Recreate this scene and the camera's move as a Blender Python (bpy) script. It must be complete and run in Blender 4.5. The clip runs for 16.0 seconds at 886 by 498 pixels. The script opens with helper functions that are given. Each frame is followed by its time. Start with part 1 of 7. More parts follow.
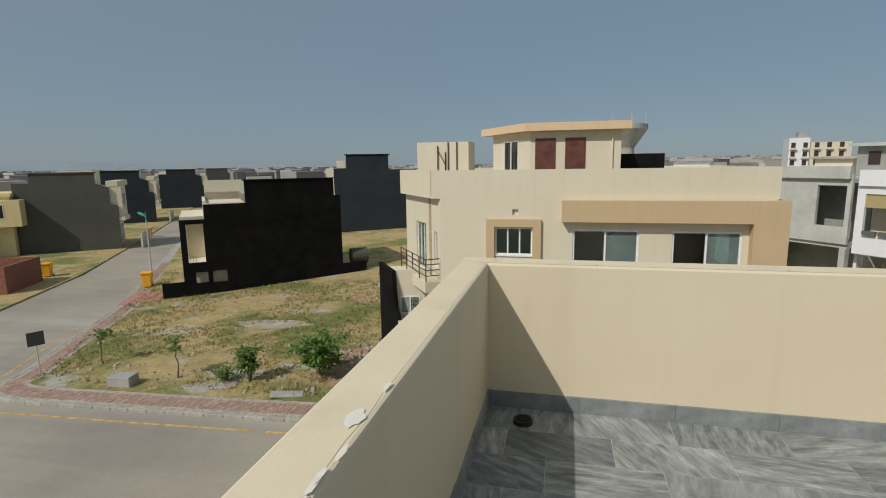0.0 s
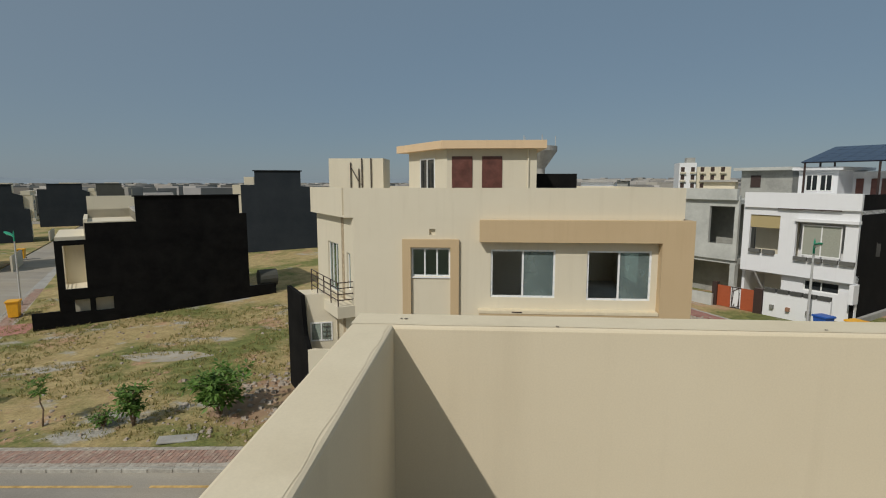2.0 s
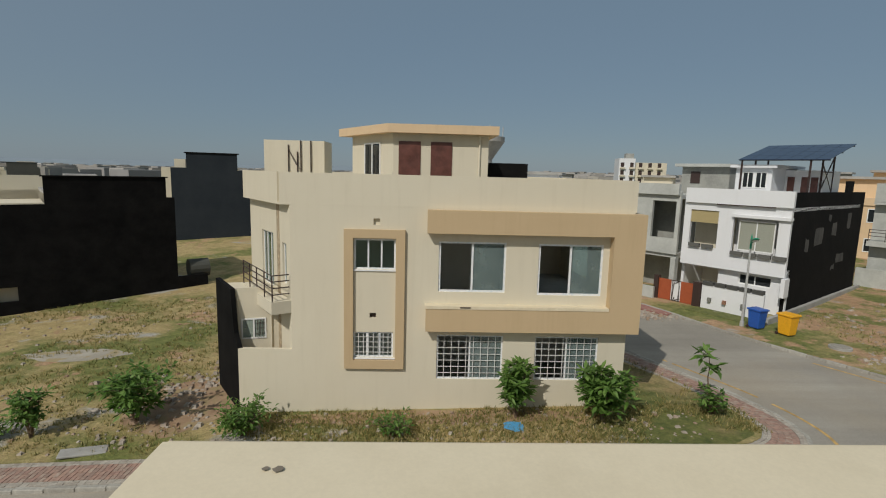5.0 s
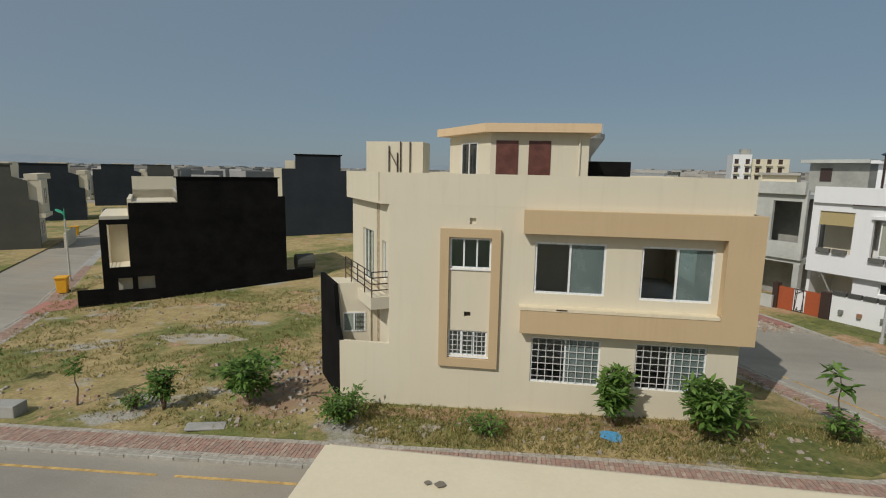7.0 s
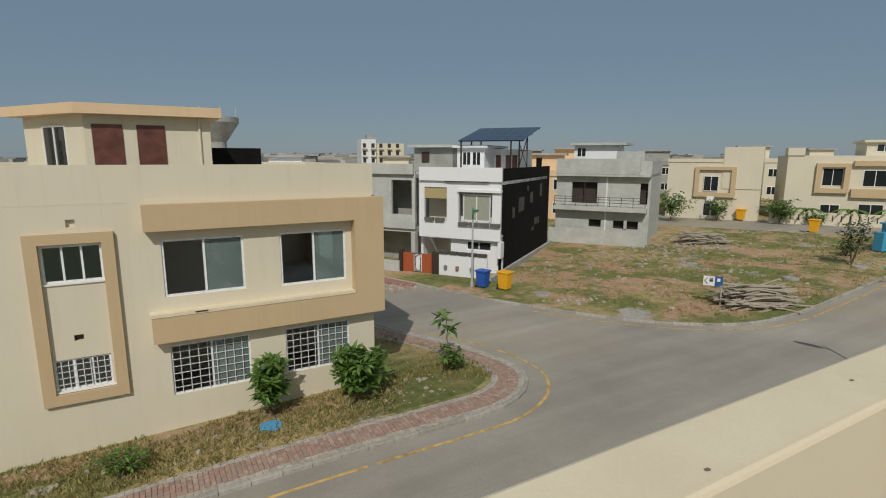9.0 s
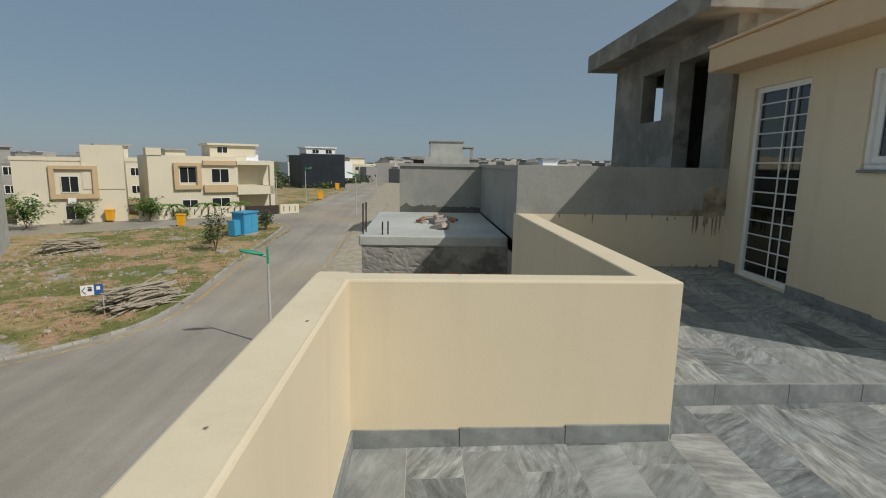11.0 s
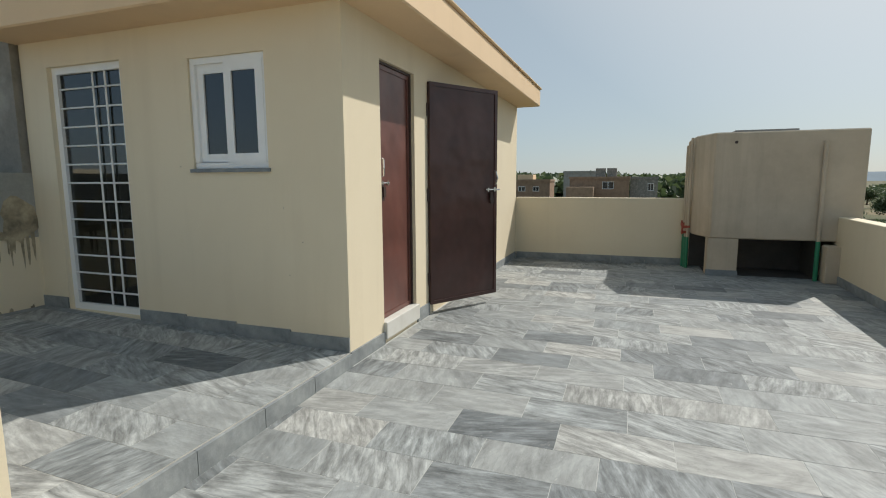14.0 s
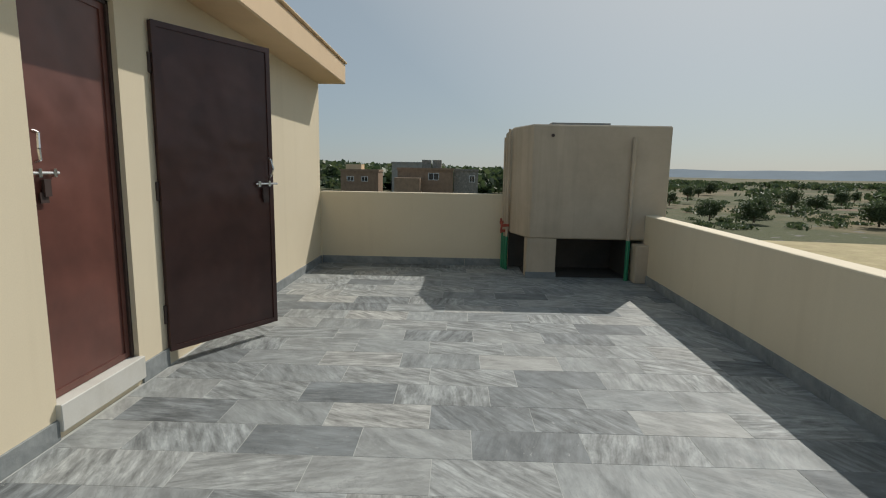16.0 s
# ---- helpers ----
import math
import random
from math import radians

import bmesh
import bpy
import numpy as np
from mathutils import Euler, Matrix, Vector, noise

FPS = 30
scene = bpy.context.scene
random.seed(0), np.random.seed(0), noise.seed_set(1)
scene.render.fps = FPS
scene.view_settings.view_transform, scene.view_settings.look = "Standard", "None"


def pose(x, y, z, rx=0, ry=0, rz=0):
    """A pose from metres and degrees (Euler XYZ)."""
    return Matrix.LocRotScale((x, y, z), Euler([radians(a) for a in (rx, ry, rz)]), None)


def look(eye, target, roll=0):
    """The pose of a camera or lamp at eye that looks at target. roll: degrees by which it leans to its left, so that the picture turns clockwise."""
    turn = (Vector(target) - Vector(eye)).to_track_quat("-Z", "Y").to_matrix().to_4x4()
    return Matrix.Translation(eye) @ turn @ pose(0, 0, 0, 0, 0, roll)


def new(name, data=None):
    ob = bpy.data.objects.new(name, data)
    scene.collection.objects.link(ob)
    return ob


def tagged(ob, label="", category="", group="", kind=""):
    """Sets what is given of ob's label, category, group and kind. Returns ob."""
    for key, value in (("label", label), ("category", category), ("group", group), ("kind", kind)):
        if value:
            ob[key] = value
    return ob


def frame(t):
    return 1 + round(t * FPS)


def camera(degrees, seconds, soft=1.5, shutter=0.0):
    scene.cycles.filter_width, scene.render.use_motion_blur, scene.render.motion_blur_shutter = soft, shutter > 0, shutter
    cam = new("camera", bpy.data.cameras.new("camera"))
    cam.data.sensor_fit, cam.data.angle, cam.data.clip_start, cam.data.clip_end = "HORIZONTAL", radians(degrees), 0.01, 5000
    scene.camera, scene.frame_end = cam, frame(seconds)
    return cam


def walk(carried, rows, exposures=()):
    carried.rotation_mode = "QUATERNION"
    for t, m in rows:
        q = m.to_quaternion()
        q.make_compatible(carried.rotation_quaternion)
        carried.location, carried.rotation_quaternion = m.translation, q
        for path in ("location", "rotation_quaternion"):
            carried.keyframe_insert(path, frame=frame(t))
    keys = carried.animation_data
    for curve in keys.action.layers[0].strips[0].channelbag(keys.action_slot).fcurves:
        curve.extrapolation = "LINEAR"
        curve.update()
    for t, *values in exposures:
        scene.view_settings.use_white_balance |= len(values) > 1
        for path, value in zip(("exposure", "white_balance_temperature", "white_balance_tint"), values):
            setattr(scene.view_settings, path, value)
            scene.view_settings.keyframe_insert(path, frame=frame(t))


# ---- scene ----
cam = camera(81.4, 16.0, soft=1.1)
PATH = [
    (0, (0.422, -2.98, 1.395), (-0.026, -1.058, 1.069), -0.8),
    (0.5, (0.355, -2.71, 1.384), (0.041, -0.76, 1.066), -0.7),
    (1, (0.3, -2.451, 1.391), (0.091, -0.486, 1.085), -0.8),
    (1.5, (0.331, -2.182, 1.375), (0.153, -0.21, 1.087), -0.6),
    (2, (0.316, -1.893, 1.354), (0.183, 0.086, 1.096), -0.0),
    (2.5, (0.249, -1.681, 1.337), (0.166, 0.302, 1.094), -0.1),
    (3, (0.274, -1.381, 1.317), (0.198, 0.603, 1.075), -0.4),
    (3.5, (0.29, -1.044, 1.321), (0.247, 0.939, 1.069), 0.2),
    (3.7, (0.269, -0.902, 1.283), (0.261, 1.081, 1.023), 0.5),
    (5.8, (0.211, -0.559, 1.248), (0.295, 1.415, 0.937), 1.6),
    (6, (0.173, -0.543, 1.249), (0.205, 1.432, 0.934), 1.7),
    (6.5, (0.15, -0.578, 1.266), (0.012, 1.393, 0.953), 1.4),
    (7, (0.13, -0.588, 1.268), (-0.149, 1.369, 0.962), 1.1),
    (7.5, (0.11, -0.561, 1.251), (-0.202, 1.392, 0.956), 0.8),
    (8, (0.127, -0.518, 1.25), (0.048, 1.457, 0.948), 0.3),
    (8.5, (0.433, -0.496, 1.336), (0.82, 1.441, 1.018), 0.1),
    (8.8, (0.679, -0.416, 1.359), (1.411, 1.414, 1.019), 0.1),
    (9, (0.74, -0.478, 1.385), (1.708, 1.236, 1.035), 0.2),
    (9.5, (0.744, -0.463, 1.425), (2.235, 0.814, 1.044), 0.6),
    (10, (0.948, -0.333, 1.423), (2.756, 0.433, 1.038), 1.9),
    (10.2, (0.984, -0.353, 1.424), (2.862, 0.227, 1.050), 1.4),
    (12.3, (1.903, -0.346, 1.273), (3.621, -1.354, 1.099), 2.0),
    (12.5, (1.96, -0.407, 1.284), (3.592, -1.551, 1.127), 1.8),
    (12.6, (1.987, -0.449, 1.282), (3.57, -1.659, 1.116), 2.0),
    (13, (2.079, -0.565, 1.297), (3.449, -2.012, 1.131), 0.7),
    (13.5, (2.212, -0.735, 1.293), (3.246, -2.434, 1.081), -0.3),
    (14, (2.321, -0.926, 1.293), (3.003, -2.787, 1.026), -0.3),
    (14.5, (2.273, -1.242, 1.298), (2.694, -3.176, 1.012), 0.4),
    (15, (2.268, -1.552, 1.294), (2.504, -3.517, 1.002), 1.1),
    (15.5, (2.307, -1.864, 1.319), (2.417, -3.839, 1.021), 1.2),
    (16, (2.24, -2.219, 1.313), (2.286, -4.195, 1.011), 1.0),
]
walk(cam, [(t, look(eye, target, roll)) for t, eye, target, roll in PATH], [(0.0, 0.12), (2.0, -0.05), (5.0, -0.08), (6.5, -0.06), (7.5, 0.06), (8.5, -0.02), (9.5, -0.06), (10.2, -0.06), (12.4, 0.72), (13.5, 0.78), (14.5, 0.66), (16.0, 0.36)])

# ---------------- light ----------------
SUN = Vector((-1.13, -1.65, 1.92)).normalized()
world = bpy.data.worlds.new("sky")
scene.world = world
world.use_nodes = True
wn, wl = world.node_tree.nodes, world.node_tree.links
sky = wn.new("ShaderNodeTexSky")
sky.sky_type, sky.sun_disc = "NISHITA", False
sky.sun_elevation = math.asin(SUN.z)
sky.sun_rotation = math.atan2(SUN.x, SUN.y)
sky.air_density, sky.dust_density, sky.ozone_density, sky.altitude = 1.0, 0.35, 1.5, 0
wn["Background"].inputs[1].default_value = 0.071
haze = wn.new("ShaderNodeMix")
haze.data_type = "RGBA"
haze.inputs["Factor"].default_value = 0.8
# dusty haze: blue-grey away from the sun, whiter towards it
wtc, wdot, wglow = wn.new("ShaderNodeTexCoord"), wn.new("ShaderNodeVectorMath"), wn.new("ShaderNodeValToRGB")
wdot.operation = "DOT_PRODUCT"
wdot.inputs[1].default_value = tuple(SUN)
wl.new(wtc.outputs["Generated"], wdot.inputs[0])
wmap = wn.new("ShaderNodeMapRange")
wmap.inputs["From Min"].default_value, wmap.inputs["From Max"].default_value = -1.0, 1.0
wl.new(wdot.outputs["Value"], wmap.inputs["Value"])
wl.new(wmap.outputs[0], wglow.inputs[0])
we = wglow.color_ramp.elements
we[0].position, we[0].color = 0.3, (0.222, 0.318, 0.41, 1)
we[1].position, we[1].color = 1.0, (0.75, 0.74, 0.68, 1)
mid = we.new(0.6)
mid.color = (0.265, 0.342, 0.412, 1)
mid = we.new(0.84)
mid.color = (0.355, 0.412, 0.442, 1)
wscale = wn.new("ShaderNodeVectorMath")
wscale.operation = "SCALE"
wscale.inputs["Scale"].default_value = 10.0
wl.new(wglow.outputs[0], wscale.inputs[0])
wl.new(wscale.outputs[0], haze.inputs[7])
wl.new(sky.outputs[0], haze.inputs[6])
wl.new(haze.outputs[2], wn["Background"].inputs[0])
sun = new("sun", bpy.data.lights.new("sun", "SUN"))
sun.data.energy, sun.data.angle, sun.data.color = 2.55, radians(0.6), (1.0, 0.955, 0.885)
sun.matrix_world = look((0, 0, 40), Vector((0, 0, 40)) - SUN)


# ---------------- materials ----------------
def mat_base(name, rough=0.8, metal=0.0):
    m = bpy.data.materials.new(name)
    m.use_nodes = True
    b = m.node_tree.nodes["Principled BSDF"]
    b.inputs["Roughness"].default_value, b.inputs["Metallic"].default_value = rough, metal
    return m, m.node_tree.nodes, m.node_tree.links, b


def noise_node(n, l, scale, detail=4, rough=0.6, stretch=(1, 1, 1), rot=(0, 0, 0), off=None):
    tc = n.new("ShaderNodeTexCoord")
    mp = n.new("ShaderNodeMapping")
    mp.inputs["Scale"].default_value, mp.inputs["Rotation"].default_value = stretch, rot
    l.new(tc.outputs["Object"], mp.inputs["Vector"])
    if off:
        l.new(off, mp.inputs["Location"])
    t = n.new("ShaderNodeTexNoise")
    t.inputs["Scale"].default_value, t.inputs["Detail"].default_value, t.inputs["Roughness"].default_value = scale, detail, rough
    l.new(mp.outputs[0], t.inputs["Vector"])
    return t.outputs["Fac"]


def ramp(n, l, src, stops):
    r = n.new("ShaderNodeValToRGB")
    e = r.color_ramp.elements
    while len(e) < len(stops):
        e.new(0.5)
    for k, (p, c) in zip(e, stops):
        k.position, k.color = p, (*c, 1) if len(c) == 3 else c
    l.new(src, r.inputs[0])
    return r.outputs[0]


def mixc(n, l, fac, a, b, mode="MIX"):
    x = n.new("ShaderNodeMix")
    x.data_type, x.blend_type = "RGBA", mode
    for sock, v in ((x.inputs["Factor"], fac), (x.inputs[6], a), (x.inputs[7], b)):
        if isinstance(v, (int, float)):
            sock.default_value = v
        elif isinstance(v, tuple):
            sock.default_value = (*v, 1)
        else:
            l.new(v, sock)
    return x.outputs[2]


def bump(n, l, b, height, strength=0.3, dist=0.01):
    k = n.new("ShaderNodeBump")
    k.inputs["Strength"].default_value, k.inputs["Distance"].default_value = strength, dist
    l.new(height, k.inputs["Height"])
    l.new(k.outputs[0], b.inputs["Normal"])


def g(v):
    return (v, v, v)


def plaster(name, col, stain=(0.8, 0.76, 0.7), amount=0.35, rough=0.75, big=0.6, grain=140, bumps=0.06):
    """Painted or bare render: soft large stains, fine grain."""
    m, n, l, b = mat_base(name, rough)
    large = noise_node(n, l, big, 6, 0.65)
    fine = noise_node(n, l, grain, 3, 0.6)
    streak = noise_node(n, l, 1.2, 5, 0.6, (3, 3, 0.25))
    c1 = ramp(n, l, large, [(0.4, g(0)), (0.75, g(1))])
    c2 = ramp(n, l, streak, [(0.52, g(0)), (0.8, g(1))])
    dark = tuple(x * s for x, s in zip(col, stain))
    s1 = mixc(n, l, amount, g(0), c1, "MIX")
    base = mixc(n, l, s1, col, dark)
    s2 = mixc(n, l, amount * 0.8, g(0), c2, "MIX")
    base = mixc(n, l, s2, base, tuple(x * 0.82 for x in dark))
    v = ramp(n, l, fine, [(0.3, g(0.97)), (0.7, g(1.025))])
    base = mixc(n, l, 1.0, base, v, "MULTIPLY")
    l.new(base, b.inputs["Base Color"])
    bump(n, l, b, noise_node(n, l, grain * 0.6, 4), bumps, 0.004)
    return m


def concrete(name, lo, hi, patch=None, big=0.8):
    m, n, l, b = mat_base(name, 0.9)
    a = noise_node(n, l, big, 7, 0.7)
    base = ramp(n, l, a, [(0.3, lo), (0.7, hi)])
    if patch:
        f = ramp(n, l, noise_node(n, l, 1.6, 5, 0.55), [(0.52, g(0)), (0.6, g(1))])
        base = mixc(n, l, f, base, patch)
    fine = ramp(n, l, noise_node(n, l, 35, 4), [(0.3, g(0.92)), (0.7, g(1.05))])
    l.new(mixc(n, l, 1.0, base, fine, "MULTIPLY"), b.inputs["Base Color"])
    bump(n, l, b, noise_node(n, l, 18, 6), 0.35, 0.01)
    return m


def plain(name, col, rough=0.5, metal=0.0, vary=0.12, scale=12):
    m, n, l, b = mat_base(name, rough, metal)
    f = ramp(n, l, noise_node(n, l, scale, 4), [(0.3, g(1 - vary)), (0.7, g(1 + vary))])
    l.new(mixc(n, l, 1.0, col, f, "MULTIPLY"), b.inputs["Base Color"])
    return m


def glass_mat(name, tint=(0.8, 0.93, 0.93), rough=0.02, clear=0.92):
    """Window glass: mirror-like gloss over a tinted see-through body."""
    m, n, l, b = mat_base(name, rough)
    n.remove(b)
    out = n["Material Output"]
    tr, gl, mx = n.new("ShaderNodeBsdfTransparent"), n.new("ShaderNodeBsdfGlossy"), n.new("ShaderNodeMixShader")
    tr.inputs[0].default_value = (*[c * clear for c in tint], 1)
    gl.inputs["Roughness"].default_value = rough
    lw = n.new("ShaderNodeLayerWeight")
    lw.inputs[0].default_value = 0.5
    gloss = ramp(n, l, lw.outputs["Facing"], [(0.0, g(0.1)), (0.5, g(0.13)), (0.8, g(0.3)), (1.0, g(0.95))])
    l.new(gloss, mx.inputs[0])
    l.new(tr.outputs[0], mx.inputs[1])
    l.new(gl.outputs[0], mx.inputs[2])
    l.new(mx.outputs[0], out.inputs[0])
    return m


def marble_mat(name):
    """Grey veined marble; each tile turns and shades its own way."""
    m, n, l, b = mat_base(name, 0.42)
    b.inputs["Specular IOR Level"].default_value = 0.25
    oi = n.new("ShaderNodeObjectInfo")

    def math_node(op, a, v, w=0.0):
        k = n.new("ShaderNodeMath")
        k.operation = op
        l.new(a, k.inputs[0])
        k.inputs[1].default_value, k.inputs[2].default_value = v, w
        return k.outputs[0]

    mul = math_node("MULTIPLY", oi.outputs["Random"], 57.0)
    cx = n.new("ShaderNodeCombineXYZ")
    for i in range(3):
        l.new(mul, cx.inputs[i])
    rotv = n.new("ShaderNodeCombineXYZ")
    wr = n.new("ShaderNodeTexWhiteNoise")
    wr.noise_dimensions = "1D"
    l.new(math_node("MULTIPLY", oi.outputs["Random"], 311.0), wr.inputs["W"])
    l.new(math_node("MULTIPLY_ADD", wr.outputs["Value"], 2.2, -0.35), rotv.inputs[2])
    tc = n.new("ShaderNodeTexCoord")

    def veins(stretch, scale, detail, distort):
        mp = n.new("ShaderNodeMapping")
        mp.inputs["Scale"].default_value = stretch
        turn = n.new("ShaderNodeVectorRotate")
        turn.rotation_type = "EULER_XYZ"
        l.new(tc.outputs["Object"], turn.inputs["Vector"])
        l.new(rotv.outputs[0], turn.inputs["Rotation"])
        l.new(turn.outputs[0], mp.inputs["Vector"])
        l.new(cx.outputs[0], mp.inputs["Location"])
        t = n.new("ShaderNodeTexNoise")
        t.inputs["Scale"].default_value, t.inputs["Detail"].default_value, t.inputs["Distortion"].default_value = scale, detail, distort
        t.inputs["Roughness"].default_value = 0.68
        l.new(mp.outputs[0], t.inputs["Vector"])
        return t.outputs["Fac"]

    wn2 = n.new("ShaderNodeTexWhiteNoise")
    wn2.noise_dimensions = "1D"
    l.new(mul, wn2.inputs["W"])
    tone = ramp(n, l, wn2.outputs["Value"], [(0, (0.15, 0.165, 0.17)), (0.14, (0.2, 0.216, 0.218)), (0.3, (0.265, 0.283, 0.28)), (0.85, (0.3, 0.312, 0.302)), (1, (0.36, 0.362, 0.34))])
    strong = ramp(n, l, veins((1.0, 5.0, 1), 5.0, 14, 0.35), [(0.32, g(0.45)), (0.44, g(0.76)), (0.52, g(1.0)), (0.58, g(1.18)), (0.66, g(1.5))])
    weak = ramp(n, l, veins((1.4, 5, 1), 2.6, 10, 0.4), [(0.3, g(0.78)), (0.7, g(1.16))])
    wk = n.new("ShaderNodeTexWhiteNoise")
    wk.noise_dimensions = "1D"
    l.new(math_node("MULTIPLY", oi.outputs["Random"], 733.0), wk.inputs["W"])
    how = ramp(n, l, wk.outputs["Value"], [(0.3, g(0.3)), (0.55, g(1))])
    base = mixc(n, l, 1.0, tone, mixc(n, l, how, weak, strong), "MULTIPLY")
    flecks = ramp(n, l, veins((5, 13, 1), 3.0, 5, 0.4), [(0.66, g(0)), (0.7, g(1))])
    base = mixc(n, l, mixc(n, l, 0.4, g(0), flecks), base, (0.56, 0.56, 0.52))
    blotch = ramp(n, l, veins((1.0, 1.8, 1), 3.0, 7, 0.8), [(0.35, g(0.68)), (0.5, g(1.0)), (0.65, g(1.3))])
    base = mixc(n, l, 0.8, base, blotch, "MULTIPLY")
    cracks = ramp(n, l, veins((1.2, 4, 1), 1.7, 6, 0.8), [(0.485, g(1)), (0.495, g(0.62)), (0.505, g(1))])
    base = mixc(n, l, 0.5, base, cracks, "MULTIPLY")
    dust = ramp(n, l, noise_node(n, l, 1.1, 5), [(0.4, g(0)), (0.75, g(0.22))])
    base = mixc(n, l, dust, base, (0.36, 0.35, 0.32))
    l.new(base, b.inputs["Base Color"])
    rr = ramp(n, l, noise_node(n, l, 7, 4), [(0.3, g(0.5)), (0.7, g(0.75))])
    l.new(rr, b.inputs["Roughness"])
    return m


def ground_mat(name, green=0.5, red=0.3, dim=1.0, wide=1.0):
    """Rough open plot: dry grass, green patches, bare earth, grit."""
    m, n, l, b = mat_base(name, 0.95)
    a = noise_node(n, l, 0.16 * wide, 8, 0.68)
    c = noise_node(n, l, 0.33 * wide, 7, 0.7, off=None, rot=(0, 0, 1.1))
    fine = noise_node(n, l, 7, 6, 0.75)
    dry = ramp(n, l, noise_node(n, l, 1.3, 7, 0.7), [(0.3, (0.25, 0.185, 0.075)), (0.7, (0.41, 0.32, 0.155))])
    grn = ramp(n, l, noise_node(n, l, 2.2, 6, 0.7), [(0.3, (0.075, 0.1, 0.022)), (0.7, (0.19, 0.19, 0.055))])
    fg = ramp(n, l, a, [(0.62 - 0.25 * green, g(0)), (0.74 - 0.25 * green, g(1))])
    base = mixc(n, l, fg, dry, grn)
    earth = ramp(n, l, noise_node(n, l, 1.9, 6, 0.7), [(0.3, (0.28, 0.16, 0.085)), (0.7, (0.44, 0.3, 0.18))])
    fe = ramp(n, l, c, [(0.66 - 0.2 * red, g(0)), (0.72 - 0.2 * red, g(1))])
    base = mixc(n, l, fe, base, earth)
    grey = ramp(n, l, noise_node(n, l, 0.22, 6, 0.6, rot=(0, 0, 2.3), stretch=(1, 1.6, 1)), [(0.6, g(0)), (0.66, g(1))])
    base = mixc(n, l, grey, base, (0.33, 0.31, 0.27))
    base = mixc(n, l, 1.0, base, ramp(n, l, fine, [(0.25, g(0.6 * dim)), (0.5, g(dim)), (0.75, g(1.35 * dim))]), "MULTIPLY")
    l.new(base, b.inputs["Base Color"])
    bump(n, l, b, fine, 0.8, 0.08)
    return m


def asphalt_mat(name):
    m, n, l, b = mat_base(name, 0.85)
    base = ramp(n, l, noise_node(n, l, 0.12, 7, 0.65), [(0.3, (0.27, 0.247, 0.208)), (0.7, (0.39, 0.36, 0.305))])
    tracks = ramp(n, l, noise_node(n, l, 0.5, 5, 0.6, (0.06, 1, 1)), [(0.4, g(0.88)), (0.65, g(1.1))])
    base = mixc(n, l, 1.0, base, tracks, "MULTIPLY")
    dusty = ramp(n, l, noise_node(n, l, 0.07, 5, 0.6, rot=(0, 0, 0.8)), [(0.5, g(0)), (0.7, g(0.7))])
    base = mixc(n, l, dusty, base, (0.38, 0.315, 0.225))
    fine = ramp(n, l, noise_node(n, l, 25, 4, 0.8), [(0.3, g(0.82)), (0.7, g(1.15))])
    l.new(mixc(n, l, 1.0, base, fine, "MULTIPLY"), b.inputs["Base Color"])
    bump(n, l, b, noise_node(n, l, 40, 3), 0.3, 0.01)
    return m


def random_tint(name, cols, rough=0.85, island=False, vary=0.25, scale=8):
    """Pieces that differ from one to the next."""
    m, n, l, b = mat_base(name, rough)
    if island:
        src = n.new("ShaderNodeNewGeometry").outputs["Random Per Island"]
    else:
        src = n.new("ShaderNodeObjectInfo").outputs["Random"]
    base = ramp(n, l, src, [(i / max(1, len(cols) - 1), c) for i, c in enumerate(cols)])
    f = ramp(n, l, noise_node(n, l, scale, 5, 0.7), [(0.3, g(1 - vary)), (0.7, g(1 + vary))])
    l.new(mixc(n, l, 1.0, base, f, "MULTIPLY"), b.inputs["Base Color"])
    return m


def leaf_mat(name, cols):
    m = random_tint(name, cols, 0.55, True, 0.15, 4)
    n, l = m.node_tree.nodes, m.node_tree.links
    b, out = n["Principled BSDF"], n["Material Output"]
    tr, mx = n.new("ShaderNodeBsdfTranslucent"), n.new("ShaderNodeMixShader")
    l.new(b.inputs["Base Color"].links[0].from_socket, tr.inputs[0])
    mx.inputs[0].default_value = 0.35
    l.new(b.outputs[0], mx.inputs[1])
    l.new(tr.outputs[0], mx.inputs[2])
    l.new(mx.outputs[0], out.inputs[0])
    return m


CREAM = plaster("cream paint", (0.735, 0.64, 0.465), amount=0.3)
CREAM_N = plaster("pale cream paint", (0.69, 0.632, 0.495), amount=0.22, big=0.25)
COPING = plaster("chalky cream paint", (0.75, 0.66, 0.48), amount=0.45, big=2.2)
TAN = plaster("tan paint", (0.56, 0.42, 0.25), amount=0.25, big=0.3)
PEACH = plaster("peach paint", (0.72, 0.53, 0.33), amount=0.3)
WHITE = plaster("white paint", (0.8, 0.81, 0.82), amount=0.16, big=0.4)
GREYR = concrete("bare grey render", (0.25, 0.252, 0.228), (0.42, 0.42, 0.385), (0.34, 0.338, 0.305))
PALECONC = concrete("pale concrete", (0.4, 0.41, 0.38), (0.57, 0.58, 0.54))
CONC = concrete("bare concrete", (0.28, 0.27, 0.25), (0.45, 0.44, 0.41))
ROUGHC = concrete("honeycombed concrete", (0.2, 0.195, 0.175), (0.42, 0.4, 0.36), (0.16, 0.15, 0.135), 2.5)
DKCONC = concrete("stained concrete", (0.16, 0.15, 0.13), (0.32, 0.3, 0.26), (0.34, 0.32, 0.275), 1.4)
BLACKW = concrete("bitumen-coated wall", (0.003, 0.003, 0.0035), (0.013, 0.0125, 0.012), None, 0.7)
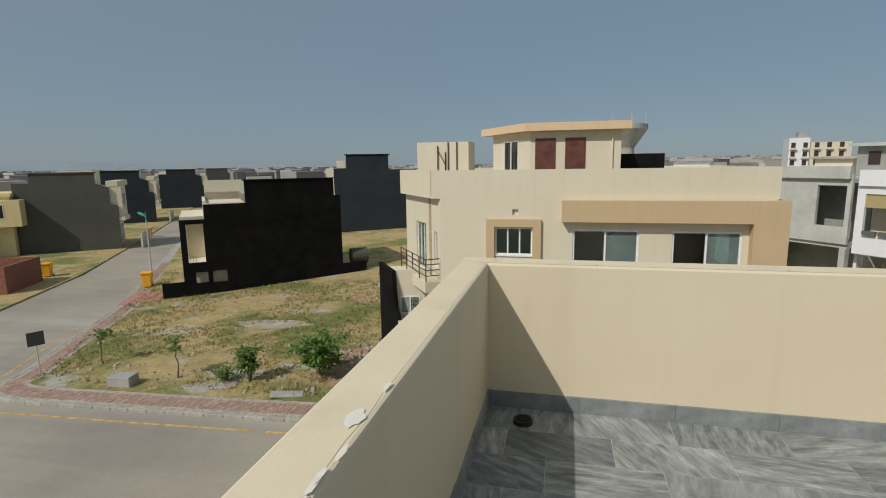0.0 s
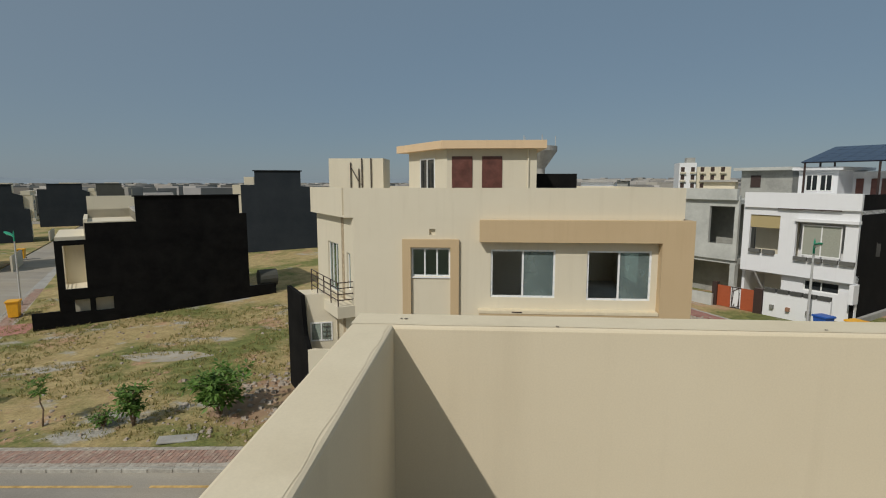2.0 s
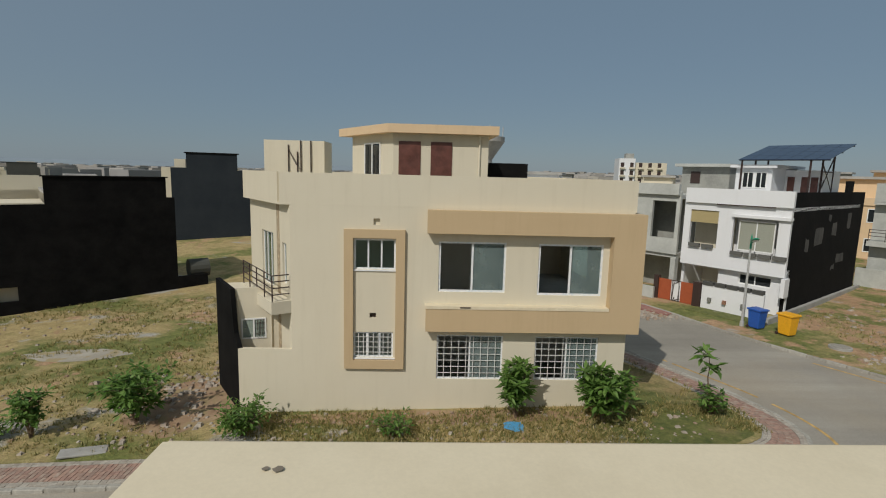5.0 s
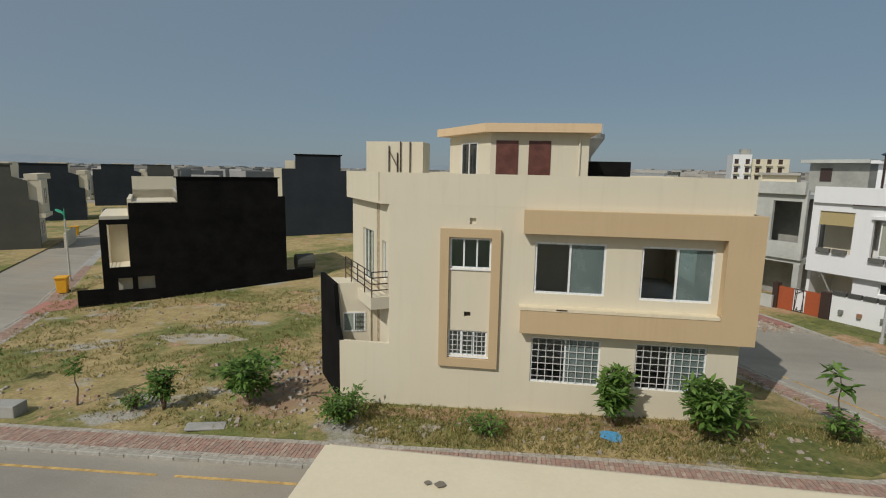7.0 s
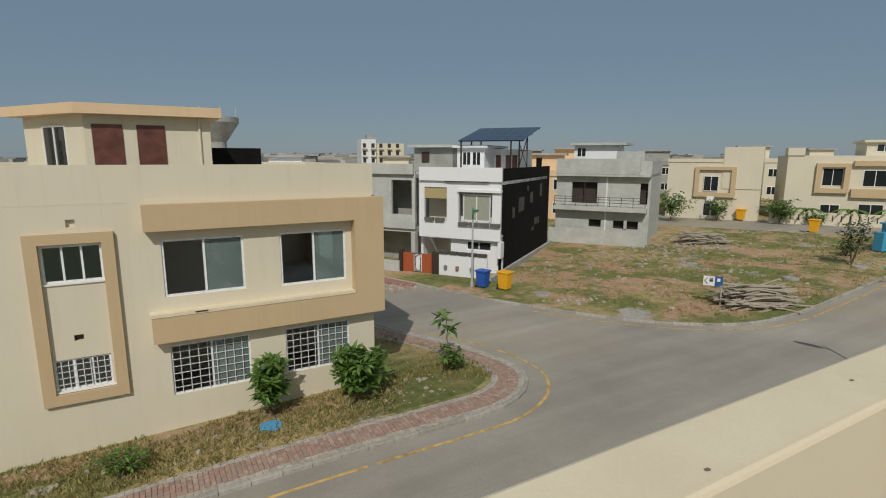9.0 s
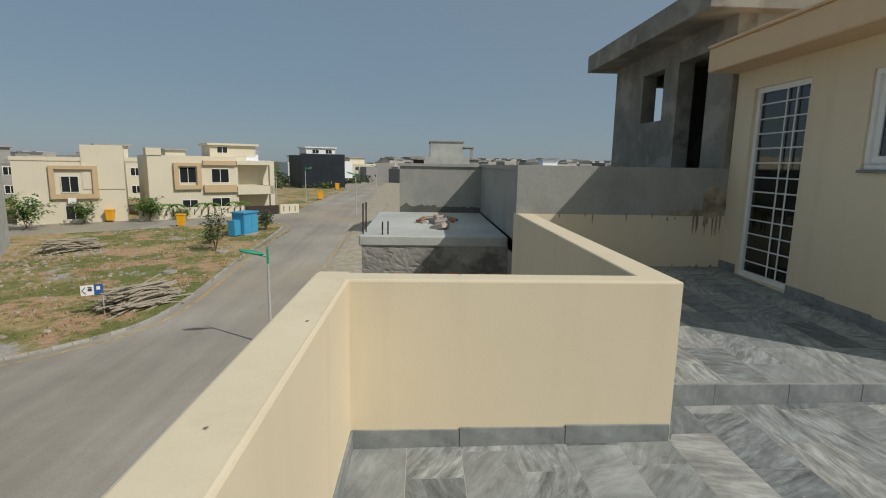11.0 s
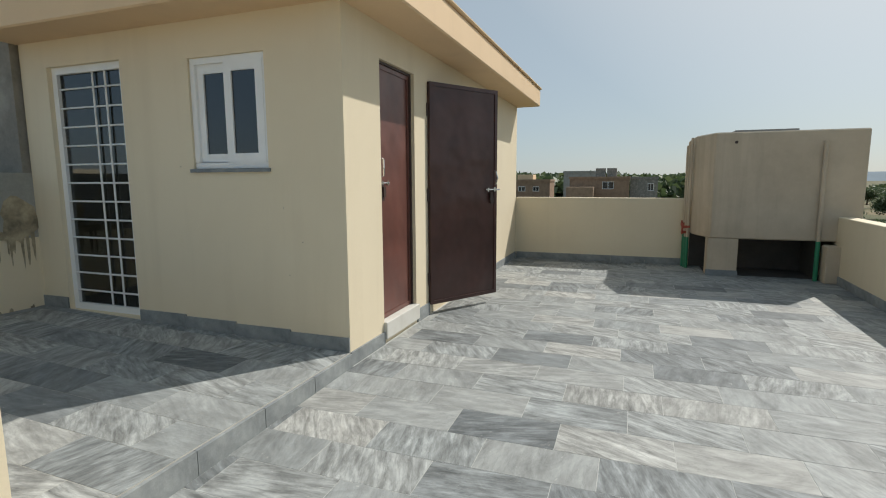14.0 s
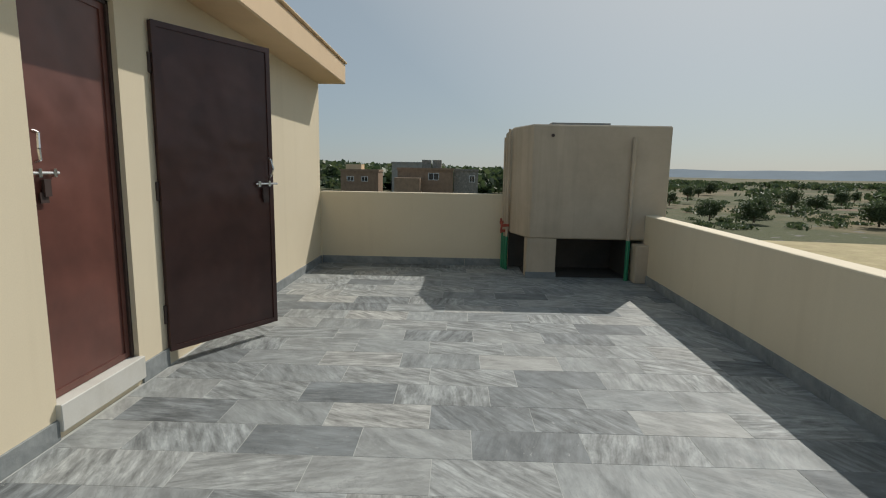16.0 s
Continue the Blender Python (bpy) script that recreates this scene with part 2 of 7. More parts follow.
BLACKP = concrete("patched bitumen wall", (0.005, 0.005, 0.0055), (0.014, 0.0135, 0.013), (0.01, 0.01, 0.01), 0.5)
DKBLUE = concrete("dark blue grey coat", (0.022, 0.028, 0.035), (0.034, 0.041, 0.048), None, 0.3)
for dark in (BLACKW, BLACKP, DKBLUE):
    dark.node_tree.nodes["Principled BSDF"].inputs["Specular IOR Level"].default_value = 0.12
DKOLIVE = concrete("dark olive grey coat", (0.065, 0.067, 0.057), (0.09, 0.09, 0.077), None, 0.3)
MARBLE = marble_mat("grey marble")
SKIRT = concrete("grey marble skirting", (0.15, 0.165, 0.17), (0.31, 0.33, 0.325), (0.2, 0.218, 0.225), 5.0)
STEEL = plain("maroon door paint", (0.13, 0.05, 0.038), 0.36, 0.0, 0.3, 2.5)
# about half the value of STEEL, used on the open door leaf
STEEL_D = plain("maroon door paint, darker copy", (0.06, 0.026, 0.022), 0.28, 0.0, 0.25, 3)
for dented in (STEEL, STEEL_D):
    dn, dl = dented.node_tree.nodes, dented.node_tree.links
    bump(dn, dl, dn["Principled BSDF"], noise_node(dn, dl, 2.6, 2, 0.4), 0.5, 0.05)
CHROME = plain("bright steel", (0.7, 0.7, 0.68), 0.25, 1.0)
UPVC = plain("white window plastic", (0.82, 0.82, 0.8), 0.4, 0, 0.03, 5)
FILM, fn, fl, fb = mat_base("window frame with protective film", 0.45)
fl.new(ramp(fn, fl, noise_node(fn, fl, 7, 2, 0.5), [(0.5, (0.82, 0.83, 0.83)), (0.68, (0.66, 0.72, 0.77))]), fb.inputs["Base Color"])
GLASS = glass_mat("window glass")
DUSTY = glass_mat("dusty teal window glass", (0.62, 0.78, 0.78), 0.05, 0.9)
dn, dl = DUSTY.node_tree.nodes, DUSTY.node_tree.links
dirt, dmix = dn.new("ShaderNodeBsdfDiffuse"), dn.new("ShaderNodeMixShader")
dl.new(ramp(dn, dl, noise_node(dn, dl, 1.4, 6), [(0.3, (0.2, 0.25, 0.25)), (0.7, (0.3, 0.36, 0.35))]), dirt.inputs[0])
dmix.inputs[0].default_value = 0.42
dl.new(dn["Material Output"].inputs[0].links[0].from_socket, dmix.inputs[1])
dl.new(dirt.outputs[0], dmix.inputs[2])
dl.new(dmix.outputs[0], dn["Material Output"].inputs[0])
DARKGLASS = plain("dark window glass", (0.02, 0.024, 0.026), 0.06, 0, 0.1)
GRILLE = plain("white grille paint", (0.75, 0.75, 0.73), 0.5)
IRON = plain("dark brown iron", (0.05, 0.03, 0.025), 0.5)
INSIDE = plaster("inner wall paint", (0.78, 0.78, 0.74), amount=0.15)
ASPHALT = asphalt_mat("dusty asphalt")
LOT = ground_mat("rough plot ground", 0.62, 0.42, 1.25)
LOT_R = ground_mat("reddish plot ground", 0.85, 0.8, 1.2)
VERGE = ground_mat("verge grass", 0.9, 0.1)
EARTH = concrete("bare reddish earth", (0.26, 0.155, 0.09), (0.44, 0.31, 0.19), (0.33, 0.25, 0.13), 1.1)
GRIT = concrete("grey gravel", (0.3, 0.27, 0.21), (0.46, 0.42, 0.35), (0.36, 0.29, 0.16), 0.9)
FIELD = ground_mat("far field ground", 0.85, 0.35, 0.5, 0.12)
STRAW = concrete("dry straw field", (0.3, 0.235, 0.11), (0.5, 0.41, 0.22), (0.38, 0.32, 0.15), 0.25)
KERB = random_tint("kerb concrete", [(0.3, 0.28, 0.24), (0.42, 0.4, 0.35)])
PAVER = random_tint("red pavers", [(0.32, 0.2, 0.16), (0.4, 0.26, 0.2), (0.3, 0.21, 0.17), (0.43, 0.33, 0.26)], 0.9, True)
PAVER_G = random_tint("grey pavers", [(0.34, 0.3, 0.25), (0.45, 0.41, 0.35)], 0.9, True)
BRICK = random_tint("red brick", [(0.4, 0.15, 0.07), (0.5, 0.22, 0.1), (0.3, 0.13, 0.08), (0.45, 0.3, 0.2)], 0.9)
YELLOW = plain("yellow bin plastic", (0.85, 0.42, 0.02), 0.45)
BLUE = plain("blue bin plastic", (0.02, 0.1, 0.42), 0.4)
CYAN = plain("light blue metal", (0.06, 0.33, 0.55), 0.5)
LINE = plain("yellow road paint", (0.52, 0.34, 0.12), 0.85, 0, 0.4, 3)
GALV = plain("grey painted steel", (0.55, 0.56, 0.55), 0.4, 0.3)
GREENP = plain("green plastic", (0.02, 0.2, 0.1), 0.4)
BARK = plain("bark", (0.16, 0.11, 0.07), 0.9, 0, 0.3, 20)
LEAF = leaf_mat("shrub leaves", [(0.07, 0.14, 0.025), (0.12, 0.23, 0.04), (0.19, 0.31, 0.07)])
LEAF_FAR = leaf_mat("dark tree leaves", [(0.055, 0.085, 0.035), (0.085, 0.12, 0.05), (0.13, 0.16, 0.07)])
GRASSB = leaf_mat("grass blades", [(0.13, 0.16, 0.04), (0.3, 0.26, 0.09), (0.5, 0.4, 0.18)])
STONE = random_tint("loose stones", [(0.3, 0.25, 0.2), (0.42, 0.37, 0.31), (0.28, 0.18, 0.11)], 0.9, True)
PALEWOOD = random_tint("weathered timber", [(0.3, 0.25, 0.18), (0.45, 0.4, 0.32), (0.2, 0.16, 0.12)], 0.9, True)
SOLAR = plain("solar cells", (0.02, 0.035, 0.07), 0.12)
REDGATE = plain("rust red gate paint", (0.38, 0.09, 0.035), 0.5)


# ---------------- mesh helpers ----------------
def add_box(bm, x0, x1, y0, y1, z0, z1):
    x0, x1, y0, y1, z0, z1 = min(x0, x1), max(x0, x1), min(y0, y1), max(y0, y1), min(z0, z1), max(z0, z1)
    v = [bm.verts.new(p) for p in ((x0, y0, z0), (x1, y0, z0), (x1, y1, z0), (x0, y1, z0), (x0, y0, z1), (x1, y0, z1), (x1, y1, z1), (x0, y1, z1))]
    for f in ((3, 2, 1, 0), (4, 5, 6, 7), (0, 1, 5, 4), (1, 2, 6, 5), (2, 3, 7, 6), (3, 0, 4, 7)):
        bm.faces.new([v[i] for i in f])


def add_prism(bm, poly, z0, z1):
    lo = [bm.verts.new((x, y, z0(x, y) if callable(z0) else z0)) for x, y in poly]
    hi = [bm.verts.new((x, y, z1(x, y) if callable(z1) else z1)) for x, y in poly]
    n = len(poly)
    bm.faces.new(hi)
    bm.faces.new(lo[::-1])
    for i in range(n):
        bm.faces.new((lo[i], lo[(i + 1) % n], hi[(i + 1) % n], hi[i]))
    bmesh.ops.recalc_face_normals(bm, faces=bm.faces)


def add_bar(bm, a, b, r, sides=6, r2=None):
    a, b = Vector(a), Vector(b)
    d = (b - a).normalized()
    u = d.orthogonal().normalized()
    w = d.cross(u)
    r2 = r if r2 is None else r2
    rings = [[bm.verts.new(p + rr * (math.cos(t) * u + math.sin(t) * w)) for t in [2 * math.pi * i / sides for i in range(sides)]] for p, rr in ((a, r), (b, r2))]
    for i in range(sides):
        bm.faces.new((rings[0][i], rings[0][(i + 1) % sides], rings[1][(i + 1) % sides], rings[1][i]))
    bm.faces.new(rings[0][::-1])
    bm.faces.new(rings[1])


def soften(bm, w=0.012, seg=2):
    bmesh.ops.remove_doubles(bm, verts=bm.verts, dist=1e-5)
    bmesh.ops.bevel(bm, geom=[e for e in bm.edges if len(e.link_faces) == 2 and e.calc_face_angle(0) > 0.5], offset=w, segments=seg, affect="EDGES", profile=0.5)


def mesh_of(name, bm, mat):
    me = bpy.data.meshes.new(name)
    bm.to_mesh(me)
    bm.free()
    me.materials.append(mat)
    return me


def part(name, bm, mat, parent, label=""):
    ob = new(name, mesh_of(name, bm, mat))
    ob.parent = parent
    return tagged(ob, label)


def solid(name, bm, mat, label, category, kind="", group=""):
    return tagged(new(name, mesh_of(name, bm, mat)), label, category, group, kind)


def thing(name, label, category, m=None, group="", kind=""):
    e = new(name)
    e.empty_display_size = 0.2
    if m is not None:
        e.matrix_basis = m
    return tagged(e, label, category, group, kind)


def boxpart(name, parent, mat, x0, x1, y0, y1, z0, z1, label="", bev=0.0):
    bm = bmesh.new()
    add_box(bm, x0, x1, y0, y1, z0, z1)
    if bev:
        soften(bm, bev, 1)
    return part(name, bm, mat, parent, label)


def add_wall(bm, x0, x1, y0, y1, z0, z1, holes):
    """Wall along x from y0 to y1 thick, with through openings (hx0, hx1, hz0, hz1); one closed skin."""
    xs = sorted({x0, x1, *[h[0] for h in holes], *[h[1] for h in holes]})
    zs = sorted({z0, z1, *[h[2] for h in holes], *[h[3] for h in holes]})
    xs, zs = [x for x in xs if x0 <= x <= x1], [z for z in zs if z0 <= z <= z1]
    nx, nz = len(xs) - 1, len(zs) - 1

    def full(i, k):
        if not (0 <= i < nx and 0 <= k < nz):
            return False
        mx, mz = (xs[i] + xs[i + 1]) / 2, (zs[k] + zs[k + 1]) / 2
        return not any(h[0] < mx < h[1] and h[2] < mz < h[3] for h in holes)

    made = {}

    def v(i, j, k):
        if (i, j, k) not in made:
            made[i, j, k] = bm.verts.new((xs[i], (y0, y1)[j], zs[k]))
        return made[i, j, k]

    for i in range(nx):
        for k in range(nz):
            if not full(i, k):
                continue
            bm.faces.new((v(i, 0, k), v(i + 1, 0, k), v(i + 1, 0, k + 1), v(i, 0, k + 1)))
            bm.faces.new((v(i, 1, k), v(i, 1, k + 1), v(i + 1, 1, k + 1), v(i + 1, 1, k)))
            if not full(i - 1, k):
                bm.faces.new((v(i, 0, k), v(i, 0, k + 1), v(i, 1, k + 1), v(i, 1, k)))
            if not full(i + 1, k):
                bm.faces.new((v(i + 1, 0, k), v(i + 1, 1, k), v(i + 1, 1, k + 1), v(i + 1, 0, k + 1)))
            if not full(i, k - 1):
                bm.faces.new((v(i, 0, k), v(i, 1, k), v(i + 1, 1, k), v(i + 1, 0, k)))
            if not full(i, k + 1):
                bm.faces.new((v(i, 0, k + 1), v(i + 1, 0, k + 1), v(i + 1, 1, k + 1), v(i, 1, k + 1)))


def window(parent, x0, x1, z0, z1, y, mat=None, glass=None, fw=0.06, cuts=1, depth=0.06, grille=None, name="window", half_open=False):
    """Sliding window in a frame, seen from -y; parts: frame, panes, optional grille bars."""
    w = new(name)
    w.parent = parent
    mat, glass = mat or UPVC, glass or GLASS
    bm = bmesh.new()
    add_wall(bm, x0, x1, y, y + depth, z0, z1, [(x0 + fw, x1 - fw, z0 + fw, z1 - fw)])
    step = (x1 - x0 - fw) / (cuts + 1)
    for i in range(1, cuts + 1):
        c = x0 + fw / 2 + i * step
        add_box(bm, c - fw * 0.5, c + fw * 0.5, y - 0.008 * (i % 2), y + depth * 0.8, z0 + fw, z1 - fw)
    part("window_frame", bm, mat, w)
    for i in range(cuts + 1):
        if half_open and i == 0:
            continue
        a = x0 + fw / 2 + i * step + fw / 2
        p = boxpart("pane", w, glass, a, a + step - fw, y + depth * 0.4, y + depth * 0.4 + 0.008, z0 + fw, z1 - fw)
        p.visible_shadow = False
    if grille:
        nx, nz = grille
        bm = bmesh.new()
        for i in range(1, nx):
            c = x0 + (x1 - x0) * i / nx
            add_box(bm, c - 0.011, c + 0.011, y - 0.05, y - 0.03, z0 + fw, z1 - fw)
        for i in range(1, nz):
            c = z0 + (z1 - z0) * i / nz
            add_box(bm, x0 + fw, x1 - fw, y - 0.03, y - 0.015, c - 0.011, c + 0.011)
        part("grille", bm, GRILLE, w, "white metal grille bars")
    return w


def gz(x):
    """Height of the streets: they climb gently along +x."""
    return -8.2 + 0.03 * min(max(x, -35.0), 10.0) + 0.02 * (min(max(x, 30.0), 100.0) - 30.0)


def sheet(name, poly, lift, mat, label, category, skirt=0.25, kind="structure"):
    """Flat piece of ground that follows the street's slope, with sides."""
    bm = bmesh.new()
    add_prism(bm, poly, 0.0, 1.0)
    for px in (-35.0, 10.0, 30.0, 100.0):
        bmesh.ops.bisect_plane(bm, geom=bm.verts[:] + bm.edges[:] + bm.faces[:], plane_co=(px, 0, 0), plane_no=(1, 0, 0))
    for v in bm.verts:
        v.co.z = gz(v.co.x) + (lift if v.co.z > 0.5 else lift - skirt)
    bmesh.ops.triangulate(bm, faces=[f for f in bm.faces if len(f.verts) > 4])
    return solid(name, bm, mat, label, category, kind)


# ---------------- ground, roads, pavements ----------------
def smooth_line(pts, step=0.3):
    """Points at even steps along a rounded line through pts."""
    out = []
    P = [Vector(p) for p in pts]
    P = [2 * P[0] - P[1]] + P + [2 * P[-1] - P[-2]]
    dense = []
    for a, b, c, d in zip(P, P[1:], P[2:], P[3:]):
        for i in range(24):
            t = i / 24
            dense.append(0.5 * ((2 * b) + (c - a) * t + (2 * a - 5 * b + 4 * c - d) * t * t + (3 * b - a - 3 * c + d) * t ** 3))
    dense.append(P[-2])
    out, left = [dense[0]], step
    for a, b in zip(dense, dense[1:]):
        seg = (b - a).length
        while seg >= left and seg > 1e-6:
            a = a.lerp(b, left / seg)
            seg -= left
            left = step
            out.append(a.copy())
        left -= seg
    return out


def offset(line, d):
    out = []
    for i, p in enumerate(line):
        a, b = line[max(0, i - 1)], line[min(len(line) - 1, i + 1)]
        t = (b - a).normalized()
        out.append(p + Vector((-t.y, t.x)) * d)
    return out


bm = bmesh.new()
N = 60
cs = [math.copysign(abs(k) ** 2.2, k) * 3800 for k in [-1 + 2 * i / N for i in range(N + 1)]]
grid = [[bm.verts.new((x, y, gz(x) - 0.55 + (noise.noise((x / 90, y / 90, 0.3)) * 1.2 - 0.8 if max(abs(x), abs(y)) > 190 else 0))) for x in cs] for y in cs]
for j in range(N):
    for i in range(N):
        bm.faces.new((grid[j][i], grid[j][i + 1], grid[j + 1][i + 1], grid[j + 1][i]))
solid("ground", bm, FIELD, "wide dry ground with scrub and bare earth", "ground", "structure")
sheet("road", [(-80, 5), (230, 5), (230, 18), (175, 30), (60, 60), (30, 90), (-40, 130), (-130, 130), (-80, 60)], 0.0, ASPHALT, "dusty grey asphalt streets with yellow edge lines", "road", 0.04)

KERB_A = [(-55, 62.5), (-38.3, 37), (-32.7, 28.6), (-28.6, 20.6), (-26.4, 16.4), (-26.0, 14.9), (-24.2, 13.8), (-18, 13.75), (-6, 14.0), (3, 14.15), (9, 13.95), (11.4, 14.0), (13.2, 14.75), (14.2, 16.0), (14.35, 17.5), (13.9, 19.4), (13.2, 21.0), (12.0, 23.4), (9, 29.5), (5.5, 37)]
LINE_A = smooth_line(KERB_A, 0.3)
IN_A = offset(LINE_A, 1.55)
LOT_A = [tuple(p) for p in IN_A[::4]] + [(8, 60), (0, 128), (-100, 128)]


def rise(x, y):
    return 0.045 * max(0.0, min(y, 75.0) - 34.0)


def lot(name, poly, lift, mat, label, hump=None):
    bm = bmesh.new()
    add_prism(bm, poly, 0.0, 1.0)
    for px in (-35.0, 10.0, 30.0, 100.0):
        bmesh.ops.bisect_plane(bm, geom=bm.verts[:] + bm.edges[:] + bm.faces[:], plane_co=(px, 0, 0), plane_no=(1, 0, 0))
    if hump:
        for py in (34.0, 48.0, 62.0, 75.0):
            bmesh.ops.bisect_plane(bm, geom=bm.verts[:] + bm.edges[:] + bm.faces[:], plane_co=(0, py, 0), plane_no=(0, 1, 0))
    for v in bm.verts:
        v.co.z = gz(v.co.x) + (lift + (hump(v.co.x, v.co.y) if hump else 0) if v.co.z > 0.5 else lift - 0.3)
    bmesh.ops.triangulate(bm, faces=[f for f in bm.faces if len(f.verts) > 4])
    return solid(name, bm, mat, label, "ground", "structure")


lot("ground_plot", LOT_A, 0.13, LOT, "empty plot of dry grass, weeds and rubble", rise)
KERB_R = [(9.5, 49), (16.2, 35.1), (18.9, 28), (22.0, 22.3), (24.9, 18.3), (28.6, 15.7), (32.5, 14.95), (37, 15.1), (50, 16.2), (66, 17.2), (70, 18.3), (71.5, 20.5), (70, 25), (63, 36), (55, 50)]
LINE_R = smooth_line(KERB_R, 0.3)
lot("ground_plot_east", [tuple(p) for p in offset(LINE_R, 0.2)[::6]] + [(40, 80)], 0.13, LOT_R, "reddish bare plot with weeds and rubble")
lot("ground_plot_west", [(-40.5, 22), (-41.2, 26.3), (-47, 38.8), (-61, 61.6), (-98, 120), (-210, 120), (-210, 16)], 0.13, LOT, "dry grassy plots beside the street")
lot("ground_plot_far", [(72.5, 46), (77, 35), (84, 22.3), (90, 20.3), (150, 21), (180, 26), (180, 160), (60, 150), (55, 75)], 0.1, LOT_R, "built-up ground along the far street")
lot("pavement_own", [(-30, 0.2), (200, 0.2), (200, 13.5), (156, 12.5), (72, 8.4), (45, 7.5), (20, 6.6), (-30, 6.4)], 0.12, GRIT, "dusty grey-brown strip beside the street")

lot("ground_field", [(-25, -58), (-30, -95), (-75, -88), (-130, -70), (-90, -40)], -0.42, STRAW, "dry golden field behind the house")

# green corner of the verge, bare earth strip by the wall, pink drive by the black house
def ragged(cx, cy, rx, ry, seed, n=40):
    return [(cx + rx * (1 + 0.35 * noise.noise((math.cos(t) * 2 + seed, math.sin(t) * 2, seed))) * math.cos(t), cy + ry * (1 + 0.35 * noise.noise((math.cos(t) * 2 + seed, math.sin(t) * 2, seed + 4))) * math.sin(t)) for t in [2 * math.pi * i / n for i in range(n)]]


lot("ground_verge", [(6.2, 15.75), (8, 15.65), (11.2, 15.65), (12.3, 16.3), (12.75, 17.4), (12.3, 19.2), (11.3, 21.5), (9.6, 24), (8.75, 24), (8.75, 18.9), (6.6, 17.2)], 0.136, VERGE, "green grass at the street corner")
lot("ground_earth", ragged(0.6, 18.0, 6.0, 0.55, 1.0), 0.138, EARTH, "bare reddish earth along the house wall")
lot("ground_earth_patch", ragged(-9.3, 19.6, 2.2, 2.6, 3.0), 0.139, EARTH, "bare reddish earth with rubble beside the yard wall")
lot("ground_grey_patch", ragged(-17.5, 25.5, 2.6, 0.9, 5.0), 0.14, GRIT, "pale grey gravel patch on the plot")
lot("ground_drive", [(-33.0, 29.0), (-30.7, 30.6), (-32.2, 33.4), (-34.6, 32.2)], 0.15, plain("pink paved drive", (0.42, 0.2, 0.16), 0.9, 0, 0.2, 3), "pink paved drive beside the street")

# brick pavement of the corner plot: kerb stones, grey edging and red pavers
pavement = thing("pavement", "red brick pavement with grey kerb and edging", "pavement", kind="structure")


def paver_rows(line, rows, mat, name, gap=0.02):
    bm = bmesh.new()
    for d0, d1 in rows:
        a, b = offset(line, d0), offset(line, d1)
        for i in range(len(line) - 1):
            if line[i].y > 45:
                continue
            j = random.uniform(-0.008, 0.008)
            q = [a[i].lerp(a[i + 1], gap), a[i].lerp(a[i + 1], 1 - gap), b[i].lerp(b[i + 1], 1 - gap), b[i].lerp(b[i + 1], gap)]
            z = [gz(p.x) + 0.13 + j for p in q]
            hi = [bm.verts.new((p.x, p.y, zz)) for p, zz in zip(q, z)]
            lo = [bm.verts.new((p.x, p.y, zz - 0.05)) for p, zz in zip(q, z)]
            bm.faces.new(hi)
            for k in range(4):
                bm.faces.new((lo[k], lo[(k + 1) % 4], hi[(k + 1) % 4], hi[k]))
    bmesh.ops.recalc_face_normals(bm, faces=bm.faces)
    ob = part(name, bm, mat, pavement)
    return tagged(ob, kind="stuff")


bm = bmesh.new()
a, b = offset(LINE_A, 0.02), offset(LINE_A, 1.57)
va = [bm.verts.new((p.x, p.y, gz(p.x) + 0.1)) for p in a]
vb = [bm.verts.new((p.x, p.y, gz(p.x) + 0.1)) for p in b]
for i in range(len(a) - 1):
    bm.faces.new((va[i], va[i + 1], vb[i + 1], vb[i]))
part("bedding", bm, CONC, pavement)
fine = smooth_line(KERB_A, 0.21)
paver_rows(fine, [(0.2 + 0.11 * k, 0.305 + 0.11 * k) for k in (0, 1)], PAVER_G, "edging")
paver_rows(fine, [(1.29 + 0.12 * k, 1.4 + 0.12 * k) for k in (0, 1)], PAVER_G, "edging")
paver_rows(smooth_line(KERB_A, 0.15), [(0.43 + 0.215 * k, 0.635 + 0.215 * k) for k in range(4)], PAVER, "pavers", 0.06)


def kerbstones(line, parent, skip=0):
    n = 0
    for i in range(skip, len(line) - 3, 3):
        p, q = line[i], line[i + 3]
        if p.y > 42 or n > 140:
            continue
        t = (q - p).normalized()
        nn = Vector((-t.y, t.x))
        mid = (p + q) / 2
        bm = bmesh.new()
        h = (q - p).length / 2 - 0.008
        add_box(bm, -h, h, -0.0, 0.18, -0.2, 0.14)
        soften(bm, 0.02, 1)
        ob = part("kerbstone", bm, KERB, parent)
        ob.matrix_basis = pose(mid.x, mid.y, gz(mid.x) + random.uniform(-0.01, 0.008), 0, random.uniform(-0.4, 0.4), math.degrees(math.atan2(t.y, t.x)))
        n += 1


# yellow edge line on the asphalt
def edge_line(line, d, lab):
    bm = bmesh.new()
    a, b = offset(line, -d), offset(line, -d - 0.13)
    for i in range(0, len(a) - 1):
        if a[i].y > 24 or noise.noise((a[i].x * 0.7, a[i].y * 0.7, 1.0)) > 0.55:
            continue
        z0, z1 = gz(a[i].x) + 0.006, gz(a[i + 1].x) + 0.006
        bm.faces.new([bm.verts.new((p.x, p.y, z)) for p, z in ((a[i], z0), (a[i + 1], z1), (b[i + 1], z1), (b[i], z0))])
    bmesh.ops.recalc_face_normals(bm, faces=bm.faces)
    solid("trim_road_line", bm, LINE, lab, "road marking", "structure")


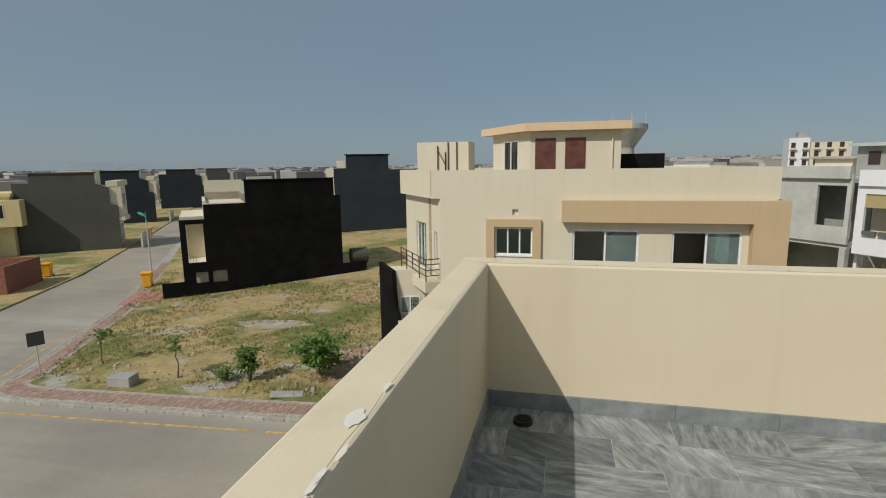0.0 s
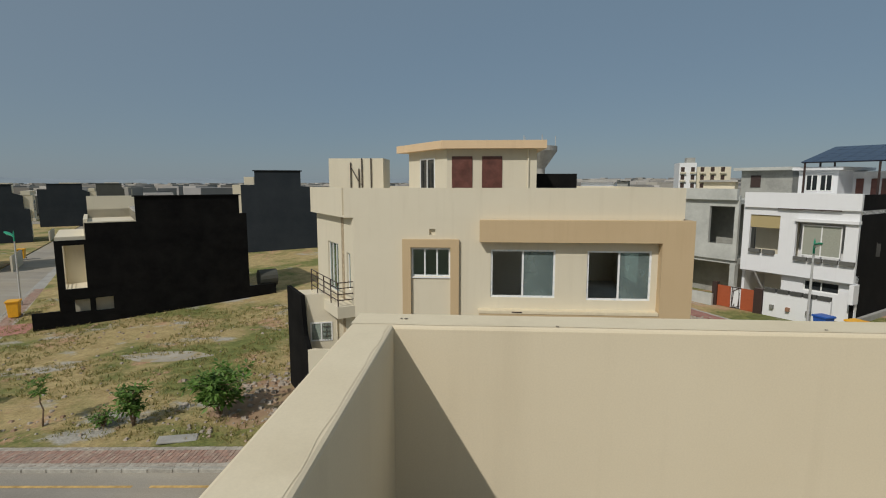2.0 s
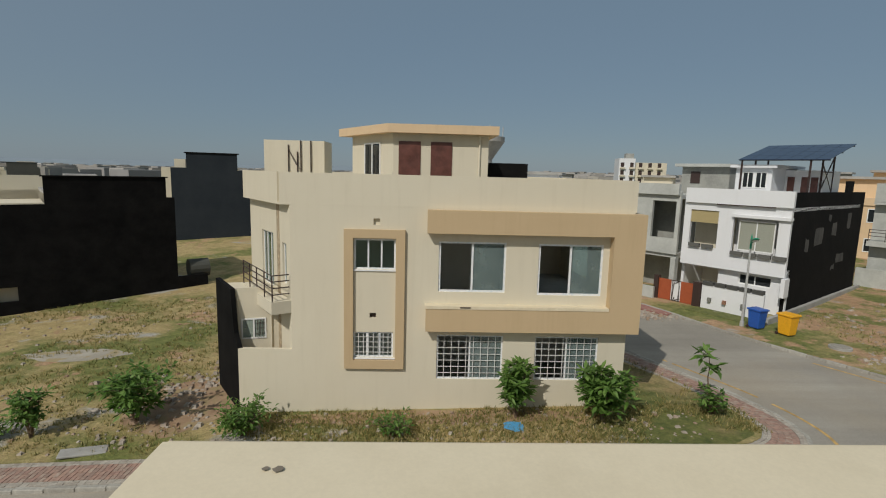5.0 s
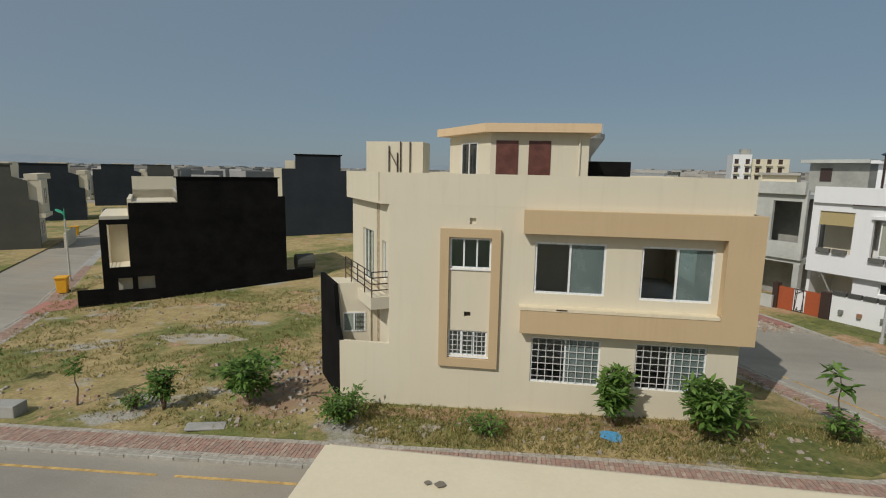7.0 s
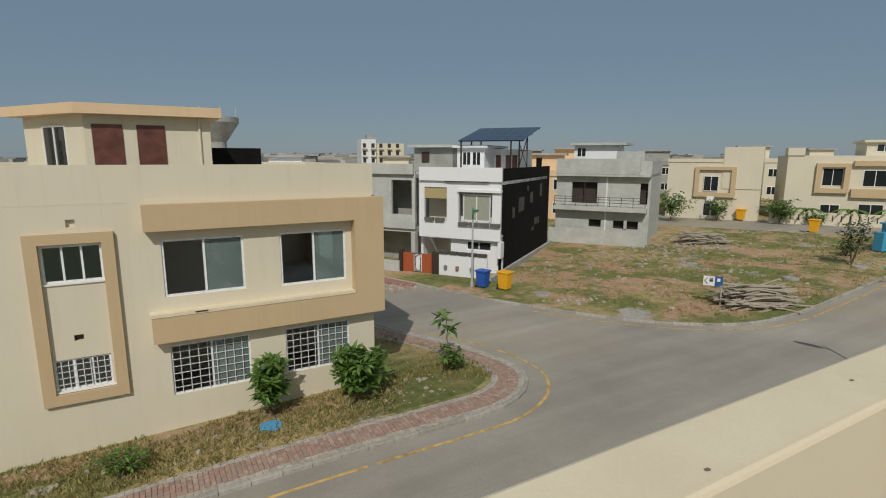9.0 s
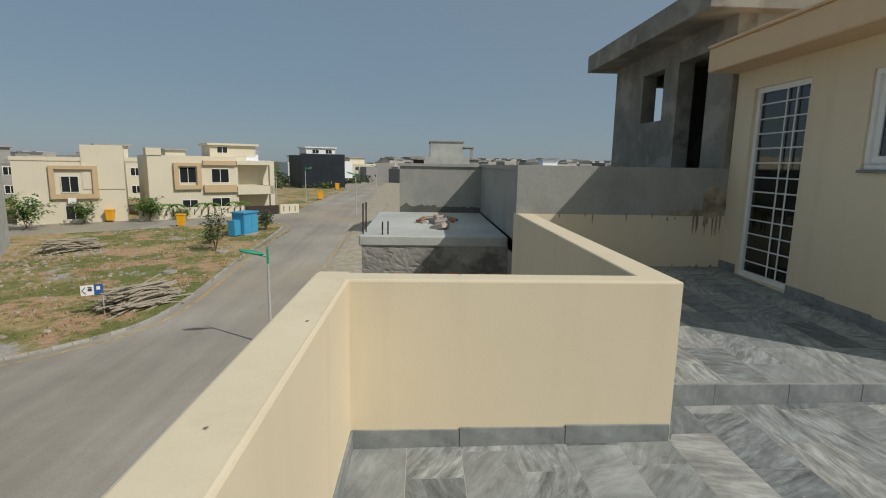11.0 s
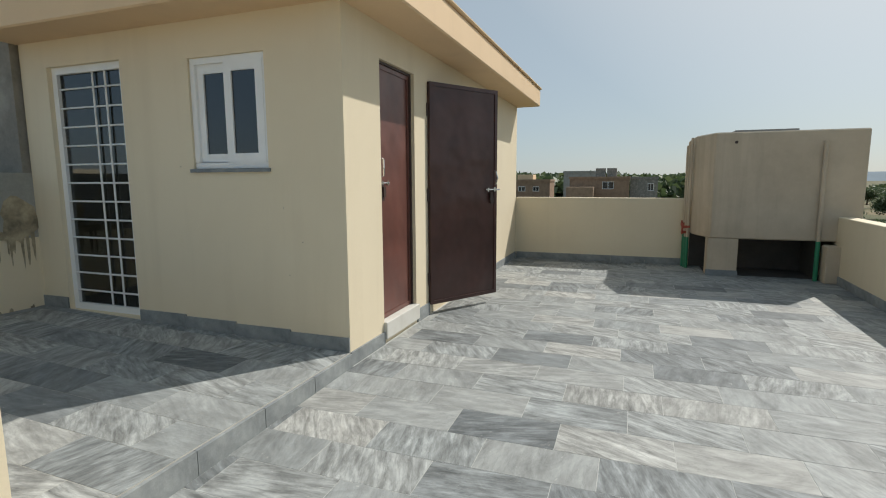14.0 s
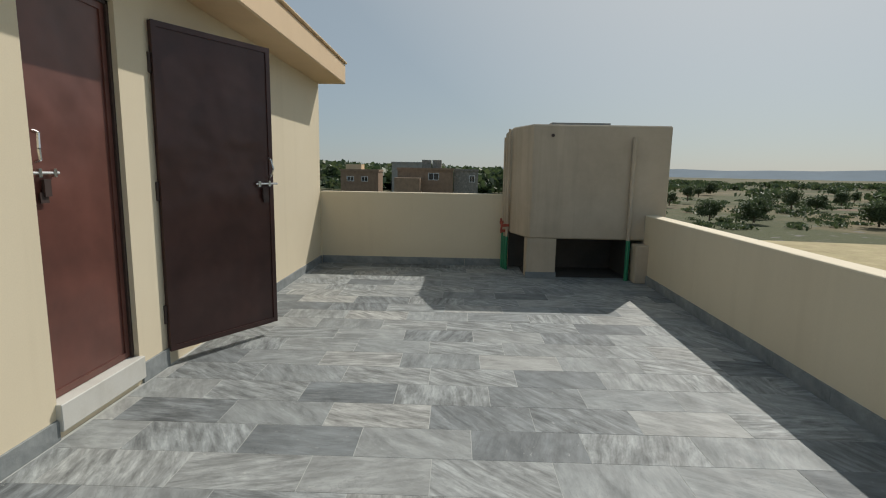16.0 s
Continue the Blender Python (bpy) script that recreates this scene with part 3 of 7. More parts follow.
edge_line(LINE_A, 0.75, "worn yellow edge line on the asphalt")
edge_line(smooth_line([(72, 8.4), (45, 7.5), (20, 6.6), (-30, 6.4)]), 0.35, "worn yellow edge line on the asphalt")
edge_line(LINE_R, 0.6, "worn yellow edge line on the asphalt")
pavement_east = thing("pavement_east", "low concrete kerb of the reddish plot", "pavement", kind="structure")


# ---------------- own terrace ----------------
P, T = 0.81, 0.17
bm = bmesh.new()
add_prism(bm, [(-T + 0.004, -9.51), (7.25, -9.51), (7.25, -1.464), (3.871, -1.484), (3.886, 0.186), (-T + 0.004, 0.186)], lambda x, y: gz(x) - 0.3, -0.115)
solid("wall_own_house", bm, CREAM, "cream-painted walls of the house below the terrace", "wall", "structure")


bm = bmesh.new()
OUT = [(-0.25, -9.51), (-0.08, -9.51), (-0.08, -8.56), (0.06, -3.96), (0, -2.5), (0, 0), (3.73, 0), (3.735, -1.668), (7.25, -1.66), (7.25, -1.46), (3.875, -1.48), (3.89, 0.19), (-T, 0.19), (-T, -2.5), (-0.11, -3.96), (-0.25, -8.56)]
add_prism(bm, OUT, -0.113, P)
long_edges = [e for e in bm.edges if e.verts[0].co.z > 0.5 and e.verts[1].co.z > 0.5]
bmesh.ops.bevel(bm, geom=long_edges, offset=0.012, segments=2, affect="EDGES", profile=0.5)
bmesh.ops.triangulate(bm, faces=[f for f in bm.faces if len(f.verts) > 4])
wall_par = thing("wall_parapet", "low cream-painted terrace parapet with chalky chipped top", "parapet wall", kind="structure")
part("wall_body", bm, CREAM, wall_par)
# thin paint skins on the parapet tops, with ragged edges and chips
bm = bmesh.new()
for x0, x1, y0, y1, ax in ((-T, 0, -2.5, 0.0, 1), (-T, 3.9, 0.0, 0.19, 0), ):
    n = 60
    prev = None
    for i in range(n + 1):
        f = i / n
        w0 = 0.018 + 0.008 * noise.noise((f * 17, x0, y0))
        w1 = 0.018 + 0.008 * noise.noise((f * 19, x1, y1 + 3))
        if ax:
            y = y0 + (y1 - y0) * f
            pr = (bm.verts.new((x0 + w0, y, P + 0.0012)), bm.verts.new((x1 - w1, y, P + 0.0012)))
        else:
            x = x0 + (x1 - x0) * f
            pr = (bm.verts.new((x, y1 - w1, P + 0.0015)), bm.verts.new((x, y0 + w0, P + 0.0015)))
        if prev:
            bm.faces.new((prev[0], prev[1], pr[1], pr[0]))
        prev = pr
bmesh.ops.recalc_face_normals(bm, faces=bm.faces)
part("coping", bm, COPING, wall_par, "chalky worn cream paint on top")
chip = plain("bare plaster chip", (0.74, 0.72, 0.64), 0.9, 0, 0.1, 30)


def blob(bm, cx, cy, z, rx, ry, n=14, seed=0.0, flat=True):
    c = bm.verts.new((cx, cy, z))
    ring = []
    for i in range(n):
        t = 2 * math.pi * i / n
        k = 1 + 0.55 * noise.noise((math.cos(t) * 1.7 + seed, math.sin(t) * 1.7, seed))
        ring.append(bm.verts.new((cx + rx * k * math.cos(t), cy + ry * k * math.sin(t), z)))
    for i in range(n):
        bm.faces.new((c, ring[i], ring[(i + 1) % n]))


bm = bmesh.new()
blob(bm, -0.04, -1.93, P + 0.004, 0.024, 0.045, 18, 2.0)
for i in range(5):
    blob(bm, random.uniform(-0.02, -0.005), random.uniform(-2.3, -1.6), P + 0.0046 + 0.0005 * i, 0.008, random.uniform(0.01, 0.04), 9, i)
part("chip", bm, chip, wall_par, "bare white plaster where paint chipped")
bm = bmesh.new()
for x, y, r in ((0.017, 0.096, 0.006), (0.036, 0.095, 0.009), (1.6, 0.04, 0.006), (2.3, 0.1, 0.006), (3.05, 0.05, 0.007), (3.84, -0.55, 0.007), (0.62, 0.02, 0.006)):
    blob(bm, x, y, P + 0.0045, r, r * 0.8, 10, x)
part("chip", bm, plain("chip dirt", (0.2, 0.17, 0.13), 0.95), wall_par, "small dark dents in the paint")

# back parapet
bm = bmesh.new()
add_box(bm, -0.08, 4.125, -9.51, -9.36, -0.028, 1.0)
soften(bm, 0.01, 1)
solid("wall_parapet_back", bm, CREAM, "cream parapet at the back of the terrace", "parapet wall", "structure")


# floor tiles in running bond
def floor_z(y):
    """The terrace falls gently to the drain in its front corner."""
    return -0.0207 * max(0.0, y + 3.864)


def step_z(x):
    """The raised floor by the room climbs towards the party wall."""
    return 0.1 + 0.03 * (x - 4.125)


floor = thing("floor", "terrace floor of grey veined marble tiles", "floor", kind="structure")
bm = bmesh.new()
add_prism(bm, [(-0.08, -9.36), (4.125, -9.36), (4.125, -3.864), (0.05, -3.864)], -0.11, -0.0009)
add_prism(bm, [(0.0, -3.864), (4.13, -3.864), (4.13, -1.66), (3.735, -1.66), (3.73, 0), (0, 0)], -0.111, lambda x, y: floor_z(y) - 0.0009)
part("bed", bm, plain("pale grout", (0.45, 0.455, 0.43), 0.9), floor)
bm = bmesh.new()
add_prism(bm, [(4.125, -3.96), (7.25, -3.96), (7.25, -1.66), (4.125, -1.66)], -0.1, lambda x, y: step_z(x) - 0.0009)
part("bed", bm, plain("pale grout step", (0.42, 0.41, 0.37), 0.9), floor)


def tile_mesh(w, d):
    bm = bmesh.new()
    add_box(bm, 0.0015, w - 0.0015, 0.0015, d - 0.0015, -0.006, 0.0)
    return mesh_of("tile", bm, MARBLE)


tile_cache = {}


def lay_tiles(x0, x1, y0, y1, raised=False, w=0.55, d=0.275, shift=0.0):
    row, y = 0, y1
    while y > y0 + 0.02:
        dd = min(d, y - y0)
        x = x0 - (w / 2 if row % 2 else 0.0) - shift * ((row * 7) % 5)
        while x < x1 - 0.01:
            a, b = max(x, x0), min(x + w, x1)
            if b - a > 0.02:
                key = (round(b - a, 3), round(dd, 3))
                if key not in tile_cache:
                    tile_cache[key] = tile_mesh(*key)
                ob = new("tile", tile_cache[key])
                ob.parent = floor
                z = step_z(a) if raised else floor_z(y - dd)
                ob.matrix_basis = pose(a, y - dd, z + random.uniform(-0.0003, 0.0003), -1.186 if not raised and y > -3.86 else 0, -1.718 if raised else 0, 0)
            x += w
        y -= d
        row += 1


# ---------------- stair-head room on the terrace ----------------
X3, Y2, XE, YE = 4.475, -3.6, 7.6, -9.0
room = thing("stair_room", "cream rooftop room with peach roof edge and maroon steel doors", "room")
bm = bmesh.new()
add_wall(bm, X3, XE, Y2 - 0.2, Y2, -0.006, 2.46, [(6.45, 7.28, 0.18, 2.23), (5.09, 5.77, 1.38, 2.18)])
part("wall", bm, CREAM, room)
bm = bmesh.new()
# wall with the doors runs along y: build along x, then turn
add_wall(bm, 0.0, (Y2 - 0.2) - YE, 0, 0.2, -0.006, 2.46, [(0.33, 0.98, 0.17, 2.19), (1.29, 2.2, 0.09, 2.19)])
w = part("wall", bm, CREAM, room)
w.matrix_basis = pose(X3, Y2 - 0.2, 0, 0, 0, -90)
boxpart("wall", room, CREAM, X3 + 0.2, XE - 0.2, YE, YE + 0.2, 0, 2.46)
boxpart("wall", room, CREAM, XE - 0.2, XE, YE, Y2 - 0.2, 0, 2.46)
boxpart("inner_floor", room, CONC, X3 + 0.2, XE - 0.2, YE + 0.2, Y2 - 0.2, 0.0, 0.1)
boxpart("partition", room, INSIDE, X3 + 0.2, XE - 0.2, -4.95, -4.85, 0.1, 2.45)
boxpart("ceiling_slab", room, CREAM, X3 - 0.33, XE, YE - 0.02, Y2 + 0.33, 2.46, 2.5)
boxpart("roof", room, PEACH, X3 - 0.36, XE + 0.03, YE - 0.05, Y2 + 0.36, 2.44, 2.7, "peach-painted roof edge", 0.012)
boxpart("roof_lip", room, PEACH, X3 - 0.385, XE + 0.03, YE - 0.07, Y2 + 0.385, 2.7, 2.73, "", 0.01)
bm = bmesh.new()
add_bar(bm, (X3 - 0.16, Y2 + 0.16, 2.445), (X3 - 0.16, Y2 + 0.16, 2.43), 0.055, 20)
part("ceiling_light", bm, UPVC, room, "round white light fitting under the roof")
window(room, 6.45, 7.28, 0.18, 2.23, Y2 - 0.1, glass=glass_mat("olive tinted glass", (0.42, 0.44, 0.36), 0.03, 0.6), cuts=0, fw=0.055, name="glazed_door")
bm = bmesh.new()
for i in range(12):
    z = 0.35 + i * 0.155
    add_bar(bm, (6.5, Y2 - 0.058, z), (7.23, Y2 - 0.058, z), 0.008, 6)
for x in (6.68, 6.82):
    add_bar(bm, (x, Y2 - 0.05, 0.24), (x, Y2 - 0.05, 2.18), 0.008, 6)
part("grille", bm, GRILLE, room, "thin white bars over the glass")
ww = thing("window_1", "white plastic sliding window with dark panes", "window", kind="structure")
bm = bmesh.new()
for a in ((5.09, 5.77, 1.38, 1.425), (5.09, 5.77, 2.135, 2.18)):
    add_box(bm, a[0], a[1], Y2 - 0.09, Y2 - 0.02, a[2], a[3])
for a in ((5.09, 5.13), (5.73, 5.77)):
    add_box(bm, a[0], a[1], Y2 - 0.09, Y2 - 0.02, 1.425, 2.135)
soften(bm, 0.004, 1)
part("window_frame", bm, UPVC, ww)
for x0, x1, yo in ((5.12, 5.46, -0.045), (5.42, 5.74, -0.075)):
    bm = bmesh.new()
    y0, y1 = Y2 + yo, Y2 + yo + 0.028
    for a in ((x0, x1, 1.42, 1.49), (x0, x1, 2.07, 2.14)):
        add_box(bm, a[0], a[1], y0, y1, a[2], a[3])
    for a in ((x0, x0 + 0.065), (x1 - 0.065, x1)):
        add_box(bm, a[0], a[1], y0, y1, 1.49, 2.07)
    sash = part("sash", bm, UPVC, ww)
    bm = bmesh.new()
    add_box(bm, x0 + 0.06, x1 - 0.06, y0 + 0.01, y0 + 0.016, 1.485, 2.075)
    part("pane", bm, glass_mat("tinted glass", (0.3, 0.4, 0.42), 0.03, 0.35), sash, "dark tinted pane")
bm = bmesh.new()
add_box(bm, 5.07, 5.79, Y2 - 0.06, Y2 + 0.02, 1.355, 1.38)
part("window_sill", bm, SKIRT, ww, "thin grey stone sill")
bm = bmesh.new()
for x, z in ((4.98, 1.1), (4.83, 0.86), (4.95, 0.62), (5.9, 1.4)):
    add_bar(bm, (x, Y2, z), (x, Y2 + 0.002, z), 0.003, 8)
part("nail_hole", bm, IRON, room, "small dark nail holes")
# skirtings and step edge
sk = thing("baseboard", "grey marble skirting tiles along the terrace walls", "skirting", kind="structure")


def skirting(x0, x1, y0, y1, z0, h=0.1, piece=0.55):
    L = max(x1 - x0, y1 - y0)
    n = max(1, round(L / piece))
    for i in range(n):
        bm = bmesh.new()
        if x1 - x0 > y1 - y0:
            a, b = x0 + (x1 - x0) * i / n, x0 + (x1 - x0) * (i + 1) / n
            add_box(bm, 0.001, b - a - 0.001, 0, y1 - y0, 0, h)
            o = (a, y0, z0)
        else:
            a, b = y0 + (y1 - y0) * i / n, y0 + (y1 - y0) * (i + 1) / n
            add_box(bm, 0, x1 - x0, 0.001, b - a - 0.001, 0, h)
            o = (x0, a, z0)
        ob = part("skirting_tile", bm, SKIRT, sk)
        ob.location = o


skirting(0.014, 3.73, -0.014, 0.0, -0.082)
for k in range(5):
    skirting(0.0, 0.014, -2.5 + 0.5 * k, -2.0 + 0.5 * k, floor_z(-2.25 + 0.5 * k) - 0.004)


def skirting_line(a, b, z0, h=0.1, piece=0.55):
    """Skirting along any line, standing on the left of the way from a to b."""
    a, b = Vector(a), Vector(b)
    n = max(1, round((b - a).length / piece))
    rz = math.degrees(math.atan2(b.y - a.y, b.x - a.x))
    L = (b - a).length / n
    for i in range(n):
        bm = bmesh.new()
        add_box(bm, 0.001, L - 0.001, 0, 0.014, 0, h)
        q = a.lerp(b, i / n)
        part("skirting_tile", bm, SKIRT, sk).matrix_basis = pose(q.x, q.y, z0, 0, 0, rz)


skirting_line((0, -2.5), (0.06, -3.96), -0.018)
skirting_line((0.06, -3.96), (-0.08, -8.56), 0.0)
for k in range(3):
    skirting_line((3.735, -1.66 + 0.55 * k), (3.732, -1.11 + 0.55 * k), floor_z(-1.385 + 0.55 * k) - 0.004)
skirting_line((4.1, -1.668), (3.735, -1.668), floor_z(-1.7) - 0.004)
RX, RY = X3 - 0.35, Y2 - 0.36
skirting(1.6, RX - 0.02, -9.36, -9.346, 0.0)
for k in range(4):
    skirting(RX + 0.49 * k, RX + 0.49 * (k + 1), RY, RY + 0.014, step_z(RX + 0.49 * (k + 0.5)) - 0.004)
skirting(6.94, 7.25, RY, RY + 0.014, step_z(7.1) - 0.004)
skirting(RX - 0.014, RX, -4.48, RY, 0.0, 0.1)
skirting(RX - 0.014, RX, -5.44, -5.15, 0.0, 0.12)
skirting(RX - 0.014, RX, -9.34, -6.38, 0.0, 0.1)
for k in range(5):
    skirting(RX - 0.02, RX, RY + 0.005 + 0.459 * k, RY + 0.46 * (k + 1), -0.06, 0.153)


def door(name, label, m, w, h, mat, locks_side):
    d = thing(name, label, "door", m, kind="structure")
    bm = bmesh.new()
    add_box(bm, 0.0, w, -0.018, 0.018, 0, h)
    soften(bm, 0.004, 1)
    # shallow dents so that the sheet is not flat
    part("leaf", bm, mat, d)
    bm = bmesh.new()
    for s in (-1, 1):
        y0, y1 = (0.018, 0.026) if s > 0 else (-0.026, -0.018)
        add_box(bm, 0, w, y0, y1, 0, 0.035)
        add_box(bm, 0, w, y0, y1, h - 0.035, h)
        add_box(bm, 0, 0.035, y0, y1, 0.035, h - 0.035)
        add_box(bm, w - 0.035, w, y0, y1, 0.035, h - 0.035)
    part("rim", bm, mat, d)
    for s in (-1, 1):
        y = s * 0.03
        bm = bmesh.new()
        add_bar(bm, (w - 0.17, y * 1.3, 1.09), (w + 0.025, y * 1.3, 1.09), 0.008, 8)
        add_box(bm, w - 0.15, w - 0.13, min(y, y * 1.6), max(y, y * 1.6), 1.07, 1.11)
        add_box(bm, w - 0.06, w - 0.04, min(y, y * 1.6), max(y, y * 1.6), 1.07, 1.11)
        part("bolt", bm, CHROME, d, "bright sliding bolt")
        bm = bmesh.new()
        pts = [(w - 0.045, y, 1.28), (w - 0.045, y * 1.9, 1.27), (w - 0.03, y * 2.2, 1.2), (w - 0.045, y * 1.9, 1.15), (w - 0.045, y, 1.14)]
        for a, b in zip(pts, pts[1:]):
            add_bar(bm, a, b, 0.008, 6)
        part("handle", bm, CHROME, d, "small steel pull handle")
        bm = bmesh.new()
        add_box(bm, w - 0.11, w - 0.07, min(y, y * 1.5), max(y, y * 1.5), 0.98, 1.06)
        add_box(bm, w - 0.1, w - 0.05, min(y, y * 1.2), max(y, y * 1.2), 0.95, 1.0)
        part("lock_tab", bm, IRON, d, "dark latch plate")
    bm = bmesh.new()
    for z in (0.25, 1.05, h - 0.25):
        add_bar(bm, (-0.008, 0.0, z - 0.06), (-0.008, 0.0, z + 0.06), 0.014, 8)
    part("hinge", bm, IRON, d)
    return d


# closed door, set back in its opening; open door swung out over the terrace
door("door_1", "closed maroon-brown steel door in a cream wall", pose(X3 + 0.07, -4.76, 0.179, 0, 0, 90), 0.61, 1.99, STEEL, 1)
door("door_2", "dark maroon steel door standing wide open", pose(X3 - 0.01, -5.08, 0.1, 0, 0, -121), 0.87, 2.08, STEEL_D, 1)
PALESILL = plaster("pale marble sill", (0.6, 0.59, 0.54), amount=0.5, big=6)
fr = thing("door_frame", "dark brown steel door frames", "door frame", kind="structure")
bm = bmesh.new()
for y0, y1, z0, z1 in ((-4.78, -4.13, 0.17, 2.19), (-6.0, -5.09, 0.09, 2.19)):
    add_box(bm, X3 + 0.03, X3 + 0.11, y0, y0 + 0.022, z0, z1)
    add_box(bm, X3 + 0.03, X3 + 0.11, y1 - 0.022, y1, z0, z1)
    add_box(bm, X3 + 0.03, X3 + 0.11, y0, y1, z1 - 0.02, z1)
part("jamb", bm, IRON, fr)
boxpart("threshold", fr, PALESILL, X3 - 0.03, X3 + 0.12, -4.79, -4.12, 0.04, 0.176, "pale marble door sill", 0.004)

# ---------------- water tank block ----------------
tank = thing("water_tank", "weathered beige rendered water tank on a low base", "water tank")
TK = plaster("weathered beige render", (0.55, 0.46, 0.34), (0.62, 0.6, 0.58), 0.7, big=1.2)
bm = bmesh.new()
YF = -8.2
add_prism(bm, [(0.02, YF), (1.68, YF), (1.86, YF - 0.55), (1.86, -9.75), (0.02, -9.75)], 0.5, 1.88)
soften(bm, 0.015, 1)
part("body", bm, TK, tank)
boxpart("lid", tank, CONC, 0.75, 1.45, YF - 0.75, YF - 0.05, 1.88, 1.905, "thin concrete cover slab")
boxpart("pier", tank, TK, 1.34, 1.7, YF - 0.25, YF, 0.0, 0.5)
boxpart("pier", tank, TK, 0.02, 0.42, YF - 0.02, YF + 0.2, 0.0, 0.46, "beige block beside the opening", 0.01)
boxpart("pier", tank, TK, 0.02, 1.86, -9.75, -9.55, 0.0, 0.5)
boxpart("pier_skirting", tank, SKIRT, 1.33, 1.71, YF, YF + 0.012, 0.0, 0.08)
bm = bmesh.new()
add_bar(bm, (0.47, YF + 0.03, 1.74), (0.47, YF + 0.03, 0.5), 0.025, 10)
part("pipe", bm, TK, tank, "painted downpipe")
bm = bmesh.new()
add_bar(bm, (0.47, YF + 0.03, 0.5), (0.47, YF + 0.03, 0.0), 0.026, 10)
part("pipe", bm, GREENP, tank, "green plastic pipe end")
bm = bmesh.new()
add_bar(bm, (1.44, YF + 0.01, 1.75), (1.44, YF - 0.02, 1.75), 0.02, 10)
part("outlet", bm, IRON, tank, "dark overflow pipe stub")
for k, (y, col, lo) in enumerate(((-8.75, TK, 0.45), (-8.82, TK, 0.45), (-8.9, TK, 0.5))):
    bm = bmesh.new()
    add_bar(bm, (1.9 + 0.02 * k, y, lo), (1.9 + 0.02 * k, y, 1.86 - 0.05 * k), 0.018, 8)
    part("pipe", bm, col, tank)
    bm = bmesh.new()
    add_bar(bm, (1.9 + 0.02 * k, y, 0.0), (1.9 + 0.02 * k, y, lo), 0.02, 8)
    part("pipe", bm, GREENP, tank, "green plastic water pipe")
valve_red = plain("red valve wheels", (0.4, 0.08, 0.05), 0.5)
for y, z in ((-8.75, 0.6), (-8.8, 0.52), (-8.9, 0.63)):
    bm = bmesh.new()
    add_bar(bm, (1.88, y, z), (1.98, y + 0.04, z), 0.02, 8)
    add_bar(bm, (1.97, y + 0.02, z - 0.03), (1.97, y + 0.02, z + 0.05), 0.013, 6)
    part("valve", bm, valve_red, tank, "red and brass valve")
# added panels: the shade under the tank is put into their dark colour
SHADED_CEMENT = concrete("cement darkened as shade", (0.045, 0.042, 0.038), (0.11, 0.1, 0.09))
boxpart("inner_back", tank, SHADED_CEMENT, 0.03, 1.85, -8.99, -8.96, 0.004, 0.5)
boxpart("inner_side", tank, SHADED_CEMENT, 0.425, 0.44, -8.96, YF - 0.02, 0.004, 0.5)
boxpart("inner_floor", tank, SHADED_CEMENT, 0.44, 1.7, -8.96, YF - 0.1, 0.002, 0.008, "floor under the tank, darkened as shade")
# floor drain
dr = thing("floor_drain", "black plastic floor drain cap on the tiles", "drain")
bm = bmesh.new()
add_bar(bm, (0.23, -0.2, -0.085), (0.23, -0.2, -0.05), 0.055, 20)
part("rim", bm, plain("black plastic", (0.02, 0.02, 0.02), 0.5), dr)
# near-black disc on the rim: the hole's shade as plain colour
bm = bmesh.new()
add_bar(bm, (0.23, -0.2, -0.05), (0.23, -0.2, -0.048), 0.042, 20)
part("hole", bm, plain("drain hole", (0.004, 0.004, 0.004), 0.9), dr)


# ---------------- neighbouring cream house across the street ----------------
NY, NT = 18.68, 1.12
nb = thing("corner_house", "two-storey cream corner house with tan window surrounds", "house", pose(0, NY, 0))
SL = Vector((-0.55, 0.83)).normalized()
NG = -8.9
holes = [(-2.34, -0.78, -2.46, -1.3), (-2.36, -0.84, -5.94, -4.92), (0.86, 3.43, -3.28, -1.33), (4.68, 7.18, -3.35, -1.35), (0.86, 3.45, -6.8, -5.0), (4.72, 7.23, -6.8, -5.02), (-1.75, -1.5, -4.36, -4.16), (-1.62, -1.38, -0.76, -0.52)]
bm = bmesh.new()
add_wall(bm, -4.72, 8.3, 0, 0.22, NG, -0.0, holes)
part("wall", bm, CREAM_N, nb)
# roof parapet: the street end runs off at a slant
bm = bmesh.new()
q = Vector((-5.1, -0.0)) + SL * 4.9
add_prism(bm, [(-5.1, -0.004), (8.35, -0.004), (8.35, 9.5), (q.x + 2, 9.5), (q.x, q.y)], -0.08, 0.0)
part("roof_slab", bm, CREAM_N, nb)
inner = [(-5.1, 0.0), (8.35, 0.0), (8.35, 9.5), (q.x + 2, 9.5), (q.x, q.y)]
for i in range(5):
    a, b = Vector(inner[i]), Vector(inner[(i + 1) % 5])
    t = (b - a).normalized()
    nn = Vector((-t.y, t.x)) * 0.2
    bm = bmesh.new()
    b = b - t * 0.203
    add_prism(bm, [tuple(a), tuple(b), tuple(b + nn), tuple(a + nn)], 0.0, NT - 0.002 * (i % 2))
    part("roof_parapet", bm, CREAM_N, nb)
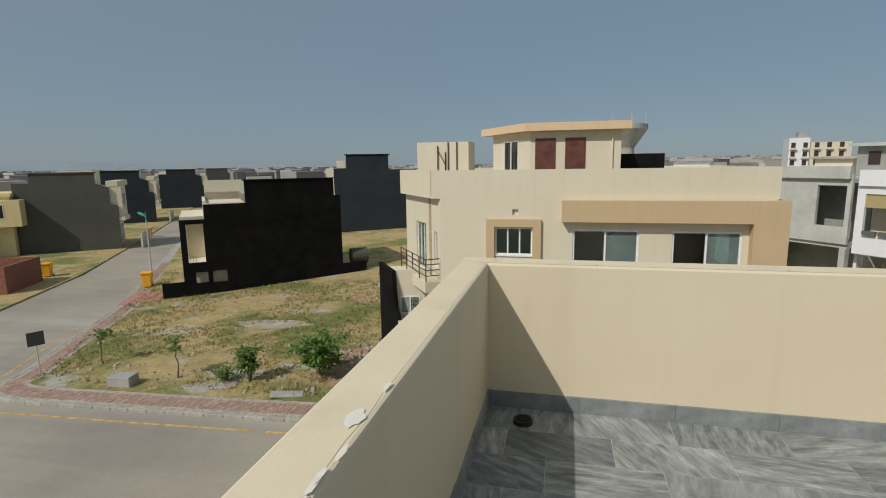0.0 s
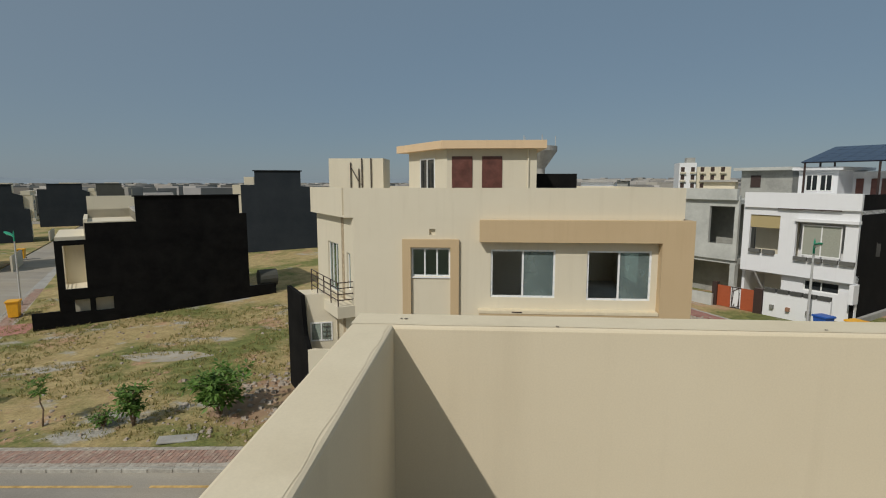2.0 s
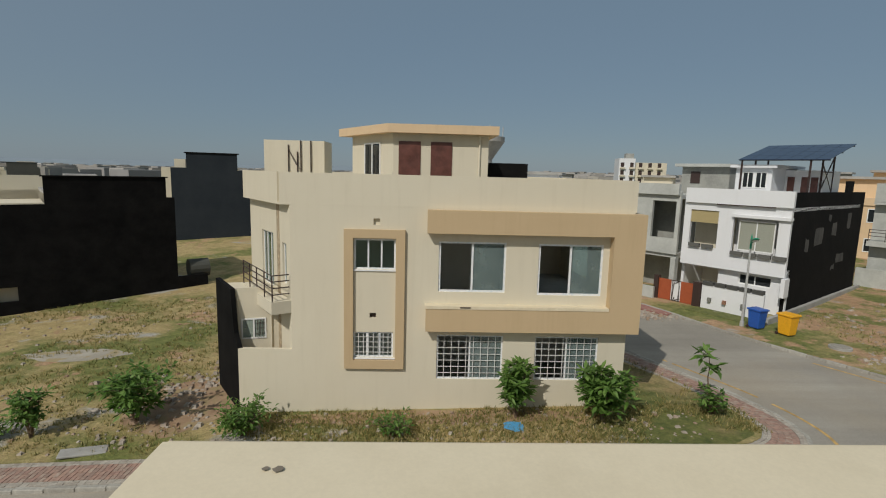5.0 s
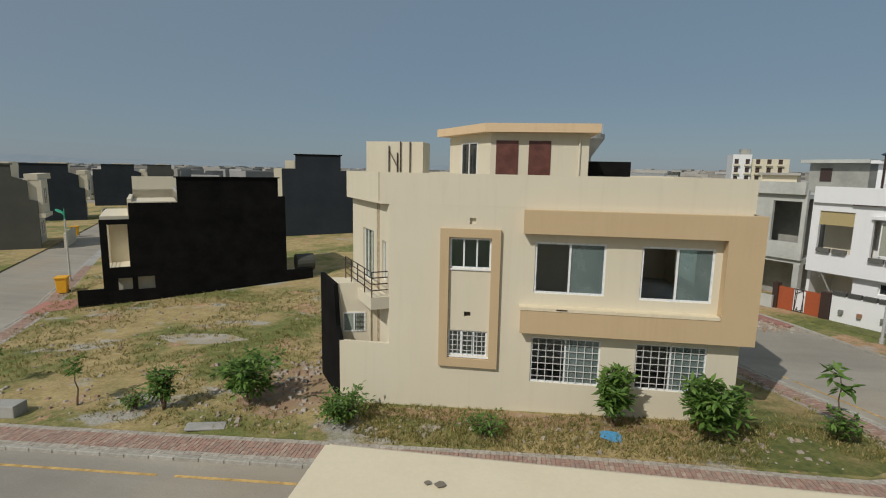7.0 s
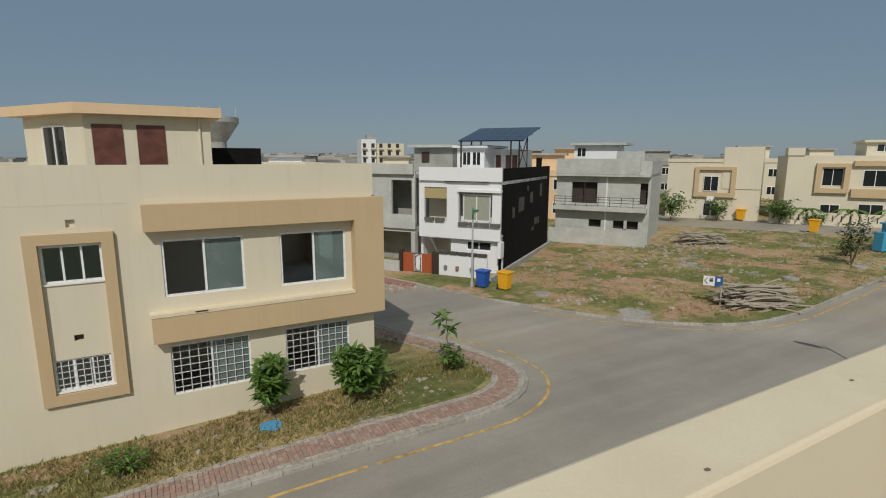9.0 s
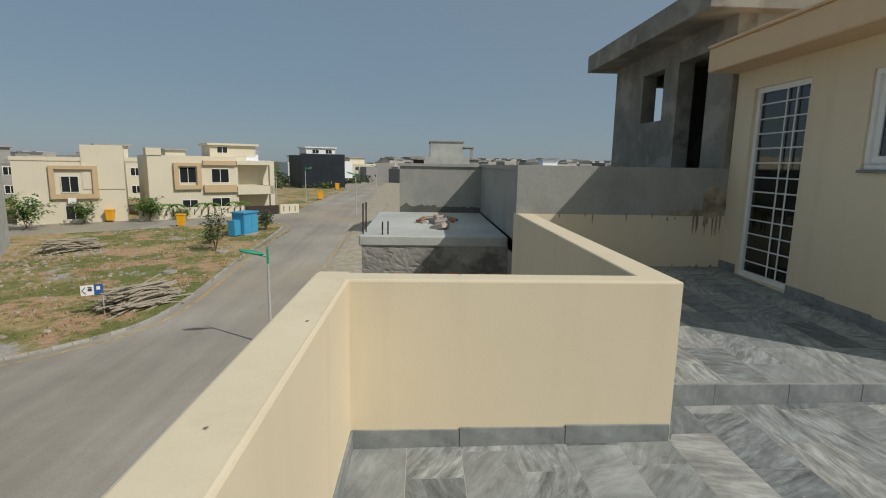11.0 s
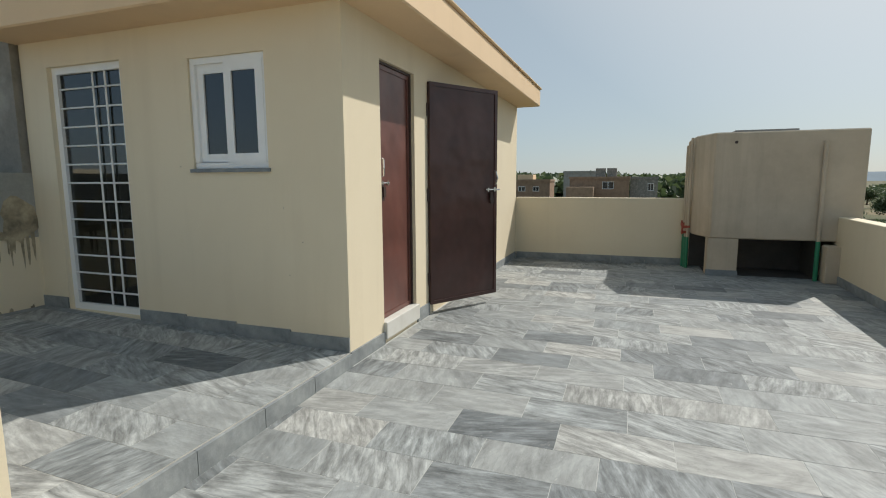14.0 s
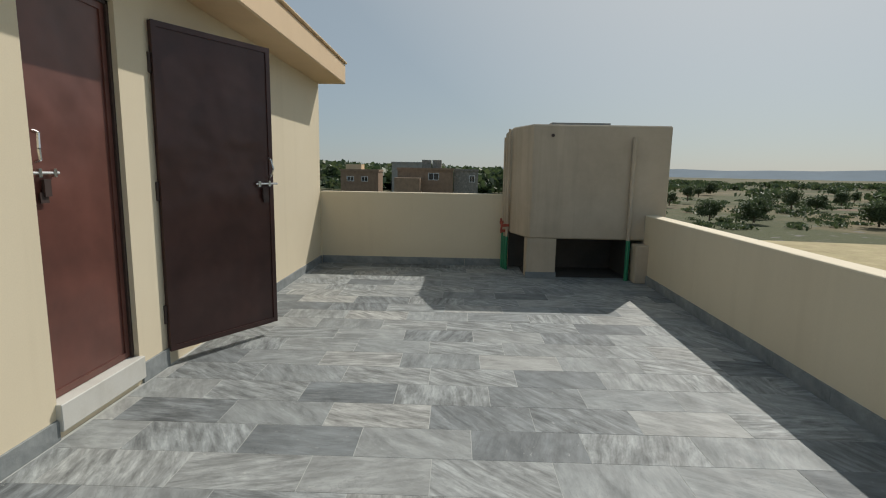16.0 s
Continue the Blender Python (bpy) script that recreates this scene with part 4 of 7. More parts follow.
# slanted street front
fx = Vector((-4.72, 0.0))
front_rot = math.degrees(math.atan2(-SL.y, -SL.x))
fr2 = new("front")
fr2.parent = nb
e = fx + SL * 5.2
fr2.matrix_basis = pose(e.x, e.y, 0, 0, 0, front_rot)
bm = bmesh.new()
add_wall(bm, 0.0, 5.2, 0, 0.2, NG, -0.08, [(1.7, 3.2, -3.6, -1.35), (4.3, 4.75, -3.2, -1.6), (2.2, 3.3, -7.6, -5.4)])
part("wall", bm, CREAM_N, fr2)
bm = bmesh.new()
add_box(bm, 3.7, 4.0, -0.02, 0.0, NG, -0.1)
part("stone_strip", bm, random_tint("pebble stone strip", [(0.35, 0.27, 0.17), (0.5, 0.42, 0.3)], 0.9, False, 0.5, 7), fr2, "strip of pebbled stone cladding")
window(fr2, 1.7, 3.2, -3.6, -1.35, 0.08, cuts=2)
window(fr2, 4.3, 4.75, -3.2, -1.6, 0.08, cuts=0)
window(fr2, 2.2, 3.3, -7.6, -5.4, 0.08, cuts=1)
# balcony
bal = new("balcony")
bal.parent = fr2
boxpart("slab", bal, CREAM_N, 1.2, 5.2, -0.75, 0.0, -4.2, -3.72)
bm = bmesh.new()
for z in (-3.45, -3.2, -2.95, -2.72):
    add_bar(bm, (1.25, -0.7, z), (5.15, -0.7, z), 0.022, 6)
    add_bar(bm, (5.15, -0.7, z), (5.15, -0.05, z), 0.022, 6)
for x in (1.25, 2.2, 3.2, 4.2, 5.15):
    add_bar(bm, (x, -0.7, -3.72), (x, -0.7, -2.7), 0.028, 6)
part("railing", bm, IRON, bal, "dark brown iron railing")
# back and far walls, floors, inner walls
for n_, x0, x1, y0, y1, z0, z1, mt in (("wall", 8.08, 8.3, 0.22, 4.6, NG, 0, CREAM_N), ("wall", 8.08, 8.3, 4.6, 7.6, NG, -3.75, CREAM_N), ("wall", 8.08, 8.3, 4.6, 7.6, -1.6, 0, CREAM_N), ("wall", 8.08, 8.3, 7.6, 9.5, NG, 0, CREAM_N), ("wall", -5.0, 8.3, 9.3, 9.5, NG, 0, CREAM_N), ("floor_slab", -4.7, 8.08, 0.22, 9.3, -4.5, -4.3, PALECONC), ("floor_slab", -4.7, 8.08, 0.22, 9.3, -7.9, -7.7, PALECONC), ("inner_wall", 3.9, 4.05, 0.22, 9.3, -7.7, -0.1, INSIDE), ("inner_wall", -0.4, -0.25, 0.22, 9.3, -7.7, -0.1, INSIDE), ("inner_wall", -0.25, 3.9, 4.6, 4.75, -7.7, -0.1, INSIDE), ("inner_wall", 4.05, 8.08, 4.5, 4.62, -7.7, -4.5, INSIDE), ("inner_wall", -4.6, -0.4, 3.4, 3.55, -7.7, -0.1, INSIDE)):
    boxpart(n_, nb, mt, x0, x1, y0, y1, z0, z1)
# tan surrounds
bm = bmesh.new()
add_wall(bm, -2.71, -0.42, -0.14, 0.0, -6.36, -0.93, [(-2.37, -0.76, -6.02, -1.25)])
part("window_surround", bm, TAN, nb, "tan raised surround of the narrow windows")
bm = bmesh.new()
add_wall(bm, 0.4, 8.62, -0.42, 0.0, -4.74, -0.13, [(0.4, 7.42, -3.85, -0.99)])
add_box(bm, 8.32, 8.62, 0.0, 1.6, -4.74, -0.13)
part("window_surround", bm, TAN, nb, "deep tan band framing the wide windows")
boxpart("ledge", nb, COPING, 0.36, 7.39, -0.44, 0.0, -3.85, -3.74, "pale ledge under the wide windows")
boxpart("ledge", nb, IRON, 1.7, 2.1, -0.46, -0.43, -3.8, -3.76)
window(nb, -2.34, -0.78, -2.46, -1.3, 0.05, mat=FILM, cuts=2, name="window")
window(nb, -2.36, -0.84, -5.94, -4.92, 0.05, mat=FILM, cuts=2, grille=(8, 5))
window(nb, 0.86, 3.43, -3.28, -1.33, 0.04, mat=FILM, cuts=1, fw=0.075, glass=DUSTY, half_open=True)
window(nb, 4.68, 7.18, -3.35, -1.35, 0.04, mat=FILM, cuts=1, fw=0.075, glass=DUSTY, half_open=True)
window(nb, 0.86, 3.45, -6.8, -5.0, 0.06, mat=FILM, cuts=1, grille=(9, 7), glass=DUSTY, half_open=True)
window(nb, 4.72, 7.23, -6.8, -5.02, 0.06, mat=FILM, cuts=1, grille=(9, 7), glass=DUSTY, half_open=True)
for z in (-2.52, -6.0):
    boxpart("window_sill", nb, WHITE, -2.38, -0.76, -0.05, 0.05, z, z + 0.05)
boxpart("vent_back", nb, IRON, -1.75, -1.5, 0.15, 0.2, -4.36, -4.16)
boxpart("vent_back", nb, CREAM_N, -1.62, -1.38, 0.12, 0.2, -0.76, -0.52)
# room on its roof
m2 = new("roof_room")
m2.parent = nb
a = Vector((-1.0, 1.3))
b = a + SL * 3.6
foot = [tuple(a), (2.75, 1.3), (2.75, 5.2), tuple(b + Vector((2.0, 1.5))), tuple(b)]
bm = bmesh.new()
add_prism(bm, foot, 0.0, 2.78)
part("wall", bm, CREAM_N, m2)
bm = bmesh.new()
a2 = Vector((-1.2, 0.9))
b2 = a2 + SL * 4.4
add_prism(bm, [tuple(a2), (3.1, 0.9), (3.1, 5.6), tuple(b2 + Vector((2.0, 1.5))), tuple(b2)], 2.72, 3.05)
part("roof", bm, PEACH, m2, "peach roof edge")
for x0, x1 in ((-0.78, 0.08), (0.48, 1.32)):
    boxpart("door", m2, STEEL, x0, x1, 1.27, 1.3, 0.1, 2.42, "dark maroon door")
bm = bmesh.new()
add_bar(bm, (2.4, 1.26, 0.1), (2.4, 1.26, 2.7), 0.04, 8)
part("pipe", bm, CREAM_N, m2)
fw_ = new("side")
fw_.parent = m2
fw_.matrix_basis = pose(b.x, b.y, 0, 0, 0, front_rot)
window(fw_, 1.2, 2.6, 1.0, 2.4, -0.03, cuts=1, glass=DARKGLASS)
# tank on its roof
tk2 = new("roof_tank")
tk2.parent = nb
boxpart("tank_block", tk2, CREAM_N, -7.0, -4.3, 4.6, 6.5, 0.0, 2.5)
bm = bmesh.new()
for x, z in ((-5.9, 2.3), (-5.5, 2.0), (-5.35, 2.5), (-4.9, 2.5)):
    add_bar(bm, (x, 4.55, 0.9), (x, 4.55, z), 0.03, 6)
add_bar(bm, (-5.5, 4.4, 1.4), (-5.9, 4.55, 2.1), 0.02, 6)
part("pipe", bm, IRON, tk2, "dark pipes on the tank")
boxpart("roof_wall", nb, BLACKW, 3.25, 5.4, 6.6, 6.8, 0.0, 1.78, "black low wall behind the roof")
# yard wall and annex at its side
yard = new("yard")
yard.parent = nb
boxpart("yard_wall", yard, CREAM_N, -6.78, -4.72, 0.0, 0.18, NG, -5.66)
ya = Vector((-6.78, 0.0))
yb = ya + SL * 3.4
bm = bmesh.new()
nrm = Vector((SL.y, -SL.x)) * 0.18
pts = [(ya, -5.66), (ya + SL * 0.5, -5.2), (ya + SL * 0.9, -3.5), (yb, -3.5)]
for (p0, z0), (p1, z1) in zip(pts, pts[1:]):
    f = lambda x, y, p0=p0, p1=p1, z0=z0, z1=z1: z0 + (z1 - z0) * min(1, max(0, ((Vector((x, y)) - p0).dot(SL)) / (p1 - p0).length))
    add_prism(bm, [tuple(p0), tuple(p0 + nrm), tuple(p1 + nrm), tuple(p1)], NG, f)
part("yard_wall", bm, BLACKW, yard, "dark outer side of the yard wall")
c = ya + SL * 0.95 + nrm
d = ya + SL * 3.4 + nrm
bm = bmesh.new()
add_prism(bm, [tuple(c), tuple(c + Vector((2.2, 0.6))), tuple(d + Vector((2.2, 0.6))), tuple(d)], NG, -3.75)
part("annex", bm, CREAM_N, yard)
bm = bmesh.new()
add_prism(bm, [tuple(c), tuple(c + Vector((2.2, 0.6))), tuple(c + Vector((2.2, 0.8))), tuple(c + Vector((0, 0.2)))], -3.75, -3.5)
part("annex_edge", bm, CREAM_N, yard)
aw = new("annex_front")
aw.parent = yard
aw.matrix_basis = pose(c.x, c.y, 0, 0, 0, math.degrees(math.atan2(0.6, 2.2)))
window(aw, 0.2, 1.15, -5.6, -4.75, -0.03, cuts=1, glass=DUSTY)
bm = bmesh.new()
for k in range(1, 4):
    add_box(bm, 0.7 + 0.11 * k, 0.72 + 0.11 * k, -0.06, -0.045, -5.55, -4.8)
    add_box(bm, 0.72, 1.1, -0.045, -0.035, -5.6 + 0.21 * k, -5.58 + 0.21 * k)
part("grille", bm, IRON, aw, "dark grille over one half")
bm = bmesh.new()
add_bar(bm, (1.35, -0.04, -8.0), (1.35, -0.04, -3.8), 0.035, 6)
add_bar(bm, (0.1, -0.05, -4.2), (0.1, -0.05, -3.9), 0.03, 6)
part("downpipe", bm, CREAM_N, aw)


# ---------------- other houses ----------------
class House:
    """A house whose near wall runs from A to B; x along it, y into the house, z at its true height."""

    def __init__(self, name, label, A, B, base=None):
        self.ang = math.degrees(math.atan2(B[1] - A[1], B[0] - A[0]))
        self.base = gz(A[0]) - 0.1 if base is None else base
        self.root = thing(name, label, "house", pose(A[0], A[1], self.base + gz(max(A[0], 30.0)) - gz(30.0), 0, 0, self.ang), "")

    def box(self, name, mat, x0, x1, y0, y1, z0, z1, label=""):
        return boxpart(name, self.root, mat, x0, x1, y0, y1, z0 - self.base, z1 - self.base, label)

    def wall(self, name, mat, x0, x1, y0, y1, z0, z1, holes, label=""):
        bm = bmesh.new()
        add_wall(bm, x0, x1, y0, y1, z0 - self.base, z1 - self.base, [(a, b, c - self.base, d - self.base) for a, b, c, d in holes])
        return part(name, bm, mat, self.root, label)

    def win(self, x0, x1, z0, z1, y=-0.03, cuts=1, mat=None, glass=None, grille=None, side=None):
        par = self.root
        if side is not None:
            par = new("side")
            par.parent = self.root
            par.matrix_basis = side
        return window(par, x0, x1, z0 - self.base, z1 - self.base, y, mat or UPVC, glass or DARKGLASS, 0.07, cuts, 0.06, grille)

    def profile(self, name, mat, pts, y0, y1, label=""):
        """Upright wall cut to an outline of (x, z) corners."""
        bm = bmesh.new()
        lo = [bm.verts.new((x, y0, z - self.base)) for x, z in pts]
        hi = [bm.verts.new((x, y1, z - self.base)) for x, z in pts]
        bm.faces.new(lo)
        bm.faces.new(hi[::-1])
        for i in range(len(pts)):
            j = (i + 1) % len(pts)
            bm.faces.new((lo[j], lo[i], hi[i], hi[j]))
        bmesh.ops.recalc_face_normals(bm, faces=bm.faces)
        bmesh.ops.triangulate(bm, faces=[f for f in bm.faces if len(f.verts) > 4])
        return part(name, bm, mat, self.root, label)


# black-walled house on the left street
h = House("black_house", "house with a tall blank black bitumen side wall", (-30.5, 30.8), (-18.2, 40.4), -9.4)
B0 = h.base
h.wall("side_wall", BLACKW, 1.7, 3.55, 0, 0.23, B0, -2.75, [(2.15, 3.42, -6.25, -3.1), (2.6, 3.5, -7.95, -7.05)])
h.wall("side_wall", BLACKW, 3.55, 6.75, 0, 0.23, B0, -1.56, [(3.85, 4.95, -8.0, -7.03)])
h.box("side_wall", BLACKW, 6.75, 14.15, 0, 0.23, B0, 0.27)
h.box("side_wall", BLACKW, 14.15, 14.7, 0, 0.23, B0, -1.2)
h.box("yard_wall", BLACKW, 0.1, 1.7, 0, 0.2, B0, -7.75)
h.box("yard_wall", BLACKW, 14.7, 16.9, 0, 0.2, B0, -7.4)
h.box("coping", CREAM_N, 3.5, 6.74, -0.02, 0.25, -1.56, -1.48)
h.box("roof_edge", BLACKW, 6.6, 14.3, -0.08, 0.3, 0.27, 0.36)
h.box("front_wall", CREAM_N, 3.5, 3.75, 0.23, 7.4, B0, -1.3)
h.box("front_wall", CREAM_N, 3.75, 6.8, 0.23, 7.4, -1.75, -1.6)
h.box("roof_wall", CREAM_N, 3.75, 6.75, 7.2, 7.4, -1.6, -0.9)
h.box("balcony_floor", CREAM_N, 1.75, 3.5, 0.23, 7.4, -6.6, -6.35)
h.box("balcony_roof", CREAM_N, 1.75, 3.5, 0.23, 7.4, -2.85, -2.5)
h.box("balcony_pier", CREAM_N, 1.75, 2.1, 3.0, 3.4, -6.35, -2.85)
h.box("balcony_side", CREAM_N, 1.75, 3.5, 3.4, 3.6, -6.35, -2.85)
h.box("rear_wall", CREAM_N, 13.9, 14.12, 0.23, 7.4, B0, 0.2)
h.box("far_wall", CREAM_N, 3.75, 13.9, 7.2, 7.4, B0, 0.2)
h.box("roof", CONC, 6.75, 13.9, 0.23, 7.2, -0.9, -0.7)
h.box("ground_room", CREAM_N, 1.9, 5.6, 0.6, 1.0, B0, -6.6)
bm = bmesh.new()
for z in (-6.0, -5.75, -5.5):
    add_bar(bm, (1.85, 0.4, z - B0), (1.85, 6.0, z - B0), 0.03, 5)
part("railing", bm, IRON, h.root, "dark balcony railing")
bm = bmesh.new()
add_bar(bm, (15.7, 1.0, -7.0 - B0), (17.2, 1.0, -7.0 - B0), 0.75, 16)
part("tank", bm, DKOLIVE, h.root, "grey water tank behind the yard wall")

# dark blue-grey house behind the plot
h = House("dark_house", "house with a tall dark blue-grey side wall", (-30, 61.7), (-20.9, 65), -8.6)
B0 = h.base
h.profile("side_wall", DKBLUE, [(0.4, B0), (0.4, 1.0), (2.1, 1.0), (2.1, 2.7), (7.75, 2.7), (7.75, 0.78), (11.5, 0.78), (11.5, B0)], 0, 0.23)
h.box("roof_edge", BLACKW, 1.9, 7.95, -0.1, 0.3, 2.7, 2.85)
h.box("front_wall", CREAM_N, -0.6, 0.38, 0.3, 8, B0, 1.0)
h.box("balcony", CREAM_N, -1.2, -0.6, 0.3, 4, -4.6, -3.6)
h.box("roof_room", CREAM_N, 0.8, 2.0, 0.3, 4, 1.0, 2.0)
h.box("body", CREAM_N, 0.38, 11.3, 0.23, 8, B0, 0.5)
for z in (-6.9, -3.3):
    h.win(1.0, 3.0, z, z + 1.8, side=pose(-0.6, 7, 0, 0, 0, -90))


def row_house(A, B, label, mat, mirror=False):
    """Street house seen from its blank side: stepped dark side wall, cream front at the end B."""
    h = House("row_house", label, A, B, -9.4)
    L = (Vector(B) - Vector(A)).length
    B0 = h.base
    h.profile("side_wall", mat, [(0, B0), (0, -0.3), (0.18 * L, -0.3), (0.18 * L, 0.85), (0.86 * L, 0.85), (0.86 * L, -0.5), (L, -1.0), (L, -3.2), (L * 1.08, -3.4), (L * 1.08, B0)], 0, 0.23)
    h.box("roof_edge", mat, 0.16 * L, 0.88 * L, -0.1, 0.3, 0.85, 1.0)
    h.box("body", CREAM_N, 0.3, L, 0.23, 7.6, B0, -0.9)
    h.box("roof_room", CREAM_N, 0.4 * L, 0.8 * L, 2.5, 6.5, -0.9, 1.2)
    h.box("upper_front", CREAM_N, L, L + 1.3, 0.3, 3.6, -4.9, -0.9)
    h.box("upper_front", CREAM_N, L, L + 0.6, 3.9, 7.6, -5.2, -1.4)
    h.box("balcony", CREAM_N, L, L + 1.5, 0.1, 4.0, -5.4, -4.9)
    h.box("parapet", CREAM_N, L - 0.3, L + 1.0, 0.25, 7.6, -0.9, -0.2)
    sd = pose(L + 1.33, 0.0, 0, 0, 0, 90)
    h.win(0.8, 2.6, -3.8, -1.8, side=sd)
    sd2 = pose(L + 0.63, 0.0, 0, 0, 0, 90)
    h.win(4.5, 6.6, -3.9, -2.0, side=sd2)
    h.win(4.5, 6.6, -8.0, -6.2, side=pose(L + 0.03, 0, 0, 0, 0, 90))
    h.box("gate_wall", CREAM_N, L + 3, L + 3.2, 0.2, 7.6, B0, -7.4)
    return h


row_house((-65.5, 47.0), (-57.2, 52.9), "house with dark olive-grey blank side wall", DKOLIVE)
row_house((-86.5, 76.6), (-78.2, 82.5), "house with dark blue-grey blank side wall", DKBLUE)
row_house((-101.5, 111.4), (-93.3, 117.3), "house with dark blue-grey blank side wall", DKBLUE)
row_house((-116, 146), (-108, 151.7), "house with dark grey blank side wall", DKOLIVE)
h = House("cream_villa", "pale yellow house with dark stained yard walls", (-73, 38.5), (-65.5, 44), -9.4)
B0 = h.base
YEL = plaster("pale yellow paint", (0.72, 0.6, 0.33))
h.box("body", YEL, 0, 11, 1.5, 9, B0, -1.8)
h.box("upper", YEL, 6, 12.2, 0.5, 6, -5.4, -2.2)
h.box("parapet", YEL, -0.2, 11.2, 1.3, 9.2, -1.8, -1.4)
h.box("yard_wall", BLACKW, -2, 8.5, 0, 0.25, B0, -4.0)
for x in (1.5, 4.5, 9.0):
    h.win(x, x + 1.6, -4.4, -2.7, y=1.47 if x < 6 else 0.47)

# white house with solar roof
h = House("white_house", "white two-storey house with black side wall and solar canopy", (20.5, 38.3), (24.9, 32.2), -8.1)
B0 = h.base
wl_ = h.wall("front_wall", WHITE, 0.2, 7.3, -0.75, -0.5, -5.1, -0.45, [(0.7, 2.72, -3.72, -0.99), (3.75, 6.6, -3.75, -1.35)])
h.box("front_wall", WHITE, 0.2, 7.3, -0.5, 0.0, -5.2, -4.6)
h.box("roof_parapet", WHITE, 0.3, 7.4, -0.95, -0.7, -0.45, 0.62)
h.box("roof_groove", IRON, 2.6, 6.4, -0.97, -0.95, -0.52, -0.45)
h.box("front_slab", WHITE, 0.2, 7.3, -0.5, 14, -0.7, -0.45)
h.box("window_hood", WHITE, 3.7, 7.35, -0.95, -0.5, -1.3, -1.1)
h.win(4.1, 6.4, -3.6, -1.5, y=-0.6, glass=plain("curtained glass", (0.35, 0.36, 0.3), 0.15))
h.box("balcony_back", CREAM_N, 0.3, 3.2, 1.0, 1.1, -4.6, -0.7)
h.box("balcony_blind", plain("bamboo blind", (0.42, 0.34, 0.17), 0.9), 0.7, 2.72, -0.66, -0.62, -1.9, -0.99, "half-lowered bamboo blind")
for x0 in (0.8, 1.75, 3.8, 4.7, 5.6, 6.5):
    h.box("planter", plain("grey planter", (0.12, 0.12, 0.11), 0.8), x0, x0 + 0.8, -0.98, -0.76, -3.95 if x0 > 3 else -3.7, -3.7 if x0 > 3 else -3.45)
h.wall("lower_wall", WHITE, 2.9, 7.35, -0.3, 0.0, B0, -5.2, [(4.3, 6.4, -6.02, -5.3)])
h.win(4.3, 6.4, -6.02, -5.3, y=-0.2)
h.box("garage_back", INSIDE, 0.0, 2.9, 3.0, 3.1, B0, -5.2)
h.box("garage_side", WHITE, 0.0, 0.2, 0.0, 3.0, B0, -5.2)
h.box("fin", WHITE, 7.2, 7.45, -1.0, -0.2, -6.4, -5.15)
h.box("side_wall", BLACKP, 7.1, 7.3, -0.45, 15, B0, 0.55, "black bitumen side wall with bare patches")
h.box("side_wall", BLACKP, 7.1, 7.3, 10.2, 11.6, 0.55, 1.4)
FLAKED = concrete("flaked render", (0.045, 0.045, 0.042), (0.11, 0.105, 0.098))
for y, z, w, d in ((4.9, -2.6, 0.85, 0.6), (8.2, -2.2, 0.5, 0.5), (10.4, -4.6, 0.9, 0.35), (2.6, -3.1, 0.35, 0.45), (6.9, -1.3, 0.3, 0.25), (11.6, -1.7, 0.4, 0.6), (8.9, -5.2, 0.4, 0.2)):
    corners = [(y - w, z - d), (y, z - d), (y + w, z - d), (y + w, z), (y + w, z + d), (y, z + d), (y - w, z + d), (y - w, z)]
    bm = bmesh.new()
    bm.faces.new([bm.verts.new((7.306, a + random.uniform(-0.09, 0.09), c - B0 + random.uniform(-0.08, 0.08))) for a, c in corners])
    part("bare_patch", bm, FLAKED, h.root, "flaked grey patch")
h.box("boundary_wall", CONC, 7.35, 7.6, -3.5, 16, B0, -7.4)
h.box("rear", WHITE, 0.2, 7.1, 1.15, 14.8, -5.2, -0.7)
h.box("roof_room", WHITE, 2.0, 4.5, 3.0, 8.0, -0.45, 2.2)
h.box("roof_room", WHITE, 4.5, 7.0, 5.5, 9.0, -0.45, 2.1)
h.box("roof_slab", WHITE, 1.7, 4.9, 2.6, 8.2, 2.2, 2.42)
h.win(2.5, 3.3, 0.7, 1.9, y=2.95)
h.win(3.4, 4.2, 0.7, 1.9, y=2.95)
for x in (4.7, 5.6, 6.2):
    h.box("roof_door", STEEL, x, x + 0.45, 5.44, 5.5, -0.4, 1.6)
sp = new("solar_canopy")
sp.parent = h.root
for i in range(7):
    for j in range(4):
        bm = bmesh.new()
        x0, y0 = 2.4 + i * 0.82, 2.2 + j * 1.35
        zz = lambda y: 2.75 - B0 + (y - 2.2) * 0.24
        add_prism(bm, [(x0, y0), (x0 + 0.79, y0), (x0 + 0.79, y0 + 1.31), (x0, y0 + 1.31)], lambda x, y: zz(y), lambda x, y: zz(y) + 0.04)
        part("solar_panel", bm, SOLAR, sp)
bm = bmesh.new()
for x in (2.6, 7.0):
    for y in (2.4, 4.8, 7.2):
        add_bar(bm, (x, y, -0.45 - B0), (x, y, 2.72 - B0 + (y - 2.2) * 0.24), 0.075, 6)
for y in (2.4, 4.8, 7.2):
    add_bar(bm, (2.4, y, 2.7 - B0 + (y - 2.2) * 0.24), (8.1, y, 2.7 - B0 + (y - 2.2) * 0.24), 0.05, 6)
add_bar(bm, (7.0, 4.8, 0.6 - B0), (7.0, 7.2, 3.2 - B0), 0.045, 6)
add_bar(bm, (7.0, 7.2, 0.6 - B0), (7.0, 4.8, 2.6 - B0), 0.045, 6)
add_bar(bm, (7.0, 4.8, 2.0 - B0), (7.0, 7.2, 2.0 - B0), 0.045, 6)
part("canopy_frame", bm, IRON, sp, "dark steel posts and beams")
